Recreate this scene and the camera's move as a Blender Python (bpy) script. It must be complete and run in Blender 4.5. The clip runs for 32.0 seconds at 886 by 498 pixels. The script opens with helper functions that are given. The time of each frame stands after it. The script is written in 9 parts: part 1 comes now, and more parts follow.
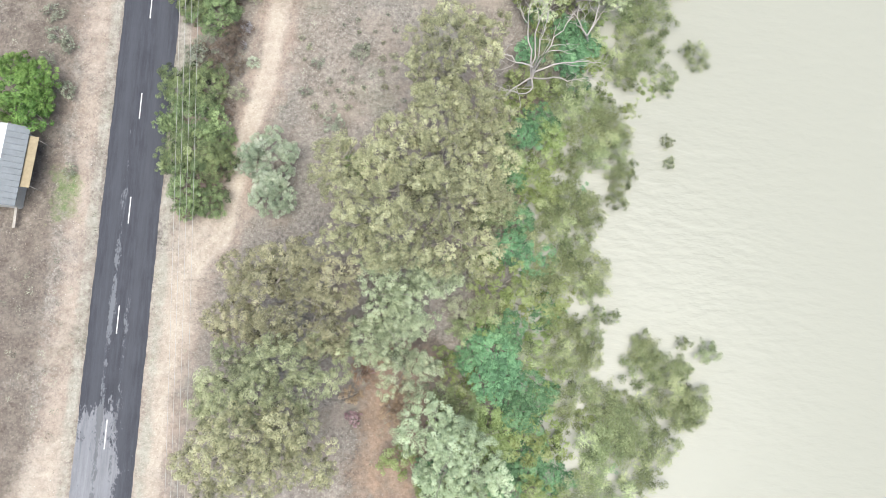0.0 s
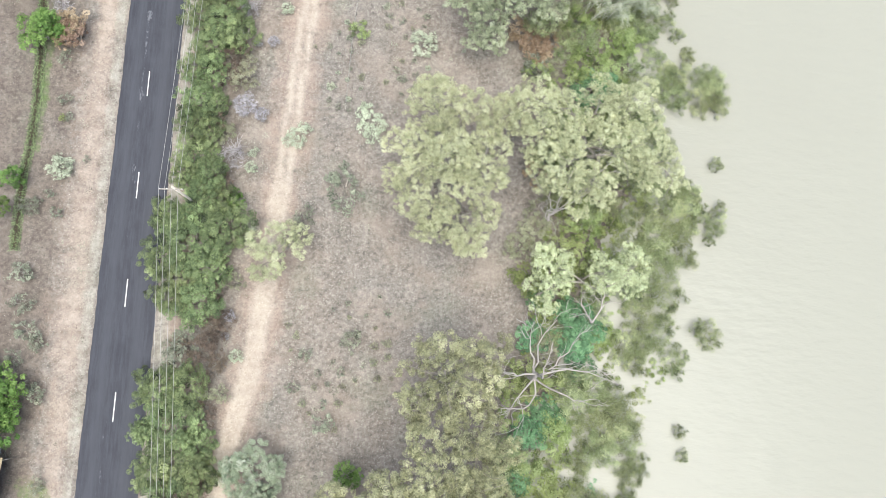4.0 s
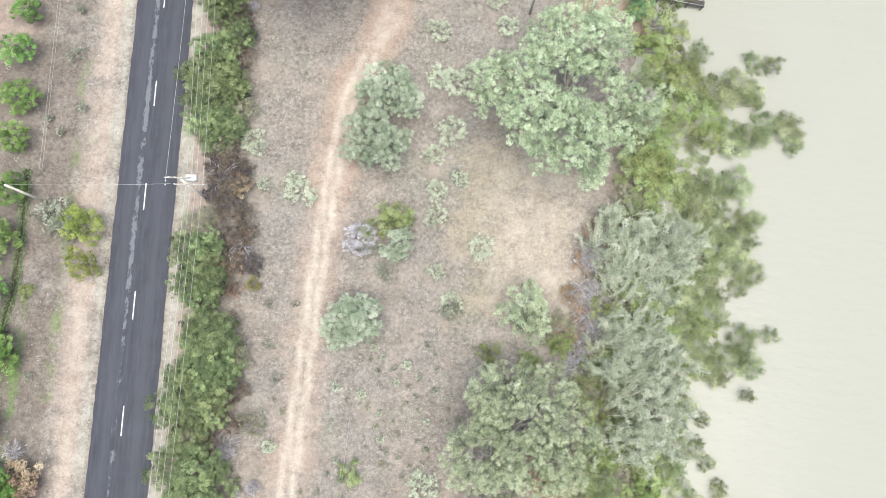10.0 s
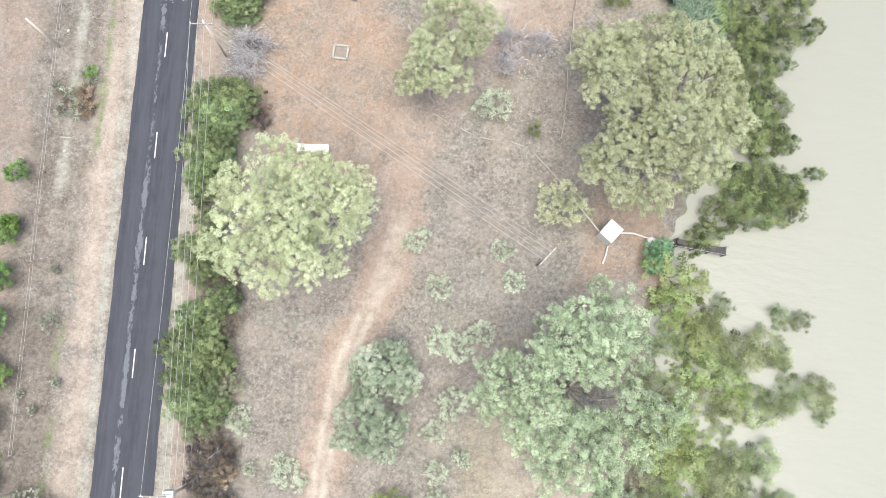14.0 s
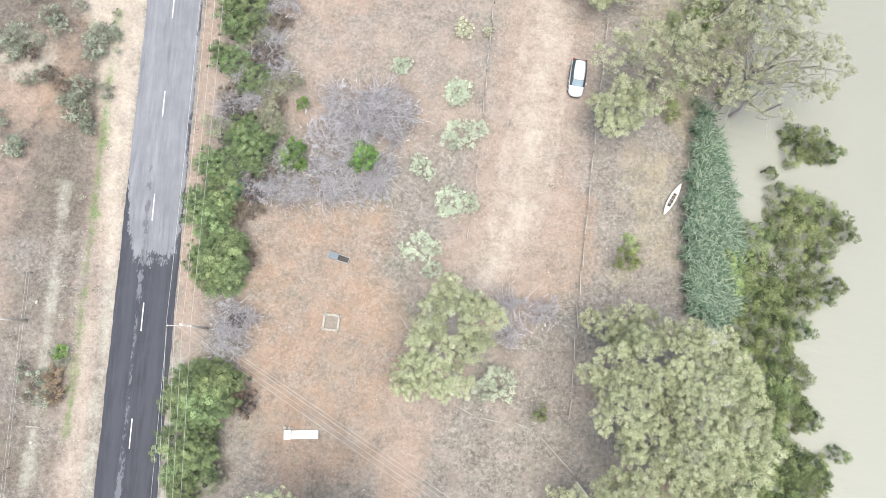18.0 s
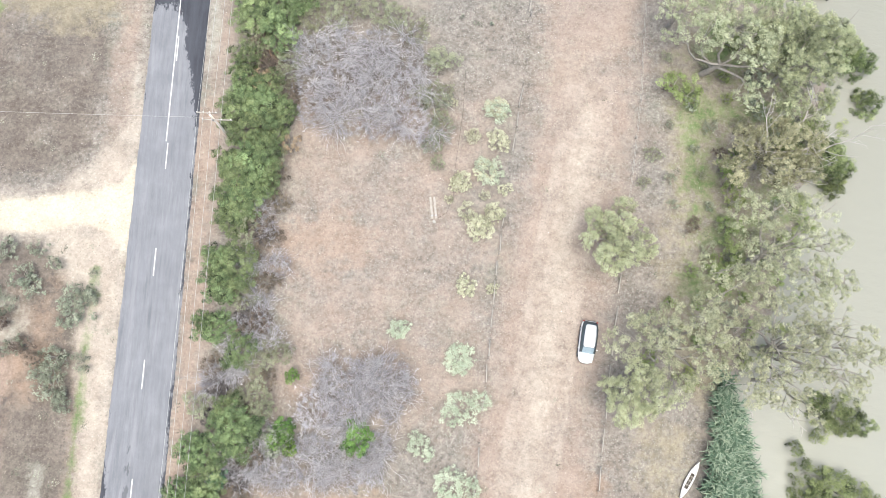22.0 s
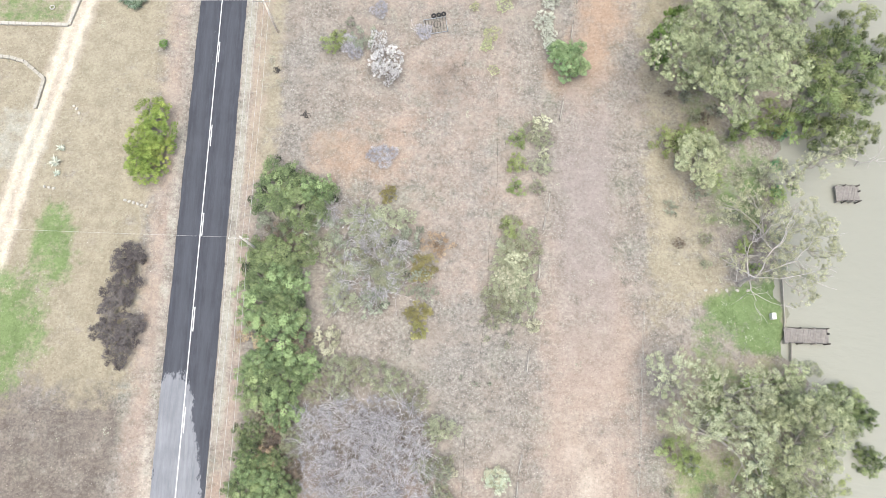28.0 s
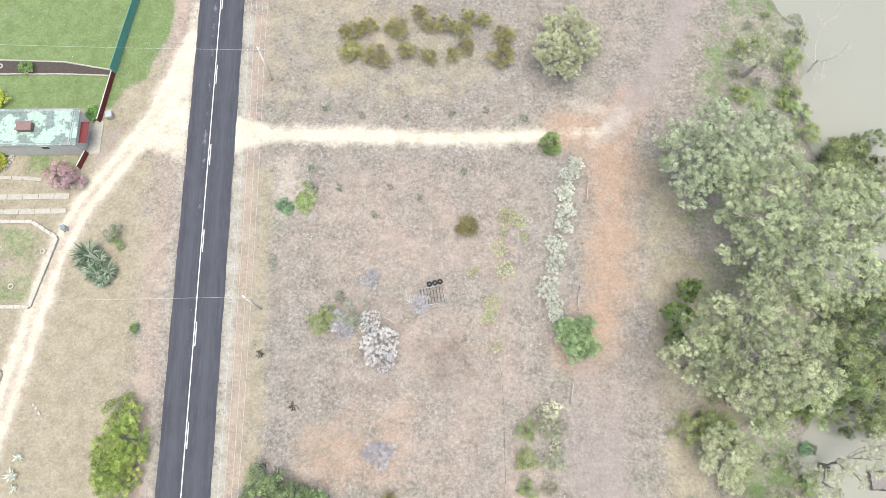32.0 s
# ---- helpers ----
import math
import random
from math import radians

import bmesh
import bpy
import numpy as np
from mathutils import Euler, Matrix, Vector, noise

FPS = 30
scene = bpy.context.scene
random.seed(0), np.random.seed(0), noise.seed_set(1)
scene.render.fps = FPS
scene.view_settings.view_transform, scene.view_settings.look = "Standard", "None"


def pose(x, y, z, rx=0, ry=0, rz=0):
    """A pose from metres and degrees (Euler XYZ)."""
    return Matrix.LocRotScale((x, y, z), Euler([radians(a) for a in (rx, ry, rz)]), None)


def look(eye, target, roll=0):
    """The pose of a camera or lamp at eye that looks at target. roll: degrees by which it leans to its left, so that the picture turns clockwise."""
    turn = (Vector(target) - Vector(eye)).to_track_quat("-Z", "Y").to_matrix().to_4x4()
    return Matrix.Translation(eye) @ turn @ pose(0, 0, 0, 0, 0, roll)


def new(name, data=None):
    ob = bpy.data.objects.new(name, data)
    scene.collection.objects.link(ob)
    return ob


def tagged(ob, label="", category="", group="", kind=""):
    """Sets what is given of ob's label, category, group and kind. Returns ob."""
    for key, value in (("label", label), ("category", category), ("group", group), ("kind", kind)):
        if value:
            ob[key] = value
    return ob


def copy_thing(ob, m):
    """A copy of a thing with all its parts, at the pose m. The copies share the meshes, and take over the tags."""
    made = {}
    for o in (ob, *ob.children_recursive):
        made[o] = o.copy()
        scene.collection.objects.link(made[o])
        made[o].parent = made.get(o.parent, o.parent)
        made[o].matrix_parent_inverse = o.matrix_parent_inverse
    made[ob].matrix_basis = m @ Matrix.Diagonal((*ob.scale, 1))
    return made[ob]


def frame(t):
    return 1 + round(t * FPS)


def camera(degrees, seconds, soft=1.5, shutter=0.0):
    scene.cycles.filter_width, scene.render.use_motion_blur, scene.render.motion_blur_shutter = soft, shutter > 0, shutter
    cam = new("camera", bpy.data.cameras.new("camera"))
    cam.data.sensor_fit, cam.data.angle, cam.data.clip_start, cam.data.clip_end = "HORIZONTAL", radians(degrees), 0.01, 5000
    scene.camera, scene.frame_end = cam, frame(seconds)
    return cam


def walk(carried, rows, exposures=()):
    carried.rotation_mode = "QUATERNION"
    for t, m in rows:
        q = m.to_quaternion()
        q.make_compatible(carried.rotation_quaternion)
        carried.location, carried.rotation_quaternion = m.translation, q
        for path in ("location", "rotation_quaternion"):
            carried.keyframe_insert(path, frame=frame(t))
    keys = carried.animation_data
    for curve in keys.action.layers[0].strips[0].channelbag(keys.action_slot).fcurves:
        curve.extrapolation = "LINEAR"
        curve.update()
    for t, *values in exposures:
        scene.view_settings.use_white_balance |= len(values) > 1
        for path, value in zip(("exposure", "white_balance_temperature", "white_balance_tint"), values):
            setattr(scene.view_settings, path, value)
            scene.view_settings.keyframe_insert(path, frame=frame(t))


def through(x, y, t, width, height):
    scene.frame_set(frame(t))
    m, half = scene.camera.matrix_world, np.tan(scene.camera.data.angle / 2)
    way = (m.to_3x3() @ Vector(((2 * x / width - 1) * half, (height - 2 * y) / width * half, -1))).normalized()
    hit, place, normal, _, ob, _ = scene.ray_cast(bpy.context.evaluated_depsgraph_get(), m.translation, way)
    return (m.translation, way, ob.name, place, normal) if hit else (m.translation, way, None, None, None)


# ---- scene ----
cam = camera(69.5, 32.0, soft=0.45)
PATH = [
    (0, (32.969, -14.447, 70.059), (33.017, -14.165, 68.08), 11.8),
    (0.5, (32.869, -10.831, 69.849), (32.918, -10.542, 67.871), 11.6),
    (1, (32.683, -7.085, 69.773), (32.735, -6.788, 67.796), 11.7),
    (2, (32.426, 0.477, 69.687), (32.481, 0.795, 67.713), 11.3),
    (3, (31.939, 8.167, 69.788), (32.001, 8.504, 67.818), 11.9),
    (3.5, (31.885, 12.02, 69.874), (31.948, 12.362, 67.905), 11.8),
    (5.5, (31.109, 29.73, 70.328), (31.187, 30.042, 68.354), 15.7),
    (6, (31.054, 34.067, 70.256), (31.13, 34.374, 68.281), 15.6),
    (7, (30.952, 42.465, 69.923), (31.023, 42.772, 67.948), 14.6),
    (8, (30.622, 50.332, 69.882), (30.696, 50.653, 67.909), 14.6),
    (9, (30.44, 58.368, 69.757), (30.515, 58.696, 67.786), 14.3),
    (10, (30.465, 65.843, 69.717), (30.536, 66.173, 67.746), 13.5),
    (11, (30.268, 72.849, 69.425), (30.341, 73.189, 67.455), 13.5),
    (12, (30.119, 80.031, 69.221), (30.192, 80.379, 67.253), 13.2),
    (13, (30.361, 88.104, 69.4), (30.423, 88.439, 67.429), 11.8),
    (14, (30.583, 95.916, 69.266), (30.632, 96.249, 67.294), 9.8),
    (14.5, (30.713, 99.93, 69.227), (30.755, 100.259, 67.255), 8.7),
    (16.5, (29.518, 115.253, 69.443), (29.585, 115.593, 67.473), 12.5),
    (17, (29.576, 118.974, 69.448), (29.641, 119.318, 67.479), 12.0),
    (18, (29.386, 126.248, 69.348), (29.456, 126.599, 67.381), 12.5),
    (19, (29.421, 133.956, 69.3), (29.488, 134.305, 67.332), 12.2),
    (20, (29.473, 142.022, 69.247), (29.534, 142.363, 67.277), 11.6),
    (20.5, (29.428, 145.91, 69.296), (29.487, 146.248, 67.326), 11.4),
    (21, (29.248, 149.42, 69.343), (29.31, 149.764, 67.373), 11.6),
    (22, (29.282, 156.616, 69.524), (29.338, 156.962, 67.555), 10.7),
    (23, (30.048, 164.067, 70.081), (30.08, 164.408, 68.111), 6.8),
    (23.5, (30.166, 167.309, 70.915), (30.193, 167.663, 68.946), 5.8),
    (24, (30.345, 170.525, 72.003), (30.365, 170.892, 70.037), 4.4),
    (25, (30.146, 177.329, 74.689), (30.163, 177.708, 72.725), 3.8),
    (25.5, (29.996, 180.36, 75.963), (30.013, 180.755, 74.003), 3.4),
    (27.5, (30.728, 192.244, 78.29), (30.724, 192.665, 76.335), 0.2),
    (28, (30.792, 195.204, 78.381), (30.787, 195.635, 76.428), -0.1),
    (29, (29.97, 202.229, 78.286), (29.98, 202.675, 76.337), 1.7),
    (30, (29.099, 210.281, 78.498), (29.131, 210.752, 76.555), 3.9),
    (31, (28.744, 218.658, 78.856), (28.789, 219.162, 76.921), 4.4),
    (31.5, (28.709, 223.021, 79.052), (28.759, 223.548, 77.124), 4.3),
    (32, (28.748, 227.4, 79.169), (28.799, 227.942, 77.245), 4.1),
]
walk(cam, [(t, look(eye, target, roll)) for t, eye, target, roll in PATH], ((0.0, 1.46, 6760, 5), (5.0, 1.48, 6760, 5), (10.0, 1.54, 6760, 5), (32.0, 1.55, 6760, 5)))

# ---- light: an overcast sky with a wide, weak sun ----
world = bpy.data.worlds.new("sky")
scene.world = world
world.use_nodes = True
wn = world.node_tree
sky = wn.nodes.new("ShaderNodeTexSky")
sky.sky_type, sky.sun_disc = "NISHITA", False
sky.sun_elevation, sky.sun_rotation = radians(75), radians(200)
sky.air_density, sky.dust_density, sky.ozone_density = 0.7, 3.0, 1.0
wn.links.new(sky.outputs[0], wn.nodes["Background"].inputs[0])
wn.nodes["Background"].inputs[1].default_value = 0.1
sun = new("sun", bpy.data.lights.new("sun", "SUN"))
sun.data.energy, sun.data.angle, sun.data.color = 1.45, radians(50), (1.0, 0.99, 0.975)
sun.matrix_world = look((3.5, -10, 90), (0, 0, 0))

# ---- materials ----
def nodes_of(name, rough=0.8):
    m = bpy.data.materials.new(name)
    m.use_nodes = True
    nt = m.node_tree
    b = nt.nodes["Principled BSDF"]
    b.inputs["Roughness"].default_value = rough
    b.inputs["Specular IOR Level"].default_value = 0.25
    return m, nt, b


def noise_node(nt, scale, detail=4.0, rough=0.6, vec=None):
    n = nt.nodes.new("ShaderNodeTexNoise")
    n.inputs["Scale"].default_value = scale
    n.inputs["Detail"].default_value = detail
    n.inputs["Roughness"].default_value = rough
    if vec is not None:
        nt.links.new(vec, n.inputs["Vector"])
    return n.outputs["Fac"]


def ramp(nt, fac, stops):
    r = nt.nodes.new("ShaderNodeValToRGB")
    e = r.color_ramp.elements
    while len(e) < len(stops):
        e.new(0.5)
    for el, (p, c) in zip(e, stops):
        el.position, el.color = p, (*c, 1)
    nt.links.new(fac, r.inputs[0])
    return r.outputs[0]


def mix(nt, fac, a, b, how="MIX"):
    n = nt.nodes.new("ShaderNodeMix")
    n.data_type, n.blend_type = "RGBA", how
    for sock, v in ((n.inputs[0], fac), (n.inputs[6], a), (n.inputs[7], b)):
        if isinstance(v, (int, float)):
            sock.default_value = v
        elif isinstance(v, tuple):
            sock.default_value = (*v, 1)
        else:
            nt.links.new(v, sock)
    return n.outputs[2]


def calc(nt, how, a, b=0.0, clamp=False):
    n = nt.nodes.new("ShaderNodeMath")
    n.operation, n.use_clamp = how, clamp
    for sock, v in zip(n.inputs, (a, b)):
        if isinstance(v, (int, float)):
            sock.default_value = v
        else:
            nt.links.new(v, sock)
    return n.outputs[0]


def attr(nt, name):
    n = nt.nodes.new("ShaderNodeAttribute")
    n.attribute_name = name
    return n.outputs["Fac"]


def place(nt):
    return nt.nodes.new("ShaderNodeNewGeometry").outputs["Position"]


def mapped(nt, vec, shift=(0, 0, 0), scale=(1, 1, 1)):
    n = nt.nodes.new("ShaderNodeMapping")
    n.inputs["Location"].default_value, n.inputs["Scale"].default_value = shift, scale
    nt.links.new(vec, n.inputs[0])
    return n.outputs[0]


def bump(nt, b, height, strength, dist=0.05):
    n = nt.nodes.new("ShaderNodeBump")
    n.inputs["Strength"].default_value, n.inputs["Distance"].default_value = strength, dist
    nt.links.new(height, n.inputs["Height"])
    nt.links.new(n.outputs[0], b.inputs["Normal"])


def plain(name, a, b=None, rough=0.7, metal=0.0, scale=6.0):
    """Two-tone surface with fine grain."""
    m, nt, s = nodes_of(name, rough)
    b = b or tuple(v * 0.75 for v in a)
    pos = place(nt)
    col = ramp(nt, noise_node(nt, scale, 6, 0.65, pos), ((0.32, b), (0.68, a)))
    col = mix(nt, 0.35, col, ramp(nt, noise_node(nt, scale * 7, 3, 0.7, pos), ((0.3, b), (0.7, a))))
    nt.links.new(col, s.inputs["Base Color"])
    s.inputs["Metallic"].default_value = metal
    bump(nt, s, noise_node(nt, scale * 9, 4, 0.6, pos), 0.3, 0.02)
    return m


def foliage(name, dark, mid, light, through=0.2):
    """Leaves: each leaf, clump and plant differs; tone extremes also stand for lit tops and shaded gaps."""
    m, nt, s = nodes_of(name, 0.55)
    geo = nt.nodes.new("ShaderNodeNewGeometry")
    leaf = geo.outputs["Random Per Island"]
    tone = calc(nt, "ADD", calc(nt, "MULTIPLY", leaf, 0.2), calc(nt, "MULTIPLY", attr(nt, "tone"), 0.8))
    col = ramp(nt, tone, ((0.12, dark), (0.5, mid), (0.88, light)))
    info = nt.nodes.new("ShaderNodeObjectInfo")
    hs = nt.nodes.new("ShaderNodeHueSaturation")
    nt.links.new(calc(nt, "ADD", 0.88, calc(nt, "MULTIPLY", info.outputs["Random"], 0.24)), hs.inputs["Value"])
    nt.links.new(calc(nt, "ADD", 0.488, calc(nt, "MULTIPLY", info.outputs["Random"], 0.032)), hs.inputs["Hue"])
    nt.links.new(col, hs.inputs["Color"])
    nt.links.new(hs.outputs[0], s.inputs["Base Color"])
    tr = nt.nodes.new("ShaderNodeBsdfTranslucent")
    nt.links.new(hs.outputs[0], tr.inputs[0])
    mx = nt.nodes.new("ShaderNodeMixShader")
    mx.inputs[0].default_value = through
    nt.links.new(s.outputs[0], mx.inputs[1])
    nt.links.new(tr.outputs[0], mx.inputs[2])
    nt.links.new(mx.outputs[0], nt.nodes["Material Output"].inputs[0])
    return m


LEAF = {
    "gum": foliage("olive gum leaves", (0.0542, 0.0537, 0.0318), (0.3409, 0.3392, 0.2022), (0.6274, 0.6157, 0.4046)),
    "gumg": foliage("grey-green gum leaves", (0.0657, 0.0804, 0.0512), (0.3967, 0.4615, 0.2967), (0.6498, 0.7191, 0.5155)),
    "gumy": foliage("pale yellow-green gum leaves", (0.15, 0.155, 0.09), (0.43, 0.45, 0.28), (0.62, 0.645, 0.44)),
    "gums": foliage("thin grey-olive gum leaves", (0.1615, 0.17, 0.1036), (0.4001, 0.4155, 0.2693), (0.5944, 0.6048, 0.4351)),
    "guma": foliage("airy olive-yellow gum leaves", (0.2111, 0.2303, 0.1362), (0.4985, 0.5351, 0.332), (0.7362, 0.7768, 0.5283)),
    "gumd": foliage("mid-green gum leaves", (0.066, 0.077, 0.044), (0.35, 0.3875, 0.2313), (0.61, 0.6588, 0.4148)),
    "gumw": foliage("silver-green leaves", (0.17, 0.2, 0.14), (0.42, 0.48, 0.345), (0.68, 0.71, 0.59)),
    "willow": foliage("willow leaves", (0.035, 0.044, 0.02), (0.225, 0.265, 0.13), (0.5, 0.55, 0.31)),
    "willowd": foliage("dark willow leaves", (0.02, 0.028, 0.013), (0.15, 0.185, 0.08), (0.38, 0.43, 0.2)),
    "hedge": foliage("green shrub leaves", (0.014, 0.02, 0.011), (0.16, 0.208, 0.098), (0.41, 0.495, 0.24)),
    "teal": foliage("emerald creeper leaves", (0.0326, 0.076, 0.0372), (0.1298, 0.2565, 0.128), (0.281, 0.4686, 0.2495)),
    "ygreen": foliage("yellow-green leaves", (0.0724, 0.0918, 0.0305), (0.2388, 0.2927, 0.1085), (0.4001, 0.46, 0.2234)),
    "sage": foliage("pale sage leaves", (0.1785, 0.21, 0.147), (0.385, 0.429, 0.319), (0.605, 0.6435, 0.506)),
    "silver": foliage("silver-white saltbush leaves", (0.26, 0.27, 0.22), (0.47, 0.49, 0.41), (0.68, 0.69, 0.6)),
    "sageT": foliage("blue-green leaves", (0.15, 0.19, 0.13), (0.37, 0.44, 0.31), (0.62, 0.65, 0.54)),
    "cream": foliage("cream-flowered shrub leaves", (0.2185, 0.2127, 0.142), (0.4563, 0.4504, 0.3224), (0.7322, 0.7093, 0.5434)),
    "citrus": foliage("bright green leaves", (0.0328, 0.0599, 0.014), (0.1737, 0.2903, 0.0791), (0.3571, 0.4978, 0.1685)),
    "scrub": foliage("grey-green scrub leaves", (0.0558, 0.0625, 0.0446), (0.209, 0.229, 0.168), (0.424, 0.448, 0.345)),
    "dscrub": foliage("brownish half-dry scrub leaves", (0.0627, 0.048, 0.0395), (0.1392, 0.1096, 0.0872), (0.2688, 0.212, 0.1672)),
    "mixed": foliage("grey-olive heath leaves", (0.1323, 0.1352, 0.0855), (0.2599, 0.2652, 0.1744), (0.4198, 0.4349, 0.3052)),
    "yell": foliage("yellow-green leaves", (0.04, 0.06, 0.012), (0.2, 0.25, 0.06), (0.45, 0.5, 0.14)),
    "gold": foliage("golden-olive heath leaves", (0.11, 0.1, 0.04), (0.235, 0.215, 0.085), (0.4, 0.37, 0.17)),
    "brown": foliage("dry brown leaves", (0.14, 0.095, 0.065), (0.31, 0.22, 0.155), (0.5, 0.39, 0.29)),
    "purple": foliage("dark purple-brown leaves", (0.044, 0.036, 0.0384), (0.104, 0.0896, 0.0896), (0.2, 0.176, 0.168)),
    "pink": foliage("dusky pink leaves", (0.15, 0.0867, 0.0955), (0.338, 0.217, 0.235), (0.525, 0.405, 0.412)),
    "frost": foliage("white flower heads and pale twigs", (0.253, 0.2403, 0.2403), (0.6, 0.585, 0.5775), (0.8, 0.7866, 0.7728)),
    "pepper": foliage("deep green fine leaves", (0.1021, 0.1512, 0.0693), (0.2592, 0.3525, 0.1733), (0.4536, 0.555, 0.3053)),
    "ash": foliage("fine dead grey twigs", (0.16, 0.155, 0.17), (0.34, 0.33, 0.355), (0.52, 0.505, 0.535), 0.05),
    "herb": foliage("pale lime weeds", (0.2, 0.22, 0.1), (0.36, 0.385, 0.2), (0.5, 0.52, 0.31)),
    "lime": foliage("lime-yellow leaves", (0.22, 0.24, 0.02), (0.4, 0.43, 0.05), (0.58, 0.6, 0.12)),
    "reed": foliage("green reed blades", (0.0782, 0.1353, 0.0927), (0.1847, 0.2706, 0.1863), (0.3694, 0.4417, 0.3258)),
    "grass": foliage("dry grass tufts", (0.125, 0.107, 0.088), (0.25, 0.218, 0.178), (0.41, 0.365, 0.3)),
}
BARK = plain("pale grey bark", (0.42, 0.39, 0.35), (0.2, 0.18, 0.16), 0.85, scale=3)
DEADWOOD = plain("bleached dead wood", (0.52, 0.49, 0.47), (0.3, 0.275, 0.26), 0.9, scale=4)


def twig_material():
    """Each dead branch has its own grey."""
    m, nt, s = nodes_of("grey dead twigs", 0.9)
    one = nt.nodes.new("ShaderNodeNewGeometry").outputs["Random Per Island"]
    col = ramp(nt, one, ((0.0, (0.22, 0.2, 0.2)), (0.3, (0.43, 0.405, 0.42)), (0.7, (0.6, 0.575, 0.595)), (1.0, (0.76, 0.74, 0.75))))
    col = mix(nt, 0.3, col, ramp(nt, noise_node(nt, 5, 4, 0.6, place(nt)), ((0.4, (0.2, 0.18, 0.17)), (0.6, (0.55, 0.53, 0.53)))))
    nt.links.new(col, s.inputs["Base Color"])
    return m


TWIG = twig_material()
BROWN_TWIG = plain("brown fallen twigs", (0.2, 0.165, 0.14), (0.12, 0.098, 0.085), 0.9, scale=4)


def ground_material():
    m, nt, s = nodes_of("dry ground", 0.95)
    pos = place(nt)
    big = noise_node(nt, 0.07, 4, 0.6, pos)
    midn = noise_node(nt, 0.45, 7, 0.7, pos)
    fine = noise_node(nt, 2.3, 4, 0.62, pos)
    speck = noise_node(nt, 5.5, 3, 0.6, pos)
    grass = ramp(nt, midn, ((0.39, (0.147, 0.126, 0.106)), (0.5, (0.205, 0.18, 0.153)), (0.6, (0.272, 0.245, 0.208))))
    grass = mix(nt, ramp(nt, big, ((0.42, (0, 0, 0)), (0.6, (0.7, 0.7, 0.7)))), grass, ramp(nt, midn, ((0.38, (0.157, 0.149, 0.136)), (0.62, (0.252, 0.242, 0.222)))))
    patch = noise_node(nt, 0.16, 6, 0.7, pos)
    grass = mix(nt, ramp(nt, patch, ((0.52, (0, 0, 0)), (0.68, (0.5, 0.5, 0.5)))), grass, ramp(nt, fine, ((0.4, (0.0933, 0.086, 0.0771)), (0.6, (0.185, 0.174, 0.163)))))
    grain = ramp(nt, fine, ((0.34, (0.0906, 0.0779, 0.0673)), (0.45, (0.176, 0.156, 0.133)), (0.55, (0.234, 0.211, 0.179)), (0.67, (0.372, 0.351, 0.297))))
    grass = mix(nt, 0.42, grass, grain)
    grass = mix(nt, calc(nt, "MULTIPLY", ramp(nt, speck, ((0.6, (0, 0, 0)), (0.66, (1, 1, 1)))), 0.75), grass, (0.381, 0.365, 0.316))
    grass = mix(nt, calc(nt, "MULTIPLY", ramp(nt, speck, ((0.34, (1, 1, 1)), (0.4, (0, 0, 0)))), 0.6), grass, (0.0835, 0.074, 0.067))
    bare = noise_node(nt, 0.21, 5, 0.62, mapped(nt, pos, (17, 5, 0)))
    bare = calc(nt, "ADD", bare, calc(nt, "MULTIPLY", calc(nt, "SUBTRACT", fine, 0.5), 0.25))
    grass = mix(nt, ramp(nt, bare, ((0.49, (0, 0, 0)), (0.62, (0.6, 0.6, 0.6)))), grass, ramp(nt, midn, ((0.36, (0.214, 0.178, 0.147)), (0.64, (0.3, 0.261, 0.219)))))
    grass = mix(nt, ramp(nt, noise_node(nt, 0.12, 5, 0.65, mapped(nt, pos, (-31, 44, 0))), ((0.54, (0, 0, 0)), (0.66, (0.35, 0.35, 0.35)))), grass, ramp(nt, fine, ((0.38, (0.129, 0.142, 0.103)), (0.62, (0.234, 0.245, 0.188)))))
    tuft = calc(nt, "ADD", noise_node(nt, 1.5, 5, 0.7, mapped(nt, pos, (3, 81, 0))), calc(nt, "MULTIPLY", calc(nt, "SUBTRACT", big, 0.5), 0.35))
    grass = mix(nt, ramp(nt, tuft, ((0.55, (0, 0, 0)), (0.64, (0.42, 0.42, 0.42)))), grass, ramp(nt, fine, ((0.42, (0.0895, 0.084, 0.0736)), (0.58, (0.189, 0.182, 0.159)))))
    grass = mix(nt, ramp(nt, tuft, ((0.36, (0.35, 0.35, 0.35)), (0.45, (0, 0, 0)))), grass, ramp(nt, fine, ((0.42, (0.249, 0.21, 0.174)), (0.58, (0.378, 0.338, 0.289)))))
    grass = mix(nt, 1.0, grass, (1.0, 0.995, 1.02), "MULTIPLY")
    rag = calc(nt, "SUBTRACT", noise_node(nt, 0.8, 7, 0.75, pos), 0.5)
    rag = calc(nt, "ADD", rag, calc(nt, "MULTIPLY", calc(nt, "SUBTRACT", noise_node(nt, 0.17, 4, 0.6, mapped(nt, pos, (9, -23, 0))), 0.5), 0.8))

    def layer(under, name, col_a, col_b, amount=1.0, soft=0.2, ragged=1.5):
        mask = calc(nt, "ADD", attr(nt, name), calc(nt, "MULTIPLY", rag, ragged))
        mask = ramp(nt, mask, ((0.5 - soft, (0, 0, 0)), (0.5 + soft, (1, 1, 1))))
        mask = calc(nt, "MULTIPLY", mask, calc(nt, "MULTIPLY", attr(nt, name), 4.0, True), True)
        over = mix(nt, 0.55, ramp(nt, fine, ((0.37, col_b), (0.62, col_a))), ramp(nt, midn, ((0.4, col_b), (0.6, col_a))))
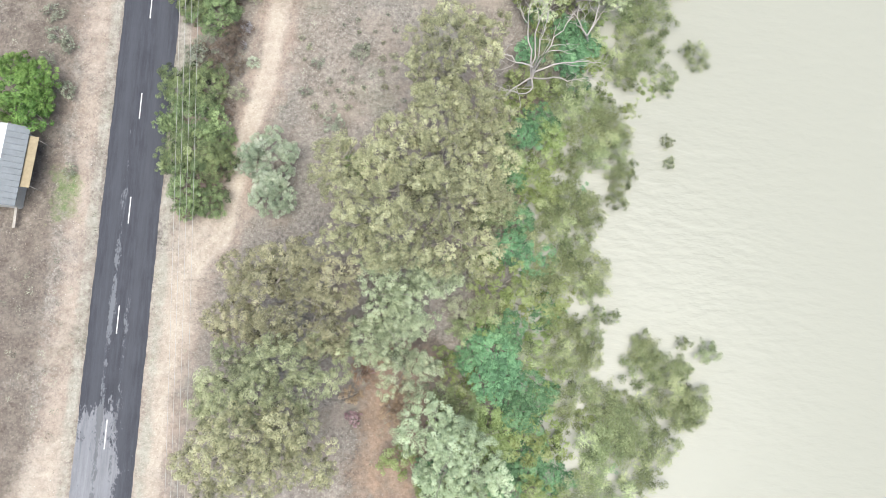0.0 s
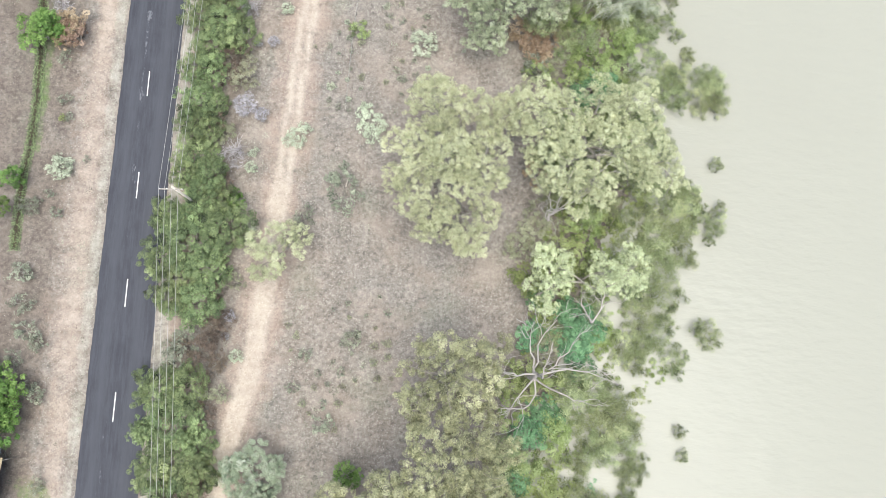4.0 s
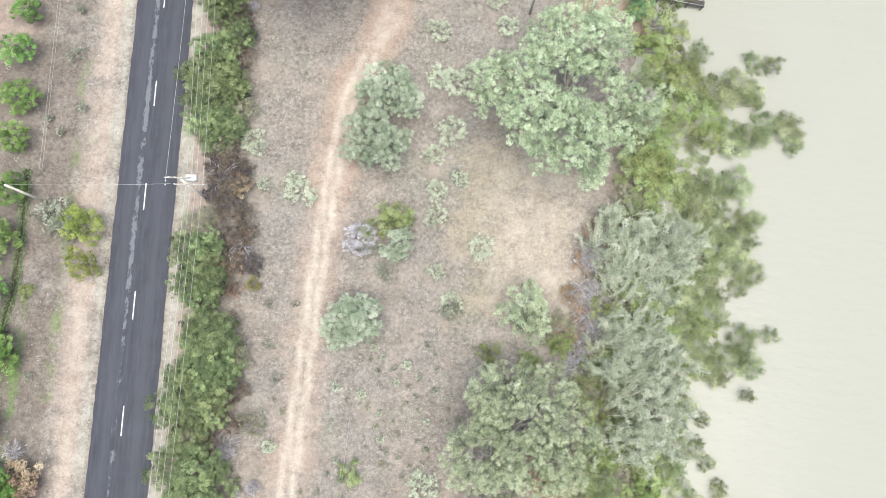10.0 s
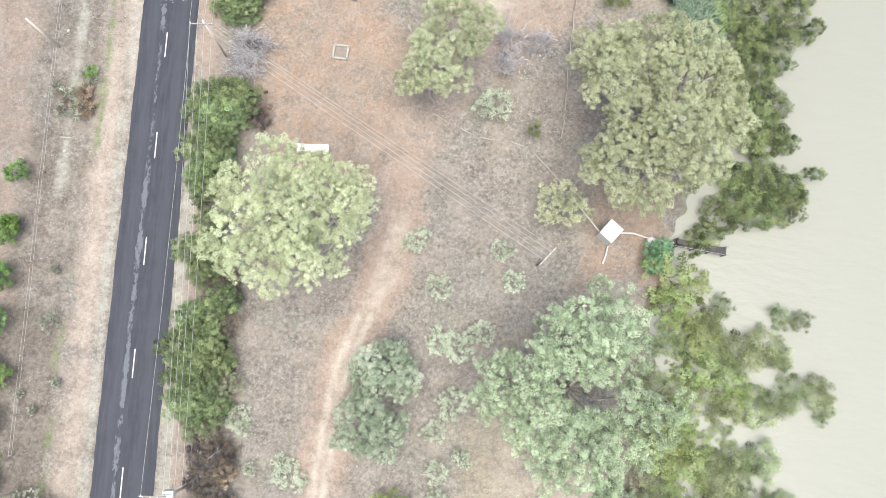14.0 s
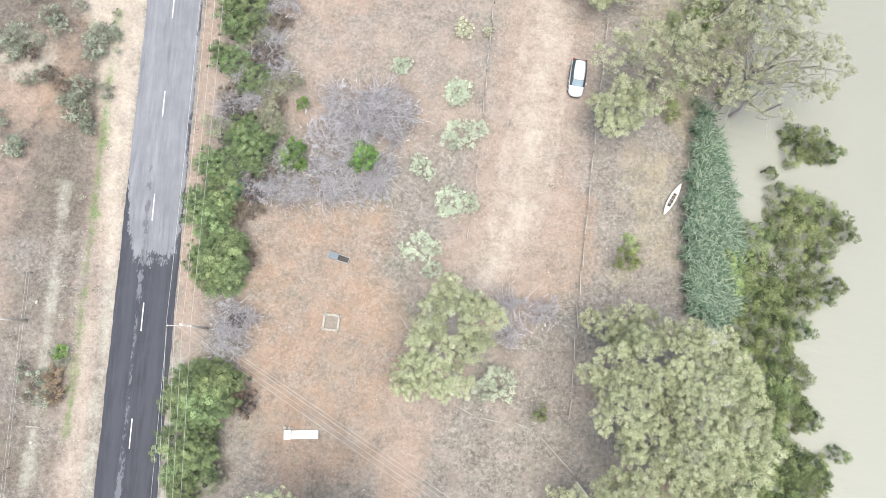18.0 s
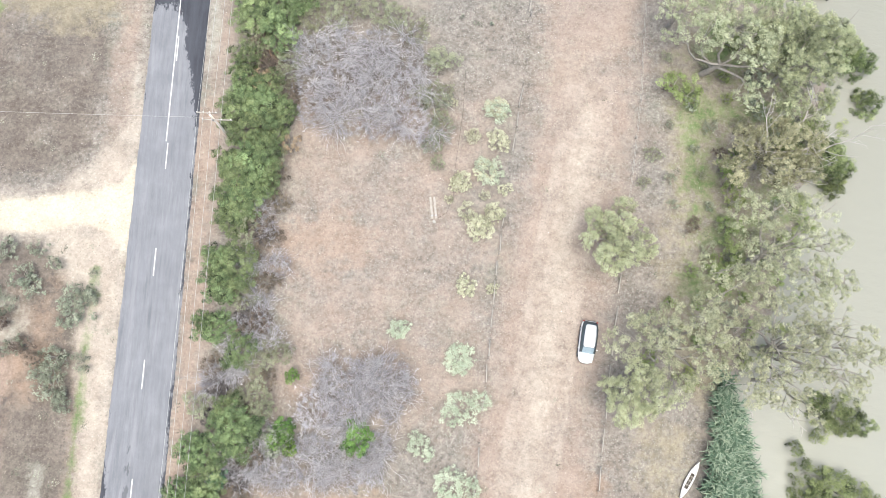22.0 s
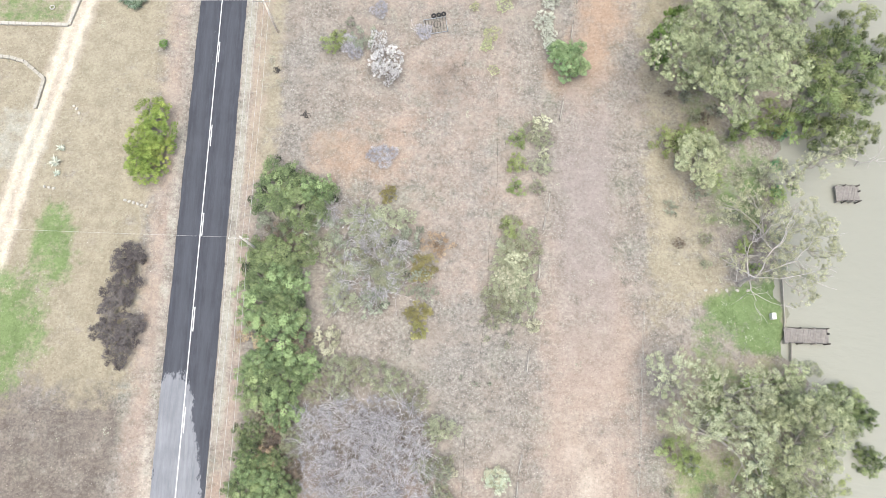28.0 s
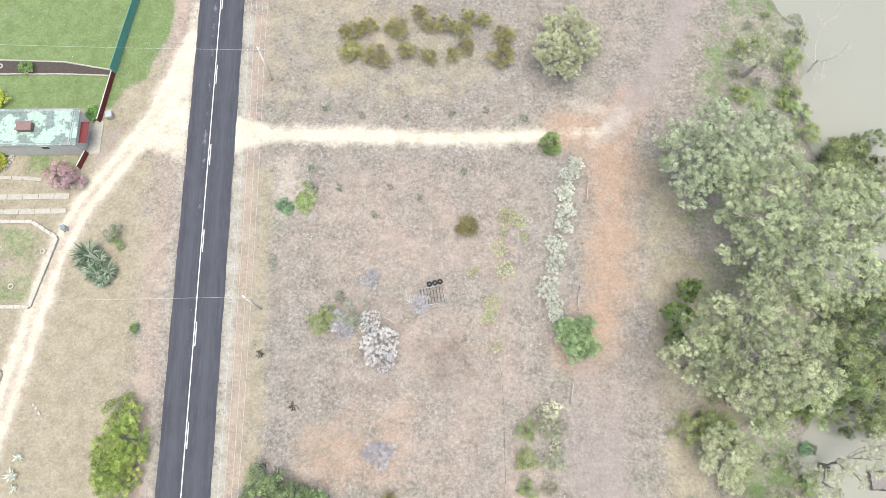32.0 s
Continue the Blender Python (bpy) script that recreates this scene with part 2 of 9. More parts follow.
        over = mix(nt, calc(nt, "MULTIPLY", ramp(nt, speck, ((0.34, (1, 1, 1)), (0.4, (0, 0, 0)))), 0.42), over, tuple(v * 0.5 for v in col_b))
        over = mix(nt, calc(nt, "MULTIPLY", ramp(nt, speck, ((0.6, (0, 0, 0)), (0.66, (1, 1, 1)))), 0.4), over, tuple(min(0.85, v * 1.35) for v in col_a))
        return mix(nt, calc(nt, "MULTIPLY", mask, amount), under, over)

    col = layer(grass, "litter", (0.167, 0.138, 0.116), (0.0811, 0.066, 0.0554), 0.7)
    col = layer(col, "straw", (0.318, 0.282, 0.204), (0.222, 0.192, 0.138), 0.8)
    col = layer(col, "red", (0.35, 0.252, 0.188), (0.262, 0.182, 0.132), 0.85, 0.4, 1.8)
    col = layer(col, "tan", (0.36, 0.286, 0.24), (0.275, 0.21, 0.173), 0.82, 0.4, 1.7)
    col = layer(col, "grey", (0.275, 0.237, 0.222), (0.215, 0.182, 0.168), 0.88, 0.4, 1.4)
    col = layer(col, "sand", (0.466, 0.414, 0.352), (0.35, 0.298, 0.248), 0.85, 0.35, 1.1)
    col = layer(col, "pale", (0.374, 0.365, 0.318), (0.242, 0.229, 0.191), 0.85)
    col = layer(col, "cream", (0.53, 0.485, 0.4), (0.42, 0.37, 0.295), 0.96, 0.3, 1.1)
    col = layer(col, "green", (0.142, 0.212, 0.077), (0.083, 0.132, 0.046), 0.85)
    col = layer(col, "mud", (0.231, 0.231, 0.176), (0.165, 0.161, 0.119), 0.9)
    nt.links.new(col, s.inputs["Base Color"])
    bump(nt, s, mix(nt, 0.5, fine, speck), 0.8, 0.1)
    return m


def road_material():
    m, nt, s = nodes_of("asphalt", 0.8)
    pos = place(nt)
    grain = noise_node(nt, 22, 3, 0.8, pos)
    soft = noise_node(nt, 0.35, 5, 0.6, pos)
    streak = noise_node(nt, 1.0, 6, 0.7, mapped(nt, pos, (3, 0, 0), (2.6, 0.22, 1)))
    wob = calc(nt, "MULTIPLY", calc(nt, "SUBTRACT", noise_node(nt, 1.5, 8, 0.78, mapped(nt, pos, (0, 0, 0), (1.5, 0.6, 1))), 0.5), 1.5)
    wob = calc(nt, "ADD", wob, calc(nt, "MULTIPLY", calc(nt, "SUBTRACT", noise_node(nt, 0.22, 4, 0.6, mapped(nt, pos, (40, 7, 0))), 0.5), 0.9))
    dark = mix(nt, 0.3, ramp(nt, soft, ((0.3, (0.037, 0.0395, 0.05)), (0.7, (0.057, 0.0605, 0.0745)))),
               ramp(nt, grain, ((0.3, (0.02, 0.021, 0.027)), (0.7, (0.07, 0.0725, 0.083)))))
    dark = mix(nt, ramp(nt, streak, ((0.42, (0, 0, 0)), (0.72, (0.55, 0.55, 0.55)))), dark, (0.084, 0.089, 0.106))
    old = mix(nt, 0.35, ramp(nt, soft, ((0.3, (0.175, 0.181, 0.202)), (0.7, (0.245, 0.252, 0.272)))),
              ramp(nt, grain, ((0.3, (0.125, 0.129, 0.142)), (0.7, (0.251, 0.254, 0.271)))))
    old = mix(nt, ramp(nt, streak, ((0.42, (0, 0, 0)), (0.66, (0.45, 0.45, 0.45)))), old, (0.125, 0.128, 0.142))
    seam = noise_node(nt, 0.5, 5, 0.65, mapped(nt, pos, (11, 3, 0), (2.2, 0.16, 1)))
    old = mix(nt, ramp(nt, seam, ((0.58, (0, 0, 0)), (0.68, (0.4, 0.4, 0.4)))), old, (0.09, 0.093, 0.105))
    old = mix(nt, ramp(nt, seam, ((0.36, (0.3, 0.3, 0.3)), (0.45, (0, 0, 0)))), old, (0.29, 0.29, 0.3))
    band = calc(nt, "MULTIPLY", attr(nt, "wheel"), 0.5)
    dark = mix(nt, band, dark, (0.072, 0.0762, 0.09))
    mask = ramp(nt, calc(nt, "ADD", attr(nt, "old"), wob), ((0.44, (0, 0, 0)), (0.54, (1, 1, 1))))
    worn = ramp(nt, calc(nt, "ADD", attr(nt, "worn"), wob), ((0.5, (0, 0, 0)), (0.6, (1, 1, 1))))
    worn = calc(nt, "MULTIPLY", worn, calc(nt, "MULTIPLY", attr(nt, "worn"), 6.0, True))
    mask = calc(nt, "MULTIPLY", mask, calc(nt, "MULTIPLY", attr(nt, "old"), 12.0, True))
    col = mix(nt, calc(nt, "MULTIPLY", worn, 0.75), mix(nt, mask, dark, old), mix(nt, mask, (0.165, 0.174, 0.192), (0.099, 0.102, 0.112)))
    nt.links.new(col, s.inputs["Base Color"])
    bump(nt, s, grain, 0.3, 0.02)
    return m


def water_material():
    m, nt, s = nodes_of("silty river water", 0.22)
    pos = place(nt)
    sep = nt.nodes.new("ShaderNodeSeparateXYZ")
    nt.links.new(pos, sep.inputs[0])
    # Base colour darkens from y = 90 on, broken up by slow noise.
    far = calc(nt, "MULTIPLY", calc(nt, "ADD", sep.outputs["Y"], -90.0), 0.008, True)
    far = calc(nt, "ADD", far, calc(nt, "MULTIPLY", calc(nt, "SUBTRACT", noise_node(nt, 0.03, 4, 0.6, pos), 0.5), 0.5), True)
    col = mix(nt, far, (0.312, 0.313, 0.268), (0.252, 0.25, 0.214))
    nt.links.new(col, s.inputs["Base Color"])
    mp = nt.nodes.new("ShaderNodeMapping")
    mp.inputs["Rotation"].default_value = (0, 0, radians(35))
    mp.inputs["Scale"].default_value = (0.4, 1.0, 1.0)
    nt.links.new(pos, mp.inputs[0])
    bump(nt, s, noise_node(nt, 0.9, 4, 0.5, mp.outputs[0]), 0.4, 0.3)
    return m


GROUND, ASPHALT, WATER = ground_material(), road_material(), water_material()
PAINT = plain("worn white road paint", (0.7, 0.7, 0.68), (0.5, 0.5, 0.48), 0.7, scale=5)

# ---- mesh helpers ----
def mesh_of(name, verts, faces, mat=None, attrs=(), smooth=False):
    """A mesh from arrays; faces are rows of one length."""
    verts, faces = np.asarray(verts, np.float32), np.asarray(faces, np.int32)
    me = bpy.data.meshes.new(name)
    me.vertices.add(len(verts))
    me.vertices.foreach_set("co", verts.ravel())
    n, k = faces.shape
    me.loops.add(n * k)
    me.loops.foreach_set("vertex_index", faces.ravel())
    me.polygons.add(n)
    me.polygons.foreach_set("loop_start", np.arange(0, n * k, k, dtype=np.int32))
    me.update(calc_edges=True)
    for key, values in attrs:
        me.attributes.new(key, "FLOAT", "POINT").data.foreach_set("value", np.asarray(values, np.float32))
    if smooth:
        me.polygons.foreach_set("use_smooth", np.ones(n, bool))
    if mat:
        me.materials.append(mat)
    return me


def part(name, data, material=None, parent=None, label=""):
    """Links a bmesh or a mesh as one object under a thing or a part."""
    if isinstance(data, bmesh.types.BMesh):
        bm, data = data, bpy.data.meshes.new(name)
        bm.normal_update()
        bm.to_mesh(data)
        bm.free()
    if material and not data.materials:
        data.materials.append(material)
    ob = new(name, data)
    ob.parent = parent
    return tagged(ob, label)


def thing(name, label, category, where=(0, 0, 0), turn=0.0, group="", kind=""):
    ob = new(name)
    ob.matrix_basis = pose(*where, 0, 0, turn)
    return tagged(ob, label, category, group, kind)


def box(sx, sy, sz, at=(0, 0, 0), bevel=0.0, turn=None):
    bm = bmesh.new()
    bmesh.ops.create_cube(bm, size=1.0)
    bmesh.ops.scale(bm, vec=(sx, sy, sz), verts=bm.verts)
    if bevel:
        bmesh.ops.bevel(bm, geom=bm.edges[:], offset=bevel, segments=2, affect="EDGES")
    if turn is not None:
        bmesh.ops.transform(bm, matrix=turn, verts=bm.verts)
    bmesh.ops.translate(bm, vec=at, verts=bm.verts)
    return bm


def tubes(paths, sides=5):
    """Tapered tubes: each path is rows of (x, y, z, radius). Returns verts and quads."""
    vs, fs, n0 = [], [], 0
    ang = np.linspace(0, 2 * np.pi, sides, endpoint=False)
    for p in paths:
        p = np.asarray(p, float)
        d = np.gradient(p[:, :3], axis=0)
        d /= np.linalg.norm(d, axis=1, keepdims=True) + 1e-9
        ref = np.where(np.abs(d[:, 2:3]) > 0.9, [[1.0, 0, 0]], [[0, 0, 1.0]])
        u = np.cross(d, ref)
        u /= np.linalg.norm(u, axis=1, keepdims=True) + 1e-9
        w = np.cross(d, u)
        ring = p[:, None, :3] + p[:, None, 3:4] * (np.cos(ang)[None, :, None] * u[:, None] + np.sin(ang)[None, :, None] * w[:, None])
        vs.append(ring.reshape(-1, 3))
        k = len(p)
        i, j = np.meshgrid(np.arange(k - 1), np.arange(sides), indexing="ij")
        a, b = n0 + i * sides + j, n0 + i * sides + (j + 1) % sides
        fs.append(np.stack([a, b, b + sides, a + sides], -1).reshape(-1, 4))
        n0 += k * sides
    return np.concatenate(vs), np.concatenate(fs)


def near_line(px, py, line):
    """Distance from points to a polyline."""
    best = np.full(px.shape, 1e9)
    for (ax, ay), (bx, by) in zip(line[:-1], line[1:]):
        dx, dy = bx - ax, by - ay
        t = np.clip(((px - ax) * dx + (py - ay) * dy) / (dx * dx + dy * dy), 0, 1)
        best = np.minimum(best, np.hypot(px - ax - t * dx, py - ay - t * dy))
    return best


def inside(px, py, poly, soft):
    """1 inside a polygon, falling to 0 over soft metres about its edge."""
    x, y = np.array(poly).T
    odd = np.zeros(px.shape, bool)
    for i in range(len(x)):
        j = i - 1
        cut = ((y[i] > py) != (y[j] > py)) & (px < (x[j] - x[i]) * (py - y[i]) / (y[j] - y[i] + 1e-9) + x[i])
        odd ^= cut
    d = near_line(px, py, list(poly) + [poly[0]])
    return np.clip(0.5 + np.where(odd, d, -d) / soft, 0, 1)


# ---- ground, road and river ----
BANK = np.array(((-400, 47), (-40, 47), (-20, 45), (-8, 42), (5, 45), (22, 50), (33, 55), (47, 57), (62, 58), (76, 57.5), (95, 57),
                 (108, 58), (120, 60.5), (130, 62), (141, 64.5), (154, 62.5), (160, 66), (168, 72), (180, 75), (192, 77), (198, 74.5), (200, 72.6),
                 (210, 73), (216, 75), (228, 74.5), (236, 79), (262, 84), (275, 82), (290, 82), (600, 82)))
WATER_Z = -0.55


def bank_x(y):
    return np.interp(y, BANK[:, 0], BANK[:, 1])


def ground_z(x, y):
    n = 0.06 * np.sin(x * 0.31 + 1.3 * np.sin(y * 0.13)) * np.sin(y * 0.27) + 0.03 * np.sin(x * 1.1 + y * 0.7) * np.sin(y * 0.9 - x * 0.4)
    off = np.clip((np.abs(x) - 3.4) / 2.0, 0, 1)
    z = n * off - 0.03
    past = x - bank_x(y) + 1.2 * np.sin(y * 0.21) * np.cos(y * 0.057) + 0.6 * np.sin(y * 0.83 + 2 * np.sin(x * 0.4)) + 0.3 * np.sin(y * 2.3 + x)
    z = z - 1.9 * np.clip((past + 2.5) / 5.0, 0, 1) ** 1.2 + 3.2 * np.clip((x - 190) / 12.0, 0, 1)
    return z


def axis(*runs):
    return np.concatenate([np.arange(a, b, s) for a, b, s in runs])


GX = axis((-3000, -200, 400), (-200, -40, 20), (-40, 3, 0.7), (3, 60, 0.55), (60, 88, 0.7), (88, 200, 8), (200, 3200, 500))
GY = axis((-3000, -200, 400), (-200, -50, 15), (-50, 300, 0.7), (300, 500, 20), (500, 3400, 500))
gx, gy = [a.ravel() for a in np.meshgrid(GX, GY, indexing="ij")]
TRACK = ((5.0, -32), (5.2, -22.5), (5.7, -15.4), (6.8, -8), (10.4, -4.1), (11.0, 1.7), (12.3, 8.2), (13.8, 14.2), (15.0, 25), (16, 36.7), (17, 49),
         (18.4, 64), (19.2, 74), (20.2, 84), (21.6, 93.6), (23.9, 99.7), (26.3, 104.5), (27.6, 112), (28, 119))
LANE = ((28, 119), (32.2, 128.5), (36.5, 135.6), (40, 142), (42, 152), (43, 160), (45, 171), (47.2, 181), (48.2, 192), (48.4, 205), (48.9, 228),
        (50.4, 240), (53, 251), (53.7, 259), (53.6, 266))
FORK = ((53.6, 266), (58.6, 271.3), (63.4, 278.4), (67, 287), (72, 310))
CROSS = ((3.4, 266.5), (13.4, 266.1), (24.8, 265.6), (36.3, 265.2), (44.8, 265.5), (53.4, 266.2))
SIDE = ((-3.0, 281), (-4.6, 277.4), (-7.3, 269.7), (-11.8, 262.3), (-15.6, 256.8), (-18.4, 250.0), (-20.3, 240), (-22.1, 230.4), (-23.9, 222.5), (-26, 208))
DRIVE = ((-3, 172.6), (-8.1, 172.3), (-12.9, 171.5), (-20, 171), (-40, 170))
ruts = lambda line, half, wide: np.clip(1.1 - np.abs(near_line(gx, gy, line) - half) / wide, 0, 1)  # noqa: E731
belt = lambda line, half, soft: np.clip(0.5 + (half - near_line(gx, gy, line)) / soft, 0, 1)  # noqa: E731
two = lambda line, half, wide: np.clip(1.25 - np.abs(near_line(gx, gy, line) - half) / wide, 0, 1)  # noqa: E731
masks = {
    "sand": np.maximum.reduce([
        0.85 * belt(TRACK, 1.15, 0.7) * (gy < 36), 1.0 * two(TRACK, 0.6, 0.45) * (gy > -6) * (gy < 100), 0.45 * belt(TRACK, 1.3, 1.0) * (gy < 112), 0.8 * belt(SIDE, 1.8, 1.6), 0.4 * np.clip(1.2 - np.abs(gx + 5.4) / 1.9, 0, 1) * (gy < 130),
        0.6 * belt(DRIVE, 3.0, 2.5), 0.75 * inside(gx, gy, ((-2.9, 186), (-2.9, 120), (-4.6, 130), (-6.2, 150), (-8.5, 163), (-12, 167.5), (-12, 174), (-7.5, 178)), 1.6), 0.75 * inside(gx, gy, ((-12, -40), (-3.2, -40), (-3.2, -24), (-7, -26)), 3.0),
        0.5 * inside(gx, gy, ((37, 66), (46, 66), (50, 84), (47, 92), (38, 90)), 6.0), 0.5 * inside(gx, gy, ((8, 263), (13, 263), (13, 255), (9, 254)), 2.5), 0.64 * belt(LANE[1:9], 1.9, 3.0) * np.clip((200 - gy) / 20, 0, 1), 0.4 * two(LANE[3:10], 2.6, 0.9) * np.clip((200 - gy) / 20, 0, 1), 0.5 * belt(((52, 265), (56, 268.5), (50, 270)), 1.5, 2.5), 0.66 * inside(gx, gy, ((4.2, -4), (10.5, 0), (9, -9), (6.5, -22), (5.5, -34), (3.4, -34), (3.4, -10)), 2.5),
        0.55 * np.clip(1.3 - np.abs(-gx - 4.2) / 0.9, 0, 1) * (gy > 150) * (gy < 190)]),
    "cream": np.maximum.reduce([
        0.9 * belt(CROSS[:5], 1.0, 1.2), 0.5 * belt(CROSS[4:], 0.9, 1.4), 0.4 * belt(CROSS[:5], 1.8, 1.2), 0.95 * two(SIDE, 0.85, 0.62), 0.75 * inside(gx, gy, ((-2.9, 290), (-2.9, 262), (-9, 264.5), (-11.5, 263), (-9, 268), (-6.5, 274), (-4.6, 281)), 1.6),
        belt(DRIVE, 1.9, 1.4), inside(gx, gy, ((-2.9, 178.5), (-2.9, 165.5), (-5, 169.5), (-9, 171), (-9, 174), (-4.6, 175)), 1.4),
        inside(gx, gy, ((2.8, 269), (2.8, 263.5), (8, 265), (8, 267.6)), 1.4)]),
    "pale": np.maximum.reduce([0.7 * np.clip(1.15 - np.abs(-gx - 3.9) / 0.9, 0, 1) * (gy < 135), 0.72 * np.clip(1.2 - np.abs(gx - 4.1) / 1.1, 0, 1) * np.clip(np.abs(gy - 158) / 8 - 3.2, 0.25, 1),
                               0.62 * np.clip(1.2 - np.abs(gx + 9.8) / 1.1, 0, 1) * (gy > 112) * (gy < 146), 0.55 * inside(gx, gy, ((-20, 163), (-12, 163), (-12, 157), (-20, 156)), 2.0), 0.6 * inside(gx, gy, ((-28, 231), (-21, 232), (-21, 223), (-28, 222)), 2.0), 0.5 * np.clip(1.2 - np.abs(-gx - 3.9) / 0.8, 0, 1) * (gy > 185)]),
    "tan": np.maximum.reduce([0.72 * belt(LANE[2:11], 6.2, 4.0) * np.clip((222 - gy) / 25, 0, 1), 0.6 * belt(LANE[:3], 3.5, 3.0), 0.5 * inside(gx, gy, ((12, 186), (36, 186), (38, 150), (12, 150)), 6.0), 0.36 * inside(gx, gy, ((12, 262), (40, 262), (44, 205), (26, 205)), 8.0), 0.6 * np.clip(1.3 - np.abs(gx - 5.2) / 2.0, 0, 1), 0.62 * np.clip(1.3 - np.abs(gx + 5.4) / 2.0, 0, 1), 0.58 * belt(TRACK, 2.6, 2.0),
                              0.3 * np.clip(1.2 - np.abs(-gx - 6.4) / 3.0, 0, 1) * (gy < 135),
                              0.5 * inside(gx, gy, ((-40, 160), (-14, 160), (-14, 100), (-40, 100)), 3.0)]),
    "red": np.maximum.reduce([
        0.62 * inside(gx, gy, ((10.5, 143), (25.5, 143.5), (26, 135), (29, 128), (30, 117), (23, 114), (16, 111), (12, 118), (10, 132)), 5.0),
        0.62 * inside(gx, gy, ((12, 171), (19, 173), (24, 170), (22, 166), (12, 166)), 4.0), 1.0 * belt(LANE[10:15], 2.8, 4.5) * np.clip((gy - 226) / 16, 0, 1), 0.95 * belt(((47, 266), (53.6, 266.5), (57, 270)), 2.6, 3.0), 0.66 * belt(TRACK[13:], 2.4, 2.6),
        0.6 * inside(gx, gy, ((26, -32), (33, -32), (34, -16), (27, -14)), 3.0), 0.55 * inside(gx, gy, ((14, 228), (28, 230), (24, 220), (12, 222)), 5.0), 0.5 * np.clip(1.2 - np.abs(gx - 4.3) / 1.4, 0, 1) * (gy > 128) * (gy < 187),
        0.55 * inside(gx, gy, ((38, 128), (48, 134), (49, 146), (43, 143)), 4.0), 0.6 * inside(gx, gy, ((47, 104), (57, 104), (57, 114), (50, 116)), 3.0),
        0.62 * np.clip(1.3 - np.hypot(gx - 46.3, gy - 236) / 3.2, 0, 1), 0.5 * inside(gx, gy, ((-22, 160), (-9, 165), (-9, 152), (-22, 150)), 3.0)]),
    "grey": np.maximum(0.6 * inside(gx, gy, ((-15.4, 267), (-11.5, 267.5), (-12.5, 263), (-15.4, 262)), 1.5), np.maximum(0.8 * belt(LANE[8:13], 3.6, 2.6) * np.clip((gy - 192) / 22, 0, 1) * np.clip((240 - gy) / 14, 0, 1), 0.95 * belt(FORK, 1.7, 2.0))),
    "green": np.maximum.reduce([
        0.62 * inside(gx, gy, ((-20.6, 219), (-16.8, 218), (-14.9, 211), (-17.3, 205.5), (-17.2, 199), (-20, 194), (-30, 192), (-30, 208), (-22, 211)), 3.0),
        0.5 * inside(gx, gy, ((59.5, 203), (66, 208), (66.5, 199), (60.5, 197)), 3.0), 0.85 * inside(gx, gy, ((62.5, 206), (73, 210), (72.6, 199.6), (66, 200)), 2.5), 0.45 * inside(gx, gy, ((-36, 254), (-22, 254), (-19, 252), (-21, 243.6), (-36, 243.6)), 1.5),
        0.9 * inside(gx, gy, ((-45, 300), (-6.5, 300), (-6.8, 282), (-9.5, 275), (-12.5, 273), (-13.6, 270.5), (-45, 270)), 1.2), 0.5 * inside(gx, gy, ((-24, 264), (-16.5, 264), (-16.8, 260.5), (-24, 261)), 1.0),
        0.36 * np.clip(1.2 - np.abs(-gx - 8.0) / 1.2, 0, 1) * (gy > 60) * (gy < 100), 0.45 * inside(gx, gy, ((-9.5, 3), (-5.5, 4), (-5.5, -3), (-9, -4)), 2.0),
        0.5 * inside(gx, gy, ((62, 214), (72, 214), (74, 226), (66, 230)), 4.0), 0.42 * inside(gx, gy, ((57, 160), (64, 158), (75, 178), (74, 198), (62, 200), (57, 190)), 5.0), 0.4 * inside(gx, gy, ((61, 228), (80, 236), (84, 290), (72, 290), (62, 262)), 5.0), 0.6 * np.clip(1.2 - np.abs(gx + 11.6) / 0.9, 0, 1) * (gy > 38) * (gy < 72), 0.5 * np.clip(1.2 - np.abs(gx + 6.6 - 0.012 * (gy - 120)) / 0.9, 0, 1) * (gy > 118) * (gy < 166)]),
    "straw": np.maximum.reduce([0.6 * inside(gx, gy, ((54, 158), (60, 150), (72, 172), (74, 200), (58, 202)), 5.0), 0.85 * inside(gx, gy, ((-45, 300), (-6, 300), (-6, 194), (-45, 194)), 8.0), 0.55 * inside(gx, gy, ((33, 68), (47, 70), (50, 90), (40, 100), (33, 88)), 6.0), 0.55 * inside(gx, gy, ((51, 135), (58, 137), (60, 150), (52, 153)), 5.0),
                                0.66 * inside(gx, gy, ((55.5, 203), (66, 206), (68, 236), (62, 262), (57.5, 262)), 4.0), 0.75 * inside(gx, gy, ((4.5, 262), (4.5, 220), (9, 222), (9, 262)), 2.0),
                                0.5 * inside(gx, gy, ((4.5, 300), (4.5, 270), (40, 270), (40, 278)), 5.0)]),
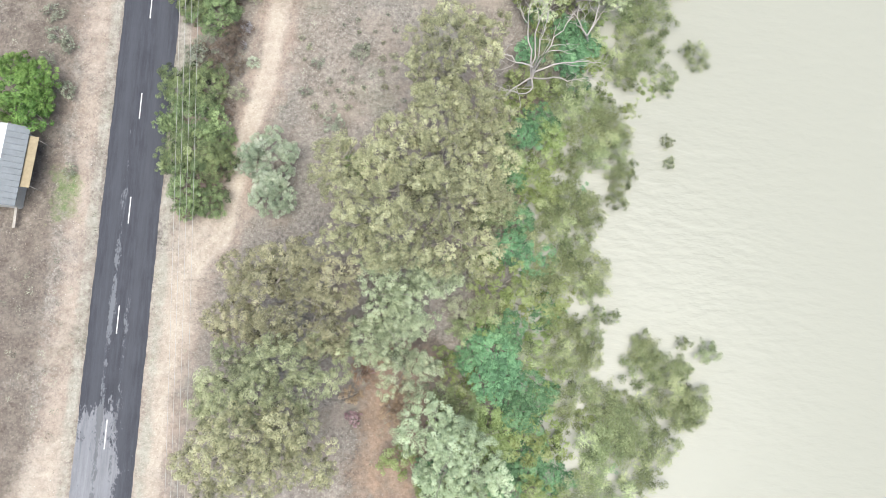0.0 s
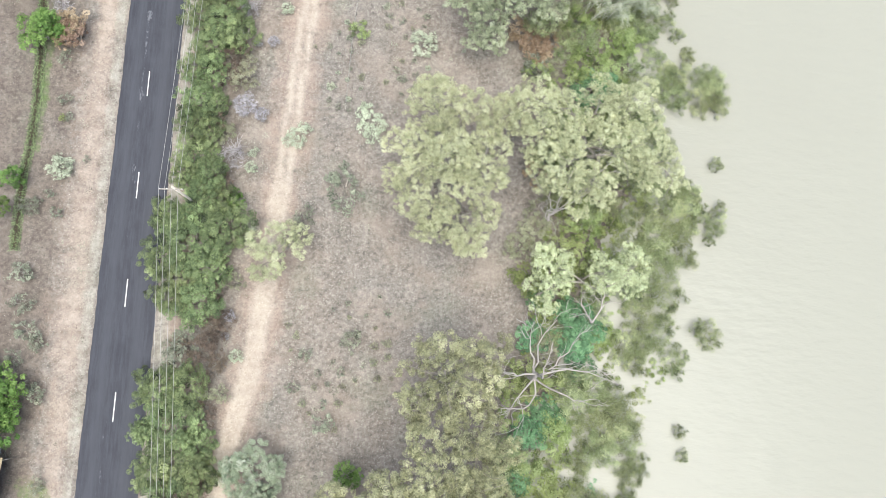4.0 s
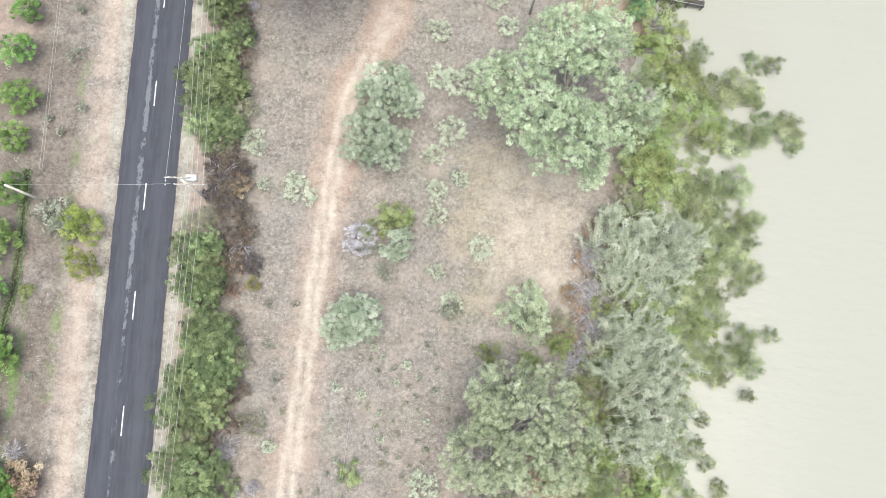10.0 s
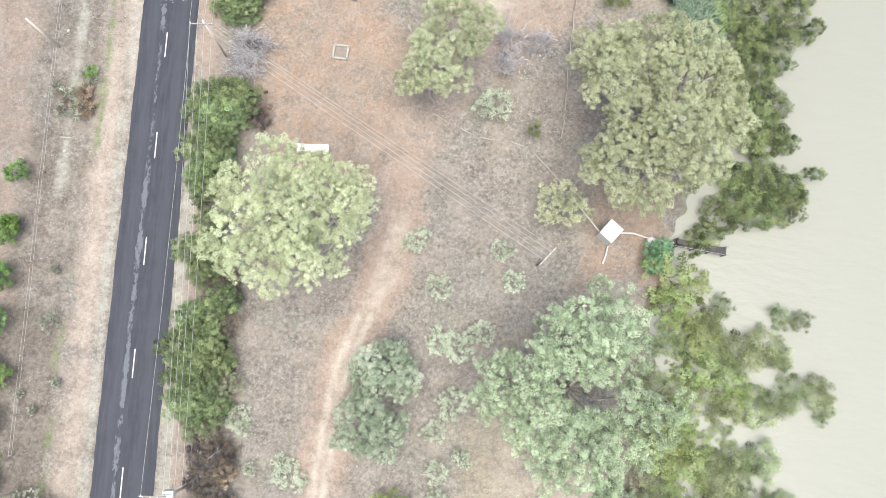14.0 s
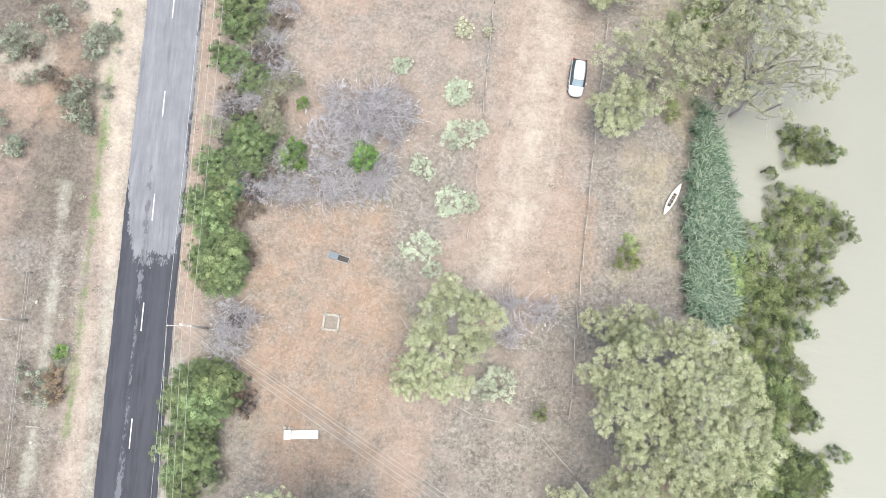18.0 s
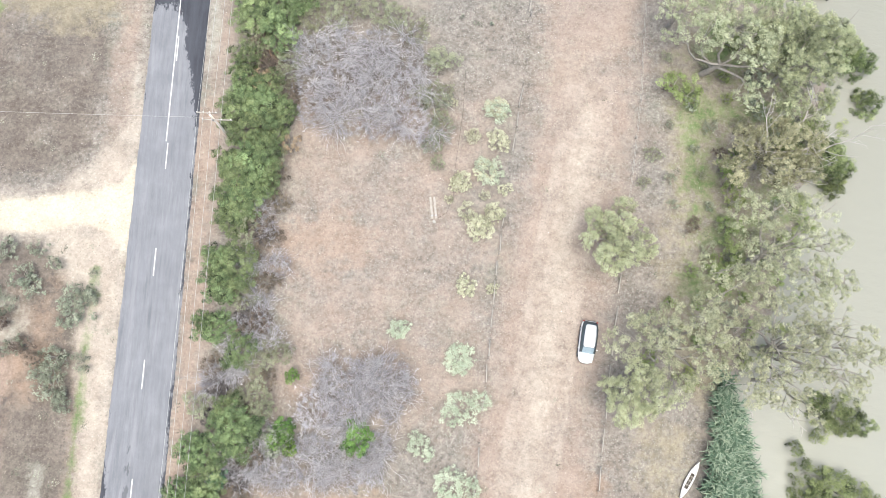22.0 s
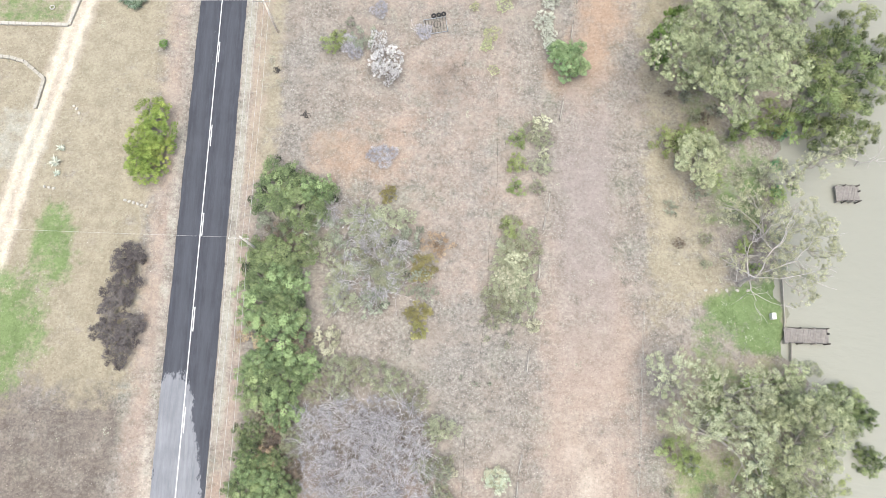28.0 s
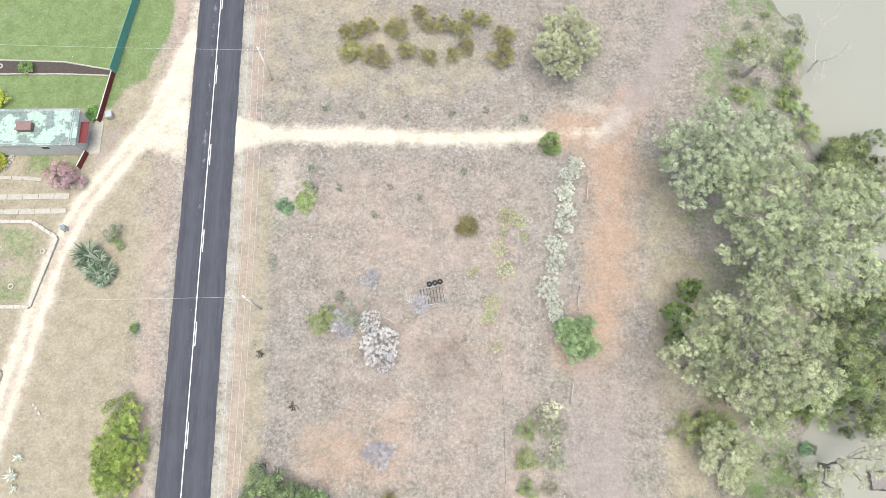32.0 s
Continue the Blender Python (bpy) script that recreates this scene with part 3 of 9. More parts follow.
    "litter": np.maximum.reduce([0.6 * inside(gx, gy, ((59, 180), (63, 182), (63, 174), (60, 172)), 2.0), 0.55 * inside(gx, gy, ((61, 229), (64, 229), (64, 222), (61, 222)), 2.0), 0.6 * belt(((18, 153), (26, 156)), 3.4, 3.0), 0.6 * belt(((17, 187), (26, 190), (24, 184)), 4.0, 3.0), 0.56 * np.clip((-gx - 6) / 3, 0, 1) * (gy > 98) * (gy < 167), 0.72 * np.clip((-gx - 6.6) / 2, 0, 1) * (gy < 100), 0.7 * inside(gx, gy, ((-45, 200), (-7, 200), (-6.5, 184), (-9, 177), (-14, 174.8), (-45, 174.5)), 4.0), 0.44 * inside(gx, gy, ((-40, 214), (-6, 225), (-6, 196), (-40, 198)), 4.0), 0.85 * inside(gx, gy, ((25, -34), (35, -34), (36, -14), (27, -12)), 3.0), 0.54 * np.clip(1.2 - np.abs(gx - bank_x(gy) + 3) / 5, 0, 1) * (gy < 115),
                                 0.46 * np.clip(1.2 - np.abs(gx - 9.6) / 2.5, 0, 1) * (gy > 10) * (gy < 215), 0.42 * inside(gx, gy, ((53, 168), (56, 168), (57, 200), (55, 200)), 4.0), 0.5 * inside(gx, gy, ((56.5, 206), (58.5, 206), (59.5, 196), (57, 194)), 2.5),
                                 0.6 * inside(gx, gy, ((62, 252), (64, 246), (60, 238), (57, 248)), 3.0), 0.95 * inside(gx, gy, ((-40, 168.6), (-13, 168), (-8, 164.5), (-6.6, 158), (-6.4, 140), (-12, 138), (-40, 140)), 2.5), 0.58 * np.clip(1.2 - np.abs(gx + 7.9) / 1.0, 0, 1) * (gy > 105) * (gy < 148), 0.55 * np.clip(1.2 - np.abs(gx + 10.5) / 2.2, 0, 1) * (gy > 10) * (gy < 60), 0.55 * inside(gx, gy, ((27, 238), (34, 240), (34, 231), (28, 231)), 3.0)]),
    "mud": np.clip((gx - bank_x(gy) + 0.6) / 1.2, 0, 1),
}
nx, ny = len(GX), len(GY)
ii, jj = np.meshgrid(np.arange(nx - 1), np.arange(ny - 1), indexing="ij")
quad = np.stack([ii * ny + jj, (ii + 1) * ny + jj, (ii + 1) * ny + jj + 1, ii * ny + jj + 1], -1).reshape(-1, 4)
ground = new("ground", mesh_of("ground", np.stack([gx, gy, ground_z(gx, gy)], -1), quad, GROUND, masks.items(), smooth=True))
tagged(ground, "dry grassy river flat with sandy wheel tracks and bare earth", "ground", kind="structure")

wx, wy = np.array([20.0, 40, 60, 80, 100, 130, 160, 196]), np.linspace(-2900, 3300, 60)
px, py = [a.ravel() for a in np.meshgrid(wx, wy, indexing="ij")]
ii, jj = np.meshgrid(np.arange(7), np.arange(59), indexing="ij")
quad = np.stack([ii * 60 + jj, (ii + 1) * 60 + jj, (ii + 1) * 60 + jj + 1, ii * 60 + jj + 1], -1).reshape(-1, 4)
water = new("water", mesh_of("water", np.stack([px, py, px * 0 + WATER_Z], -1), quad, WATER))
tagged(water, "pale silty green-cream river water with faint ripples", "river", kind="structure")

rx_, ry_ = np.arange(-3.1, 3.31, 0.2), axis((-3000, -200, 200), (-200, -60, 10), (-60, 310, 0.7), (310, 500, 10), (500, 3300, 200))
px, py = [a.ravel() for a in np.meshgrid(rx_, ry_, indexing="ij")]
edge = (np.abs(px - 0.1) > 3.05) * 0.03 * (np.sin(py * 0.7) + np.sin(py * 2.9 + 2))
nx, ny = len(rx_), len(ry_)
ii, jj = np.meshgrid(np.arange(nx - 1), np.arange(ny - 1), indexing="ij")
quad = np.stack([ii * ny + jj, (ii + 1) * ny + jj, (ii + 1) * ny + jj + 1, ii * ny + jj + 1], -1).reshape(-1, 4)
road_z = 0.035 - 0.006 * np.abs(px) - 0.05 * (np.abs(px - 0.1) > 3.15)
old = np.clip((py - 134) / 6, 0, 1) * np.clip((199 - py) / 5.0, 0, 1)
old *= np.clip((3.2 - 0.19 * np.maximum(py - 181, 0) - px) / 1.6 + 0.5, 0, 1) * np.clip((px + 3.3 - 0.1 * np.maximum(150 - py, 0)) / 1.4 + 0.5, 0, 1)
old = np.maximum(old, 0.8 * np.clip((-17 - py) / 12, 0, 1) * np.clip((2.4 - px) / 1.5, 0.3, 1))
worn = np.exp(-((px + 0.7 - 0.1 * np.sin(py * 0.06)) / 0.5) ** 2) * np.interp(py, (-60, -15, 0, 12, 40, 60, 78, 110, 140, 160, 205, 260, 300), (0.6, 0.65, 0.5, 0.15, 0.45, 0.5, 0.66, 0.62, 0.55, 0.1, 0.1, 0.45, 0.45))
worn = np.maximum(worn, 0.5 * np.exp(-((px - 0.9) / 0.5) ** 2) * (py < -10))
wheel = np.exp(-((np.abs(px) - 1.6) / 0.55) ** 2)
road = new("road", mesh_of("road", np.stack([px + edge, py, road_z], -1), quad, ASPHALT, (("old", old), ("worn", worn), ("wheel", wheel))))
tagged(road, "two-lane asphalt road, dark with a worn pale stretch", "road", kind="structure")


def stripe(length, wide):
    bm = box(wide, length, 0.006, (0, 0, 0.003))
    me = bpy.data.meshes.new("dash")
    bm.to_mesh(me)
    bm.free()
    me.materials.append(PAINT)
    return me


DASH = stripe(3.0, 0.12)
for k in range(-4, 25):
    dash = part("dash", DASH, parent=road)
    dash.location = (0.0 if k < 15 else 0.12, 12.0 * k - 1.5 + (0.9 if k > 15 else 0.0), 0.036)
solid = part("solid_line", stripe(122.0, 0.12), parent=road, label="solid white centre line")
solid.location = (-0.1, 180.2 + 61.0, 0.036)

# ---- plants ----
def swell(balls, small, cover, rng, flat=1.0, low=-0.2, bury=0.82, jitter=0.12):
    """Smaller balls spread over the outside of balls (x, y, z, radius), left out where another ball covers them."""
    made, tones = [], []
    for k, (x, y, z, r) in enumerate(balls):
        b = min(small * rng.uniform(0.85, 1.15), 0.52 * r)
        n = max(3, int(cover * 1.3 * (r / b) ** 2))
        up = low + (1 - low) * (np.arange(n) + 0.5) / n + rng.normal(0, jitter / 2, n)
        up = np.clip(up, -0.6, 1.0)
        a = np.arange(n) * 2.39996 + rng.uniform(0, 6.28) + rng.normal(0, jitter, n)
        w, d = np.sqrt(1 - up**2), r * rng.uniform(0.72, 1.02, n)
        q = np.stack([x + d * w * np.cos(a), y + d * w * np.sin(a), z + flat * d * up], -1)
        near = np.hypot(balls[:, 0] - x, balls[:, 1] - y) < r + balls[:, 3]
        near[k] = False
        rest = balls[near]
        keep = np.ones(n, bool)
        if len(rest):
            gap = np.linalg.norm((q[:, None] - rest[None, :, :3]) / (1, 1, flat), axis=2) / rest[None, :, 3]
            keep = gap.min(1) > bury
        made.append(np.concatenate([q, b * rng.uniform(0.65, 1.25, (n, 1))], 1)[keep])
        tones.append(np.full(keep.sum(), rng.normal(0, 1)))
    return np.concatenate(made), np.concatenate(tones)


def scatter_leaves(lobes, size, clump, cover, full, droop=0.0, rng=None, flat=0.75, sparse=0.0, billow=0.0, loose=1.1):
    """Leaf blades on clumps that swell from the lobes (x, y, z, radius) of a crown. Returns verts, faces and tones."""
    lobes = whole = np.array(lobes, float)
    if billow:
        lobes, _ = swell(lobes, billow, 1.2, rng, flat)
        keep = rng.uniform(0, 1, len(lobes)) >= sparse
        heart = []
        for x, y, z, r in whole:
            n = int((1.0 if sparse < 0.15 else 0.45) * (r / billow) ** 2)
            a, d = rng.uniform(0, 6.28, n), 0.85 * r * rng.uniform(0, 1, n) ** 0.5
            heart.append(np.stack([x + d * np.cos(a), y + d * np.sin(a), z - r * rng.uniform(0.1, 0.55, n), billow * rng.uniform(0.5, 0.85, n)], 1))
        lobes = np.concatenate([lobes[keep], *heart])
        flat = 0.9
    c, mood = swell(lobes, clump, cover, rng, flat, bury=0.75)
    keep = rng.uniform(0, 1, len(c)) >= sparse * 0.6
    c, mood = c[keep], mood[keep]
    rad = c[:, 3]
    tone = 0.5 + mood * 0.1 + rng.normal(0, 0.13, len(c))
    per = np.maximum(6, (full * 0.8 * np.pi * rad**2 / (1.06 * size**2)).astype(int))
    tone, rad, c = np.repeat(tone, per), np.repeat(rad, per), np.repeat(c[:, :3], per, 0)
    m = len(c)
    d = rng.normal(0, 1, (m, 3))
    d[:, 2] = np.abs(d[:, 2]) * 1.1 - 0.45
    d /= np.linalg.norm(d, axis=1, keepdims=True)
    p = c + d * (rad * rng.uniform(0.45, loose, m) ** 0.5)[:, None] * (1, 1, 0.85)
    nrm = d + np.array([0, 0, 0.5]) + rng.normal(0, 0.32, (m, 3))
    nrm /= np.linalg.norm(nrm, axis=1, keepdims=True)
    u = np.cross(nrm, rng.normal(0, 1, (m, 3)))
    if droop:
        u = u * (1 - droop) * 0.6 + droop * (d * (1.3, 1.3, 0.3) + rng.normal(0, 0.35, (m, 3)) + np.array([0, 0, -0.25]))
    u /= np.linalg.norm(u, axis=1, keepdims=True)
    v = np.cross(nrm, u)
    s = size * rng.uniform(0.6, 1.35, m)
    deep = rng.uniform(0, 1, m) < 0.16
    p = np.where(deep[:, None], c + (p - c) * 0.5 - (0, 0, 0.4) * rad[:, None], p)
    s = np.where(deep, s * 1.4, s)
    lng, wid = (s * (1 + 1.3 * droop))[:, None], (s * (0.55 - 0.4 * droop))[:, None]
    blade = np.stack([p - u * lng * 0.75 + v * wid * 1.1, p - u * lng * 0.75 - v * wid * 1.1, p + u * lng], 1)
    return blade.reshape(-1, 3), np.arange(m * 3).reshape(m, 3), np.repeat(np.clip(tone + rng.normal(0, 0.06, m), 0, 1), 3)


# size of a leaf blade, clump radius, cover, fullness of a clump, droop, share left out, radius of a billow
HABIT = {
    "gum": (0.08, 0.38, 1.15, 1.55, 0, 0.06, 1.25), "gumg": (0.075, 0.36, 1.15, 1.5, 0, 0.02, 1.2), "gumy": (0.065, 0.32, 1.25, 1.6, 0, 0, 1.05),
    "gums": (0.078, 0.34, 0.98, 1.15, 0.1, 0.24, 0.95), "guma": (0.065, 0.32, 1.15, 1.35, 0.35, 0.1, 1.05), "gumd": (0.08, 0.38, 1.1, 1.5, 0, 0.1, 1.0), "sageT": (0.06, 0.3, 1.25, 1.8, 0.15, 0.02, 0.9),
    "willow": (0.075, 0.48, 0.95, 1.5, 0.35, 0, 0), "willowd": (0.085, 0.46, 0.95, 1.6, 0.2, 0, 0), "hedge": (0.06, 0.3, 1, 1.7, 0, 0, 0), "teal": (0.1, 0.36, 1.09, 2.02, 0, 0, 0), "ygreen": (0.085, 0.42, 0.85, 1.5, 0.15, 0.05, 0),
    "silver": (0.05, 0.2, 1.1, 1.6, 0.1, 0.05, 0), "sage": (0.055, 0.2, 1.05, 1.3, 0.1, 0.05, 0), "cream": (0.05, 0.17, 1, 1.71, 0, 0.1, 0),
    "citrus": (0.075, 0.3, 1.15, 2.17, 0, 0, 0), "scrub": (0.08, 0.28, 0.86, 1.3, 0.1, 0.2, 0), "dscrub": (0.08, 0.28, 0.86, 1.71, 0.1, 0.2, 0),
    "mixed": (0.07, 0.26, 0.92, 1.4, 0.1, 0.2, 0), "yell": (0.075, 0.32, 1.1, 1.9, 0.05, 0, 0), "gold": (0.07, 0.32, 1.05, 1.86, 0.1, 0, 0), "brown": (0.08, 0.32, 0.86, 1.55, 0.1, 0.25, 0), "purple": (0.08, 0.28, 1.1, 1.7, 0, 0, 0),
    "ash": (0.07, 0.24, 1.25, 1.5, 0.85, 0, 0), "herb": (0.06, 0.22, 0.8, 0.9, 0.1, 0.2, 0),
    "lime": (0.085, 0.33, 1.15, 2.17, 0, 0, 0),
    "pink": (0.08, 0.33, 1.15, 2.02, 0, 0, 0), "frost": (0.045, 0.15, 0.9, 1.71, 0.1, 0.25, 0), "pepper": (0.085, 0.38, 1.15, 2.17, 0.1, 0, 0),
}
TREE = {
    "gum": ("gum_tree", "large olive-green gum tree with clumped leaves and pale limbs", "tree"),
    "gumg": ("gum_tree", "dense grey-green gum tree with billowing leaf clumps", "tree"),
    "gumy": ("gum_tree", "airy yellow-green gum tree with pale bark", "tree"),
    "gums": ("gum_tree", "thin-crowned grey-olive gum tree with bare limbs showing", "tree"),
    "guma": ("gum_tree", "airy olive-yellow gum tree with see-through crown", "tree"),
    "gumd": ("gum_tree", "leafy mid-green gum tree beside the river bank", "tree"),
    "gumw": ("weeping_tree", "silvery pale-green weeping tree on the river bank", "tree"),
    "sageT": ("wattle_tree", "small blue-green wattle tree on dry grass", "tree"),
}
PLANT = {
    "willow": ("willow", "yellow-green willow standing at the flooded river edge", "willow"),
    "willowd": ("willow", "dark green willow standing at the flooded river edge", "willow"),
    "hedge": ("hedge_shrub", "dense dark green shrub in the roadside hedge", "shrub"),
    "teal": ("creeper_shrub", "emerald green leafy undergrowth beneath gum trees", "shrub"),
    "ygreen": ("green_shrub", "bright yellow-green leafy shrub", "shrub"),
    "silver": ("saltbush", "low silver-white saltbush in a garden row", "shrub"),
    "sage": ("saltbush", "low pale sage-green saltbush on dry ground", "shrub"),
    "cream": ("flowering_shrub", "low shrub covered in cream-coloured dry flowers", "shrub"),
    "citrus": ("citrus_tree", "small round bright green orchard tree", "tree"),
    "scrub": ("scrub_bush", "small grey-green scrub bush on dry ground", "shrub"),
    "dscrub": ("scrub_bush", "dark brownish half-dry scrub bush", "shrub"),
    "mixed": ("heath_bush", "olive-grey twiggy heath bush", "shrub"),
    "yell": ("leafy_bush", "dense yellow-green leafy bush beside the road", "shrub"),
    "gold": ("heath_bush", "round golden-olive heath bush with a dark heart", "shrub"),
    "brown": ("dry_shrub", "dry shrub with withered brown leaves", "shrub"),
    "purple": ("dark_shrub", "dark purple-brown dense shrub", "shrub"),
    "lime": ("golden_shrub", "round lime-yellow garden shrub ringed with white stones", "shrub"),
    "pink": ("garden_shrub", "dusky pink flowering garden shrub", "shrub"),
    "frost": ("white_shrub", "shrub of frosty white flower heads and pale twigs", "shrub"),
    "pepper": ("pepper_tree", "round deep green pepper tree above red earth", "tree"),
    "ash": ("dead_bush", "dense grey dome of dead twigs on dry grass", "dead bush"),
    "herb": ("weed_patch", "low pale lime-green weeds spreading over dry ground", "weeds"),
    "dead": ("dead_thicket", "grey leafless thicket of dead branches", "dead bush"),
}
RNG = np.random.default_rng(7)


def limb_path(a, b, ra, rb, bend, rng, n=6):
    a, b = np.array(a, float), np.array(b, float)
    t = np.linspace(0, 1, n)[:, None]
    side = rng.normal(0, bend, 3) * np.linalg.norm(b - a)
    p = a + (b - a) * t + side * np.sin(np.pi * t) + rng.normal(0, 0.02, (n, 3)) * np.linalg.norm(b - a) * np.sin(np.pi * t)
    return np.concatenate([p, ra + (rb - ra) * t], 1)


def tree(kind, high, crowns):
    """A tree of its own, from the plan of its crown's lobes (x, y, radius)."""
    if kind == "dead":
        return thicket(high, crowns)
    rng = RNG
    c = np.array(crowns)
    w = c[:, 2] ** 2
    bx, by = (c[:, 0] * w).sum() / w.sum(), (c[:, 1] * w).sum() / w.sum()
    bz = float(ground_z(np.array([bx]), np.array([by]))[0]) - 0.1
    spread = np.hypot(c[:, 0] - bx, c[:, 1] - by)
    reach = max(spread.max(), 1.0)
    lobes, wide = [], 1.02 if kind in ("gumy", "gumg") else 0.95
    for (x, y, r), d in zip(crowns, spread):
        top = high * (1.0 - 0.22 * (d / reach) ** 2) * rng.uniform(0.93, 1.03)
        lobes.append((x - bx, y - by, top - 0.8 * r - bz, r * wide))
        for _ in range(2):
            a = rng.uniform(0, 2 * np.pi)
            lobes.append((x - bx + 0.75 * r * math.cos(a), y - by + 0.75 * r * math.sin(a), top - 1.3 * r - bz, r * 0.55))
    name, label, cat = TREE[kind]
    ob = thing(name, label, cat, (bx, by, bz), group="")
    size, clump, cover, full, droop, sparse, billow = HABIT[kind]
    v, f, tone = scatter_leaves(lobes, size, clump, cover, full, droop, rng, sparse=sparse, billow=billow)
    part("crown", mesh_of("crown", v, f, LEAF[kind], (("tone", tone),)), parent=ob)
    thick = 0.028 * high + 0.02
    fork = high * rng.uniform(0.3, 0.42)
    paths = [limb_path((0, 0, 0), (rng.normal(0, 0.3), rng.normal(0, 0.3), fork), thick * 1.4, thick, 0.03, rng)]
    for x, y, z, r in lobes[::3]:
        start = paths[0][rng.integers(3, 6)][:3]
        limb = limb_path(start, (x, y, z + 0.3 * r), thick * 0.6, 0.04, 0.09, rng, 8)
        paths.append(limb)
        for _ in range(5):
            q = limb[rng.integers(4, 8)][:3]
            e = np.array((x, y, z)) + rng.normal(0, 0.5, 3) * r + (0, 0, 0.4 * r)
            paths.append(limb_path(q, e, 0.05, 0.015, 0.12, rng, 4))
    v, f = tubes(paths)
    part("trunk", mesh_of("trunk", v, f, BARK, smooth=True), parent=ob)
    return ob


def weeping(high, crowns):
    """A weeping tree: long wands that sweep towards the river, set with narrow hanging leaves."""
    rng = RNG
    c = np.array(crowns)
    bx, by = c[:, 0].mean(), c[:, 1].mean()
    bz = float(ground_z(np.array([bx]), np.array([by]))[0]) - 0.1
    name, label, cat = TREE["gumw"]
    ob = thing(name, label, cat, (bx, by, bz), group="")
    wands, verts, tones = [], [], []
    for x, y, r in crowns:
        for _ in range(int(18 * r)):
            a, d = rng.uniform(0, 6.28), 0.85 * r * rng.uniform(0, 1) ** 0.5
            root = np.array((x - bx + d * math.cos(a) - 0.35 * r, y - by + d * math.sin(a) - 0.2 * r, high * rng.uniform(0.2, 0.5)))
            e = rng.normal(0.6, 0.85)
            reach = r * rng.uniform(0.35, 1.0)
            n = 34
            t = np.linspace(0, 1, n)
            bow = rng.normal(0, 0.18) * reach * t**2
            rise = high * rng.uniform(0.35, 0.6)
            p = root + np.stack([math.cos(e) * reach * t - math.sin(e) * bow, math.sin(e) * reach * t + math.cos(e) * bow, rise * (1.7 * t - 1.25 * t**3)], 1)
            wands.append(np.concatenate([p[::6], (0.022 - 0.014 * t[::6])[:, None]], 1))
            q = np.repeat(p[5:], 3, 0)
            m = len(q)
            turn = e + rng.normal(0, 0.65, m)
            u = np.stack([np.cos(turn), np.sin(turn), rng.normal(-0.25, 0.35, m)], 1)
            v = np.stack([-np.sin(turn), np.cos(turn), rng.normal(0, 0.5, m)], 1)
            q = q + rng.normal(0, 0.13, (m, 3))
            lng, wid = rng.uniform(0.22, 0.5, m)[:, None], rng.uniform(0.016, 0.032, m)[:, None]
            verts.append(np.stack([q + v * wid, q - v * wid, q + u * lng], 1))
            tones.append(np.repeat(np.clip(rng.normal(0.5, 0.2) + rng.normal(0, 0.1, m), 0, 1), 3))
    v = np.concatenate(verts).reshape(-1, 3)
    part("crown", mesh_of("crown", v, np.arange(len(v)).reshape(-1, 3), LEAF["gumw"], (("tone", np.concatenate(tones)),)), parent=ob)
    v, f = tubes(wands, 3)
    part("twig_mass", mesh_of("twig_mass", v, f, TWIG), parent=ob)["kind"] = "stuff"
    thick = 0.03 * high
    paths = [limb_path((0, 0, 0), (rng.normal(0, 0.2), rng.normal(0, 0.2), 0.3 * high), thick * 1.3, thick, 0.03, rng)]
    for x, y, r in crowns:
        paths.append(limb_path(paths[0][4][:3], (x - bx, y - by, 0.5 * high), thick * 0.6, 0.04, 0.08, rng, 7))
    v, f = tubes(paths)
    part("trunk", mesh_of("trunk", v, f, BARK, smooth=True), parent=ob)
    return ob


def thicket(high, crowns):
    """A tangle of dead branches over the given patches."""
    rng = RNG
    c = np.array(crowns)
    bx, by = c[:, 0].mean(), c[:, 1].mean()
    name, label, cat = PLANT["dead"]
    ob = thing(name, label, cat, (bx, by, 0))
    for x, y, r in crowns:
        paths = []
        for _ in range(max(3, int(r * 1.3))):
            a, s = rng.uniform(0, 6.28), r * 0.7 * rng.uniform(0, 1) ** 0.5
            root = np.array((x - bx + s * math.cos(a), y - by + s * math.sin(a), 0.05))
            turn = rng.uniform(0, 6.28)
            for _ in range(int(10 * r) + 4):
                e = turn + rng.normal(0, 0.8)
                reach = r * rng.uniform(0.35, 1.05)
                out = np.array((math.cos(e), math.sin(e), 0))
                low = root + out * reach * rng.uniform(0.05, 0.35) + rng.normal(0, 0.12 * r, 3) * (1, 1, 0)
                low[2] = high * rng.uniform(0.3, 0.8)
                end = root + out * reach + rng.normal(0, 0.22 * r, 3) * (1, 1, 0)
                end[2] = high * rng.uniform(0.25, 1.0)
                limb = limb_path(low, end, rng.uniform(0.014, 0.028), 0.01, 0.16, rng, 5)
                paths.append(limb)
                for _ in range(3):
                    q = limb[rng.integers(1, 4)][:3]
                    d = (end - low) * rng.uniform(0.2, 0.5) + rng.normal(0, 0.2, 3) * (1, 1, 0.6)
                    tip = q + d
                    tip[2] = max(tip[2], 0.05)
                    paths.append(limb_path(q, tip, 0.013, 0.008, 0.12, rng, 3))
        v, f = tubes(paths, 3)
        part("branch_mass", mesh_of("branch_mass", v, f, TWIG), parent=ob)
        v, f, tone = scatter_leaves([(x - bx, y - by, 0.25 * high, r * 0.85)], 0.075, 0.32, 0.9, 0.95, 0.92, rng, flat=0.45 * high / r, sparse=0.2)
        v[:, 2] = np.maximum(v[:, 2], 0.03)
        part("twig_mass", mesh_of("twig_mass", v, f, LEAF["ash"], (("tone", tone),)), parent=ob)["kind"] = "stuff"
        n = int(16 * r * r) + 12
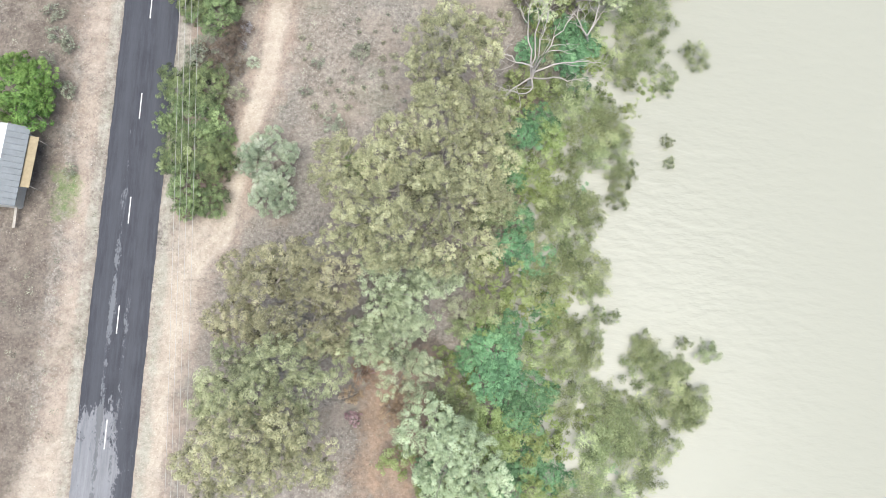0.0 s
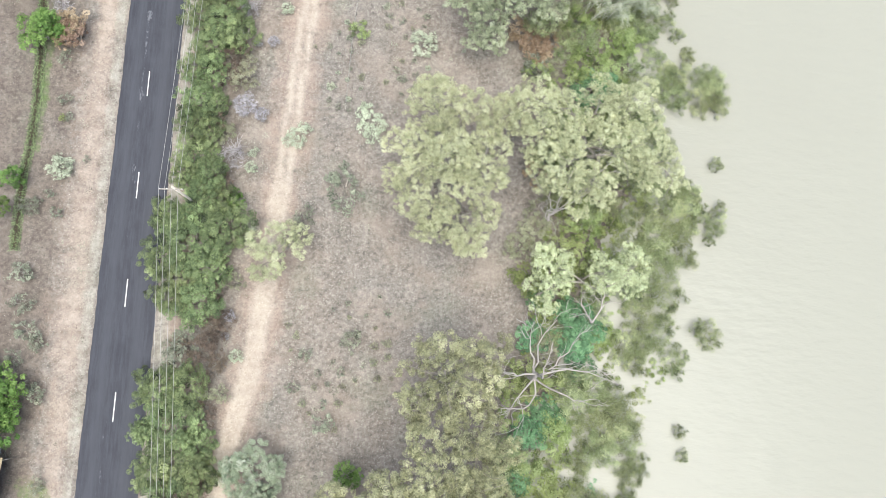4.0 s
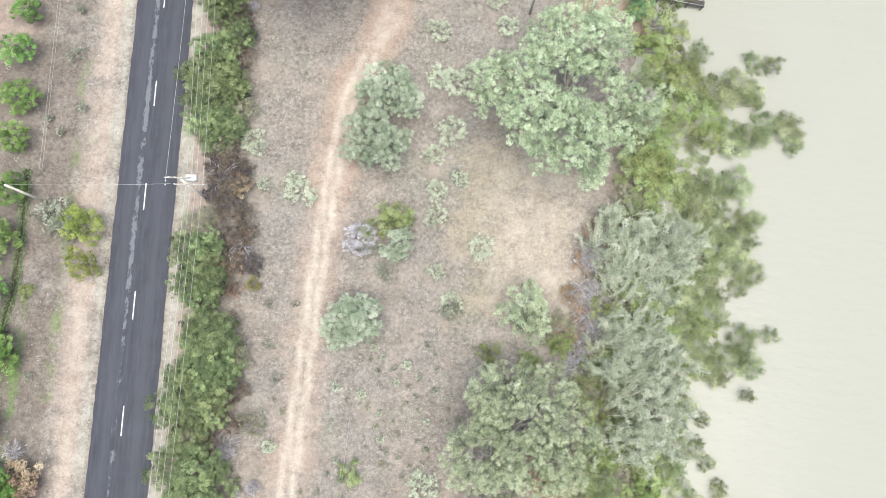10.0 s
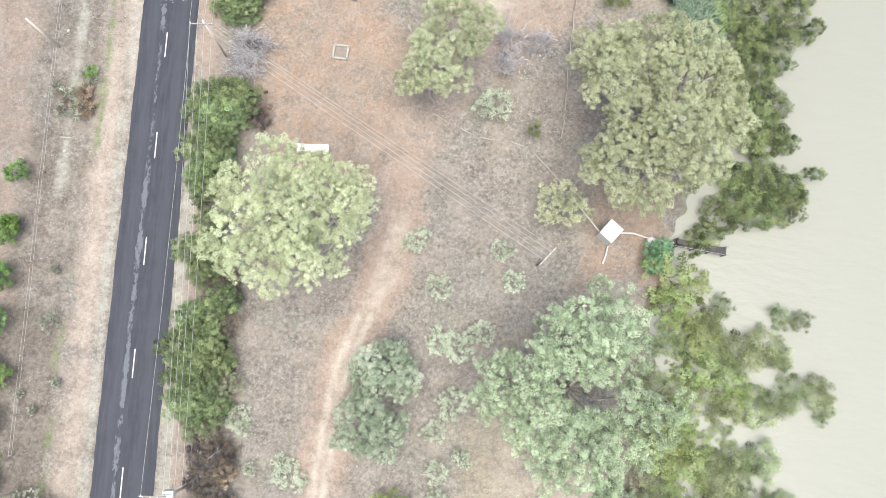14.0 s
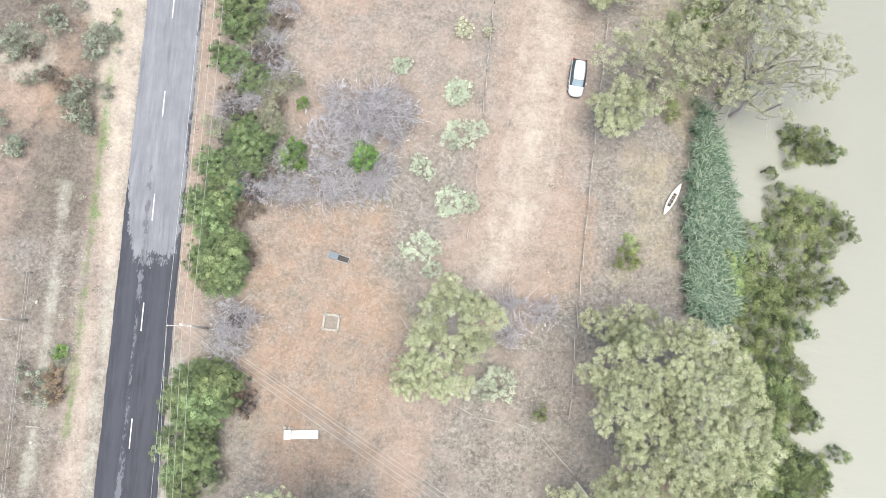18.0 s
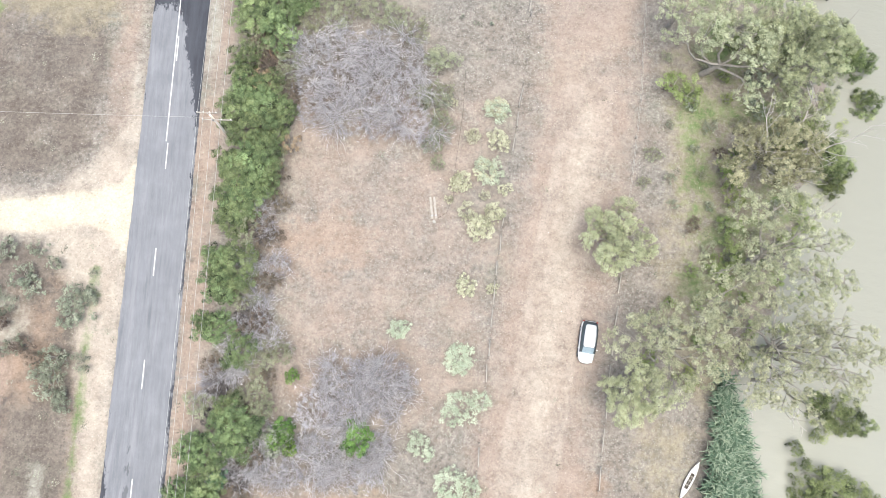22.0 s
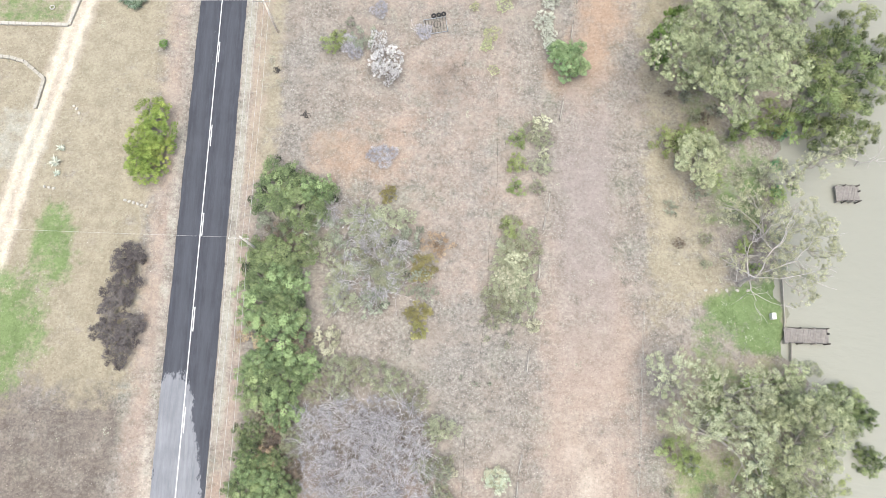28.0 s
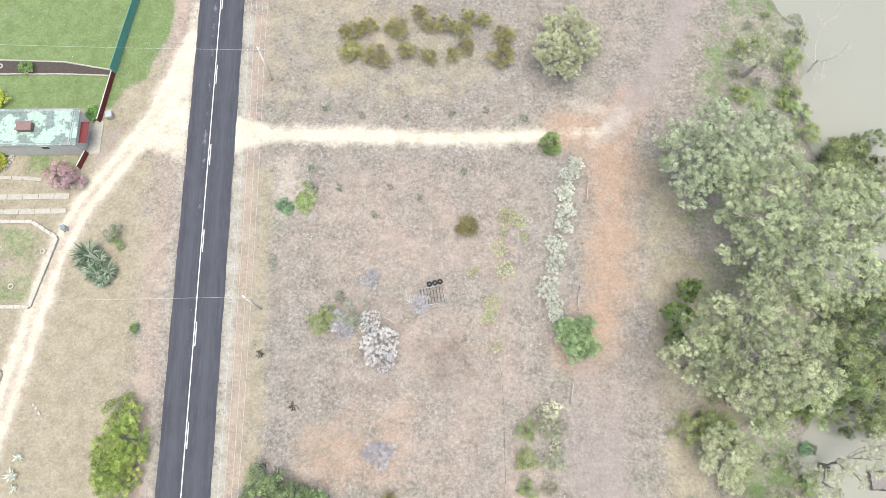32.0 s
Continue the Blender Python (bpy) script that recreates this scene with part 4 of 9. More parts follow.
        a, s, e = rng.uniform(0, 6.28, n), r * 1.15 * rng.uniform(0, 1, n) ** 0.5, rng.uniform(0, 6.28, n)
        p = np.stack([x - bx + s * np.cos(a), y - by + s * np.sin(a), high * rng.uniform(0.03, 0.6, n)], 1)
        d = np.stack([np.cos(e), np.sin(e), rng.normal(0, 0.3, n)], 1) * rng.uniform(0.2, 0.6, n)[:, None]
        w = np.stack([-np.sin(e), np.cos(e), 0 * e], 1) * 0.016
        v = np.stack([p - w, p + w, p + d * 0.5 + w * 0.7 + rng.normal(0, 0.05, (n, 3)), p + d], 1)
        v[:, :, 2] = np.maximum(v[:, :, 2], 0.02)
        litter = part("twig_litter", mesh_of("twig_litter", v.reshape(-1, 3), np.arange(n * 4).reshape(n, 4), TWIG), parent=ob)
        tagged(litter, kind="stuff")
    return ob


MODEL = {}


def model(kind, k):
    """One of four plants of a kind, one metre in radius and two metres high."""
    if (kind, k) not in MODEL:
        rng = np.random.default_rng(abs(hash_of(kind)) + k)
        name, label, cat = PLANT[kind]
        ob = thing(name, label, cat)
        size, clump, cover, full, droop, sparse, _ = HABIT[kind]
        g = 1 / TYPICAL.get(kind, 2.0)
        lobes = [(rng.normal(0, 0.08), rng.normal(0, 0.08), 1.05, 0.55)]
        heads = 15 if kind == "hedge" else 7
        for n in range(heads):
            a = 2.4 * n + rng.normal(0, 0.3) if kind == "hedge" else 2 * np.pi * n / 7 + rng.normal(0, 0.35)
            d = rng.uniform(0.25, 0.8) if kind == "hedge" else rng.uniform(0.35, 0.72)
            wide = rng.uniform(0.2, 0.33) if kind == "hedge" else rng.uniform(0.24, 0.46)
            lobes.append((d * math.cos(a), d * math.sin(a), rng.uniform(0.75, 1.4) if kind == "hedge" else rng.uniform(0.55, 1.25), wide))
        if kind == "hedge":
            lobes.append((0, 0, 0.3, 0.75))
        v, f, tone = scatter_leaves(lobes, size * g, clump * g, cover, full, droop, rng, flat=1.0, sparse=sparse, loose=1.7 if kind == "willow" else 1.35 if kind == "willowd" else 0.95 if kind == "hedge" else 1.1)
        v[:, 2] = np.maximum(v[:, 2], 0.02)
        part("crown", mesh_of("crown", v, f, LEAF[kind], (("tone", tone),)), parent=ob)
        paths = []
        for n in range(5):
            a = 2 * np.pi * n / 5 + rng.normal(0, 0.4)
            paths.append(limb_path((0.05 * math.cos(a), 0.05 * math.sin(a), -0.05), (0.5 * math.cos(a), 0.5 * math.sin(a), 1.1), 0.05, 0.012, 0.1, rng, 5))
        v, f = tubes(paths, 3)
        part("trunk", mesh_of("trunk", v, f, BARK), parent=ob)
        MODEL[kind, k] = ob
        return ob, True
    return MODEL[kind, k], False


TYPICAL = {"willow": 2.4, "willowd": 2.4, "hedge": 2.2, "teal": 2.4, "ygreen": 2.0, "sage": 1.4, "silver": 1.4, "cream": 1.2, "citrus": 1.8, "scrub": 1.2, "dscrub": 1.6, "mixed": 1.8, "gold": 1.7, "yell": 1.8,
           "brown": 1.6, "purple": 1.7, "pink": 1.6, "lime": 1.6, "frost": 1.8, "pepper": 2.5}


def hash_of(word):
    return sum(ord(ch) * (i + 3) for i, ch in enumerate(word))


def plants(kind, high, rows):
    """Small plants of one kind at (x, y, radius)."""
    for x, y, r in rows:
        if kind == "dead":
            thicket(high, ((x, y, r),))
            continue
        k = int(RNG.integers(0, 4))
        ob, fresh = model(kind, k)
        z = float(ground_z(np.array([x]), np.array([y]))[0])
        h, wide = high * RNG.uniform(0.85, 1.1), 1.42 if kind == "hedge" else 1.18 if kind == "gold" else 1.08
        m = Matrix.LocRotScale((x, y, z - 0.03), Euler((0, 0, RNG.uniform(0, 6.28))), (r * wide, r * wide * RNG.uniform(0.9, 1.1), h / 2))
        if fresh:
            ob.matrix_basis = m
            tagged(ob, group=kind + " plants" if kind in ("willow", "willowd", "sage", "silver") else "")
        else:
            copy = copy_thing(ob, m)
            copy.matrix_basis = m

# ---- trees and shrubs ----
tree('gum', 15, ((24.3, 2.1, 2.7), (26.6, -1.3, 3.3), (29.6, 3.3, 3.1), (30.1, -1.5, 3.2), (29.4, -5.2, 3.2), (33.7, 6.7, 3.2), (37.5, 8.0, 3.1), (34.9, 2.8, 3.3), (38.4, 3.5, 2.6), (34.5, -1.0, 3.3), (38.2, -1.1, 2.5), (35.2, -4.7, 2.9), (37.6, -6.0, 2.1), (25.7, -4.3, 2.4),))
tree('gum', 13, ((16.4, -9.2, 2.8), (20.0, -8.3, 2.8), (18.2, -12.3, 3.1), (21.7, -11.1, 3.0), (15.1, -13.0, 2.3), (24.3, -9.5, 2.2), (23.0, -14.2, 2.2),))
tree('gumg', 9, ((29.3, -8.4, 2.7), (32.2, -10.0, 3.0), (29.5, -12.3, 2.4), (33.8, -7.7, 2.0),))
tree('gumd', 13, ((14.4, -17.6, 2.4), (17.2, -19.6, 2.8), (20.1, -16.9, 2.4), (23.2, -16.8, 2.4), (14.2, -21.2, 2.4), (22.3, -19.4, 2.2),))
tree('gum', 15, ((17.4, -23.8, 3.1), (20.8, -23.2, 2.6), (14.6, -25.8, 2.6), (19.1, -26.9, 3.2), (23.5, -25.5, 2.0),))
tree('gumg', 9, ((30.2, -14.5, 2.7), (31.4, -17.7, 2.6), (27.4, -14.6, 2.0),))
tree('gumg', 10, ((33.8, -22.8, 2.8), (36.0, -24.9, 2.8), (38.7, -27.1, 2.8), (35.0, -27.7, 2.2),))
plants('ygreen', 4, ((30.8, -27.0, 1.8),))
tree('sageT', 5, ((15.4, 4.6, 2.9), (16.3, 0.9, 2.3),))
plants('dscrub', 3, ((8.1, 1.0, 3.1),))
plants('scrub', 1.2, ((24.5, 17.9, 1.4), (18.4, 12.9, 0.8), (19.5, 16.3, 0.8), (21.8, 9.4, 1.3), (-10.9, 21.0, 1.3), (-9.9, 18.3, 1.4), (-10.8, 15.5, 1.1), (-9.2, 12.3, 0.9), (-6.8, 2.6, 0.9),))
plants('citrus', 4.5, ((-12.2, 11.3, 3.0), (-13.1, 8.7, 2.1), (-10.6, 8.2, 2.1), (-13.1, 13.9, 1.8),))
tree('guma', 5.5, ((16.3, 27.4, 2.5), (15.2, 25.5, 1.7), (18.3, 28.1, 1.5),))
tree('guma', 13, ((32.5, 41.5, 3.1), (35.9, 40.4, 3.3), (30.4, 36.0, 2.7), (33.8, 34.9, 3.1), (37.7, 35.1, 3.0), (36.1, 30.3, 3.0), (32.2, 31.3, 2.6), (39.9, 40.6, 2.4), (29.9, 32.4, 1.6),))
tree('guma', 12, ((43.5, 39.3, 2.7), (46.4, 41.3, 2.7), (49.4, 42.0, 2.7), (52.9, 41.6, 2.7), (45.8, 35.7, 2.7), (49.9, 36.5, 3.0), (54.0, 37.9, 2.7), (56.2, 35.5, 2.2), (48.1, 32.8, 2.2), (42.9, 42.4, 2.2),))
tree('guma', 7, ((45.7, 25.6, 2.2), (44.2, 23.1, 1.9), (50.2, 25.1, 2.0), (53.2, 25.8, 2.2), (54.4, 26.5, 1.5),))
tree('gum', 13, ((34.2, 15.2, 2.7), (31.6, 14.1, 2.2), (36.9, 13.1, 2.4), (33.2, 12.0, 2.4), (35.8, 16.3, 1.9), (31.7, 11.4, 1.6), (38.5, 16.9, 1.6),))
plants('citrus', 3, ((24.7, 4.3, 1.5),))
plants('ygreen', 3, ((32.6, 30.6, 0.6),))
plants('scrub', 1.5, ((-7.9, 36.1, 1.1), (-11.0, 24.3, 1.4), (-11.4, 31.7, 1.2), (-7.9, 11.6, 1.2), (-8.3, 17.0, 1.1),))
plants('citrus', 4, ((-10.6, 12.6, 2.1), (-9.9, 9.7, 1.8), (-13.0, 34.6, 1.5), (-13.4, 31.1, 1.3),))
tree('gumg', 10, ((36.9, 56.8, 3.1), (38.0, 62.4, 2.4), (40.4, 60.0, 2.8), (43.3, 62.0, 2.5), (45.1, 59.0, 2.7), (41.6, 56.4, 3.1), (44.5, 55.9, 2.3), (38.2, 52.7, 2.5), (35.2, 56.2, 2.0), (40.4, 63.1, 2.0),))
weeping(5.5, ((51.6, 65.9, 3.0), (54.2, 68.0, 2.7), (56.7, 65.5, 3.0), (53.4, 62.7, 3.3), (55.9, 61.5, 2.9), (52.7, 58.1, 2.9), (55.9, 58.2, 2.4), (51.6, 69.3, 1.8),))
plants('brown', 3, ((44.5, 52.8, 1.7),))
plants('ygreen', 1.5, ((23.8, 53.8, 1.3),))
plants('sage', 1.5, ((31.1, 52.5, 1.8), (25.5, 42.5, 2.1), (17.4, 40.7, 1.6),))
plants('scrub', 2.5, ((22.9, 34.8, 2.5), (18.7, 31.1, 1.4), (34.1, 70.5, 1.2),))
tree('sageT', 6, ((23.8, 69.1, 2.3), (22.8, 68.3, 1.8), (25.2, 69.7, 1.6),))
plants('ash', 2.6, ((23.8, 78.4, 2.1),))
plants('scrub', 1.8, ((24.6, 77.2, 1.1), (24.8, 79.6, 1.0),))
plants('ygreen', 2.6, ((26.3, 80.2, 1.7), (27.6, 80.9, 1.5), (28.8, 80.6, 1.2), (24.5, 78.6, 0.9),))
tree('sageT', 3, ((27.9, 77.6, 1.5), (28.3, 77.0, 1.0), (27.5, 77.0, 1.0),))
plants('scrub', 2, ((26.8, 74.8, 1.1),))
tree('sageT', 5.5, ((26.2, 94.9, 2.4), (24.5, 94.2, 1.5), (28.1, 93.4, 1.8),))
tree('sageT', 5.5, ((24.7, 89.3, 2.5), (26.5, 88.2, 2.1), (22.9, 88.1, 1.2), (25.2, 91.2, 1.8),))
plants('sage', 1.2, ((29.4, 108.5, 1.6), (38.6, 107.5, 1.4), (39.9, 104.2, 1.4), (31.8, 103.4, 1.7), (33.9, 97.1, 1.9), (36.8, 98.5, 1.6), (32.0, 97.3, 1.6), (33.7, 90.8, 1.9), (31.9, 88.2, 1.4), (32.0, 81.0, 1.5), (32.3, 84.1, 1.4), (34.7, 85.5, 1.1),))
plants('sage', 1.2, ((37.0, 77.8, 1.6), (32.2, 75.0, 1.1), (34.0, 71.5, 1.4), (17.0, 83.7, 2.0), (11.5, 89.2, 1.7),))
plants('scrub', 0.8, ((14.2, 71.1, 0.6), (14.5, 66.7, 0.6), (15.6, 63.1, 0.6), (17.1, 71.1, 0.5),))
tree('gumg', 13, ((47.5, 99.1, 3.2), (44.0, 98.2, 2.6), (48.8, 96.4, 2.3), (45.8, 96.4, 2.6), (48.6, 101.3, 2.0), (38.4, 94.1, 2.5), (41.3, 93.9, 2.1), (37.3, 92.2, 1.8), (40.7, 90.7, 2.6), (45.2, 88.0, 3.2), (42.6, 88.0, 2.6), (42.8, 85.4, 1.8), (46.4, 85.5, 2.3), (51.5, 90.2, 2.4), (53.4, 92.1, 1.8), (49.3, 88.1, 2.0), (50.0, 92.2, 1.8), (43.6, 90.5, 2.0), (41.6, 95.7, 1.8), (49.6, 98.6, 1.8),))
tree('gumg', 7, ((41.1, 71.1, 2.0), (42.2, 69.5, 1.7),))
plants('ygreen', 3, ((37.9, 66.4, 1.5), (45.8, 67.1, 1.3), (42.3, 65.4, 1.5),))
weeping(4.5, ((52.1, 77.7, 3.0), (54.5, 80.1, 2.4), (57.5, 79.0, 2.7), (59.9, 79.0, 2.1), (53.1, 74.2, 2.7), (56.7, 75.4, 2.7), (56.0, 71.9, 2.1), (51.6, 81.2, 1.5), (59.2, 76.6, 1.8),))
plants('citrus', 3.5, ((-14.7, 108.5, 1.9), (-14.6, 103.3, 1.8), (-14.5, 98.4, 2.0), (-14.1, 93.1, 2.1), (-14.1, 88.3, 2.0), (-13.6, 82.4, 1.9),))
plants('yell', 3, ((-5.6, 78.8, 2.1), (-5.4, 74.6, 1.8),))
plants('scrub', 2.4, ((-8.4, 80.0, 1.9), (-7.6, 77.6, 1.1),))
plants('scrub', 2, ((-9.4, 79.9, 2.2),))
tree('guma', 17, ((16.0, 112.5, 2.8), (13.7, 110.3, 2.5), (17.7, 109.9, 2.8), (20.6, 111.1, 2.5), (15.4, 107.4, 2.8), (18.9, 106.5, 2.9), (22.3, 107.5, 2.5), (13.0, 106.3, 2.0), (15.1, 104.4, 2.5), (18.6, 103.5, 2.5), (21.4, 104.5, 2.3), (23.7, 109.6, 2.0), (23.6, 112.2, 1.8), (12.1, 104.8, 1.8),))
tree('gumy', 10, ((32.5, 130.3, 2.5), (35.4, 130.4, 2.0), (31.9, 132.7, 1.7), (30.3, 127.1, 2.2), (29.2, 124.7, 1.9), (32.6, 124.8, 1.7), (34.3, 127.9, 1.4),))
plants('sage', 3, ((37.9, 124.1, 2.2),))
tree('dead', 2.5, ((40.3, 131.4, 2.4), (42.9, 132.2, 1.8), (39.1, 129.3, 1.5),))
plants('dscrub', 1.5, ((-9.1, 122.9, 1.9), (-8.1, 122.3, 1.2),))
plants('scrub', 1.5, ((-8.0, 126.2, 1.1),))
plants('citrus', 3.5, ((-14.0, 114.8, 1.3), (-13.8, 108.8, 1.1),))
plants('citrus', 3, ((14.9, 148.5, 1.5), (22.8, 148.8, 1.8),))
tree('dead', 3, ((23.6, 153.8, 3.3), (20.6, 154.9, 2.7), (25.9, 155.0, 2.7), (18.5, 151.3, 2.7), (22.0, 151.4, 2.7),))
tree('dead', 1.2, ((13.9, 145.5, 2.5), (18.5, 146.1, 3.1), (23.2, 145.7, 3.1), (11.0, 145.4, 1.5),))
plants('scrub', 2.625, ((14.6, 148.1, 1.6),))
plants('sage', 1.2, ((26.6, 159.8, 1.1), (33.1, 156.9, 1.7), (33.5, 151.7, 2.2), (35.6, 152.4, 1.2), (29.4, 147.8, 1.5), (32.4, 144.1, 2.0), (34.8, 143.6, 1.1), (29.3, 138.7, 2.2), (30.8, 136.2, 1.2), (37.2, 185.2, 1.7), (36.0, 177.9, 1.9),))
plants('cream', 1.2, ((34.5, 182.0, 0.9), (37.2, 181.4, 1.4), (33.1, 176.5, 1.4), (35.7, 174.9, 0.7), (33.8, 173.1, 1.1), (35.4, 171.2, 1.6), (36.6, 173.1, 1.1), (31.8, 174.4, 0.6), (33.9, 164.7, 1.2), (36.7, 164.5, 0.7),))
plants('scrub', 1.5, ((-9.0, 154.0, 1.7),))
plants('hedge', 4, ((9.8, 219.8, 2.9), (12.7, 218.3, 3.1), (14.8, 219.1, 1.9), (9.0, 211.1, 2.6), (12.4, 211.9, 2.3), (9.2, 208.3, 2.7), (11.4, 207.0, 2.5), (8.8, 204.9, 2.6), (11.5, 204.3, 2.6), (11.1, 200.9, 2.7),))
plants('scrub', 3, ((9.4, 216.1, 2.7), (13.6, 215.4, 2.9),))
plants('dscrub', 3, ((10.9, 213.3, 2.7), (13.7, 200.9, 1.9),))
plants('brown', 3, ((8.4, 201.5, 2.5),))
plants('mixed', 2.3, ((20.4, 216.5, 2.6), (23.9, 215.8, 2.8), (21.9, 212.2, 2.8), (17.9, 209.3, 2.6), (24.8, 208.7, 2.6), (18.0, 205.8, 2.4), (15.0, 212.1, 2.5), (30.5, 190.7, 2.1),))
plants('scrub', 2.2, ((18.4, 213.6, 2.6), (26.1, 213.0, 2.5), (21.4, 208.6, 2.6), (27.6, 208.0, 2.1), (22.2, 205.2, 1.9),))
plants('gold', 1.6, ((27.6, 204.6, 1.5), (28.2, 210.2, 1.7), (27.7, 202.2, 1.1), (23.8, 219.3, 1.1),))
tree('dead', 2, ((21.2, 215.0, 2.8), (24.1, 212.2, 2.5), (19.2, 211.4, 2.8), (22.8, 207.9, 2.8), (18.0, 206.5, 2.1), (16.2, 216.4, 1.8),))
tree('dead', 2.4, ((15.6, 191.6, 2.4), (19.2, 192.0, 2.8), (23.0, 192.2, 2.8), (26.6, 191.4, 2.6), (15.8, 187.6, 2.6), (19.6, 187.8, 3.2), (23.6, 187.6, 3.2), (27.2, 187.4, 2.8), (16.4, 184.0, 2.4), (20.0, 183.4, 2.8), (23.8, 183.2, 2.8), (27.4, 183.2, 2.6), (29.4, 181.6, 1.8),))
plants('mixed', 2.2, ((15.2, 198.0, 1.9), (17.8, 197.6, 1.9), (20.4, 197.0, 2.0), (23.0, 196.6, 1.9), (25.4, 196.2, 1.8), (27.8, 194.2, 1.7), (15.8, 195.2, 1.7), (18.6, 195.0, 1.6), (29.6, 190.6, 1.3), (30.0, 186.6, 1.5), (30.6, 183.6, 1.6), (30.2, 181.0, 1.3), (30.4, 178.4, 1.0),))
plants('mixed', 1.6, ((39.1, 212.4, 2.2), (38.7, 210.3, 2.2), (40.8, 209.6, 2.0), (38.0, 208.2, 2.2), (40.0, 206.1, 2.2), (37.3, 205.4, 1.8), (41.5, 213.9, 1.6), (36.8, 203.6, 1.3), (39.1, 215.3, 1.5), (41.8, 228.2, 1.7), (43.6, 227.0, 1.5), (43.2, 223.5, 1.5), (42.4, 220.5, 1.2),))
plants('cream', 1.7, ((39.6, 211.0, 1.3), (38.4, 209.0, 1.2), (40.2, 208.4, 1.1), (38.9, 206.6, 1.0), (43.3, 229.2, 1.3), (42.2, 227.5, 0.8), (41.7, 202.8, 1.0), (43.5, 225.0, 0.8),))
plants('ygreen', 1.5, ((40.0, 227.0, 1.5), (40.0, 223.6, 1.5), (39.9, 220.6, 1.4), (39.1, 215.4, 1.4),))
plants('cream', 1.5, ((16.8, 201.1, 2.0), (41.7, 203.0, 1.0),))
plants('brown', 1.6, ((49.4, 79.8, 1.3), (48.6, 76.4, 1.5), (47.2, 72.6, 1.5), (48.6, 70.2, 1.6), (46.6, 68.0, 1.4), (49.2, 66.6, 1.3), (48.0, 63.4, 1.4),))
plants('dead', 1.8, ((49.6, 77.6, 1.8), (48.4, 72.4, 2.0), (49.6, 69.0, 2.0), (47.6, 65.4, 1.8),))
plants('brown', 1, ((29.9, 213.2, 1.8),))
plants('ash', 1.0, ((22.5, 224.7, 1.8),))
plants('frost', 4, ((22.7, 237.7, 2.5), (23.5, 235.2, 1.4), (21.9, 240.1, 1.4),))
plants('ygreen', 2.2, ((15.4, 240.4, 1.5), (16.4, 241.6, 1.1),))
plants('ash', 1.6, ((17.6, 240.6, 1.6), (18.6, 239.4, 1.2),))
plants('scrub', 2, ((17.8, 243.4, 0.9), (19.5, 241.2, 1.9),))
plants('pepper', 4.2, ((46.6, 237.4, 2.6), (46.0, 238.4, 1.9), (47.4, 236.8, 1.9), (47.4, 238.4, 1.8),))
tree('gumg', 12, ((60.6, 260.0, 2.8), (62.9, 257.0, 2.8), (65.5, 260.6, 2.8), (67.8, 257.6, 2.6), (59.4, 256.3, 2.3), (69.7, 261.3, 2.3), (72.9, 259.8, 2.3), (64.3, 262.2, 2.5), (60.5, 254.2, 1.9),))
plants('willowd', 5, ((84.0, 260.2, 2.7), (86.8, 262.6, 1.7), (87.9, 257.0, 2.7), (82.2, 258.6, 1.7),))
plants('yell', 3, ((-7.0, 229.6, 2.4), (-6.3, 227.0, 2.6), (-6.6, 224.4, 2.6), (-7.2, 221.8, 2.2), (-8.2, 226.0, 2.2), (-8.3, 223.6, 1.9),))
plants('purple', 1.8, ((-8.8, 210.5, 2.1), (-7.8, 211.2, 1.7), (-8.8, 207.7, 2.4), (-9.5, 204.9, 2.4), (-7.4, 202.2, 2.4), (-9.7, 201.5, 2.0), (-8.4, 198.8, 1.8),))
plants('scrub', 2, ((-10.9, 252.5, 1.3),))
plants('pink', 2.2, ((-18.9, 260.4, 2.1), (-17.2, 259.8, 1.7),))
plants('citrus', 1.5, ((-25.6, 276.5, 1.1), (-15.9, 269.3, 1.0),))
plants('gold', 2.5, ((18.7, 281.6, 1.7), (21.0, 282.5, 1.3), (18.7, 278.4, 1.6), (22.2, 277.5, 1.7), (25.0, 282.0, 1.7), (28.2, 284.2, 1.2), (29.7, 282.4, 1.2), (32.1, 282.3, 1.3), (34.5, 281.4, 1.2), (35.3, 283.7, 1.1), (37.3, 283.2, 1.1), (26.5, 278.3, 1.2),))
plants('gold', 2.5, ((29.6, 277.4, 1.1), (32.8, 277.4, 1.0), (34.8, 278.7, 1.2), (40.0, 280.4, 1.6), (39.8, 277.3, 1.7),))
tree('gumy', 6.5, ((47.9, 279.6, 2.4), (46.2, 276.2, 2.4), (50.1, 277.9, 2.1), (47.5, 274.5, 2.0),))
plants('gold', 2, ((34.0, 252.6, 1.3), (34.6, 252.1, 1.0), (33.4, 252.2, 1.0),))
plants('ygreen', 1, ((13.1, 256.1, 1.4),))
plants('teal', 1, ((10.5, 255.7, 1.3),))
plants('ygreen', 0.6, ((13.3, 258.1, 1.1), (12.6, 256.9, 1.0),))
plants('scrub', 1, ((13.7, 258.4, 0.9), (9.1, 248.5, 0.7), (13.7, 261.0, 0.7),))
plants('citrus', 3, ((45.7, 263.8, 1.7),))
plants('silver', 1.2, ((47.6, 259.4, 1.4), (47.1, 257.0, 1.3), (46.9, 254.6, 1.3), (46.7, 252.3, 1.3), (45.4, 249.7, 1.4), (45.2, 247.4, 1.4), (44.3, 244.1, 1.6), (44.5, 242.0, 1.1), (44.7, 240.5, 1.0), (48.9, 261.0, 1.1),))
plants('willow', 3.5, ((44.7, 54.5, 1.8),))
plants('scrub', 3.5, ((44.1, 49.6, 1.7),))
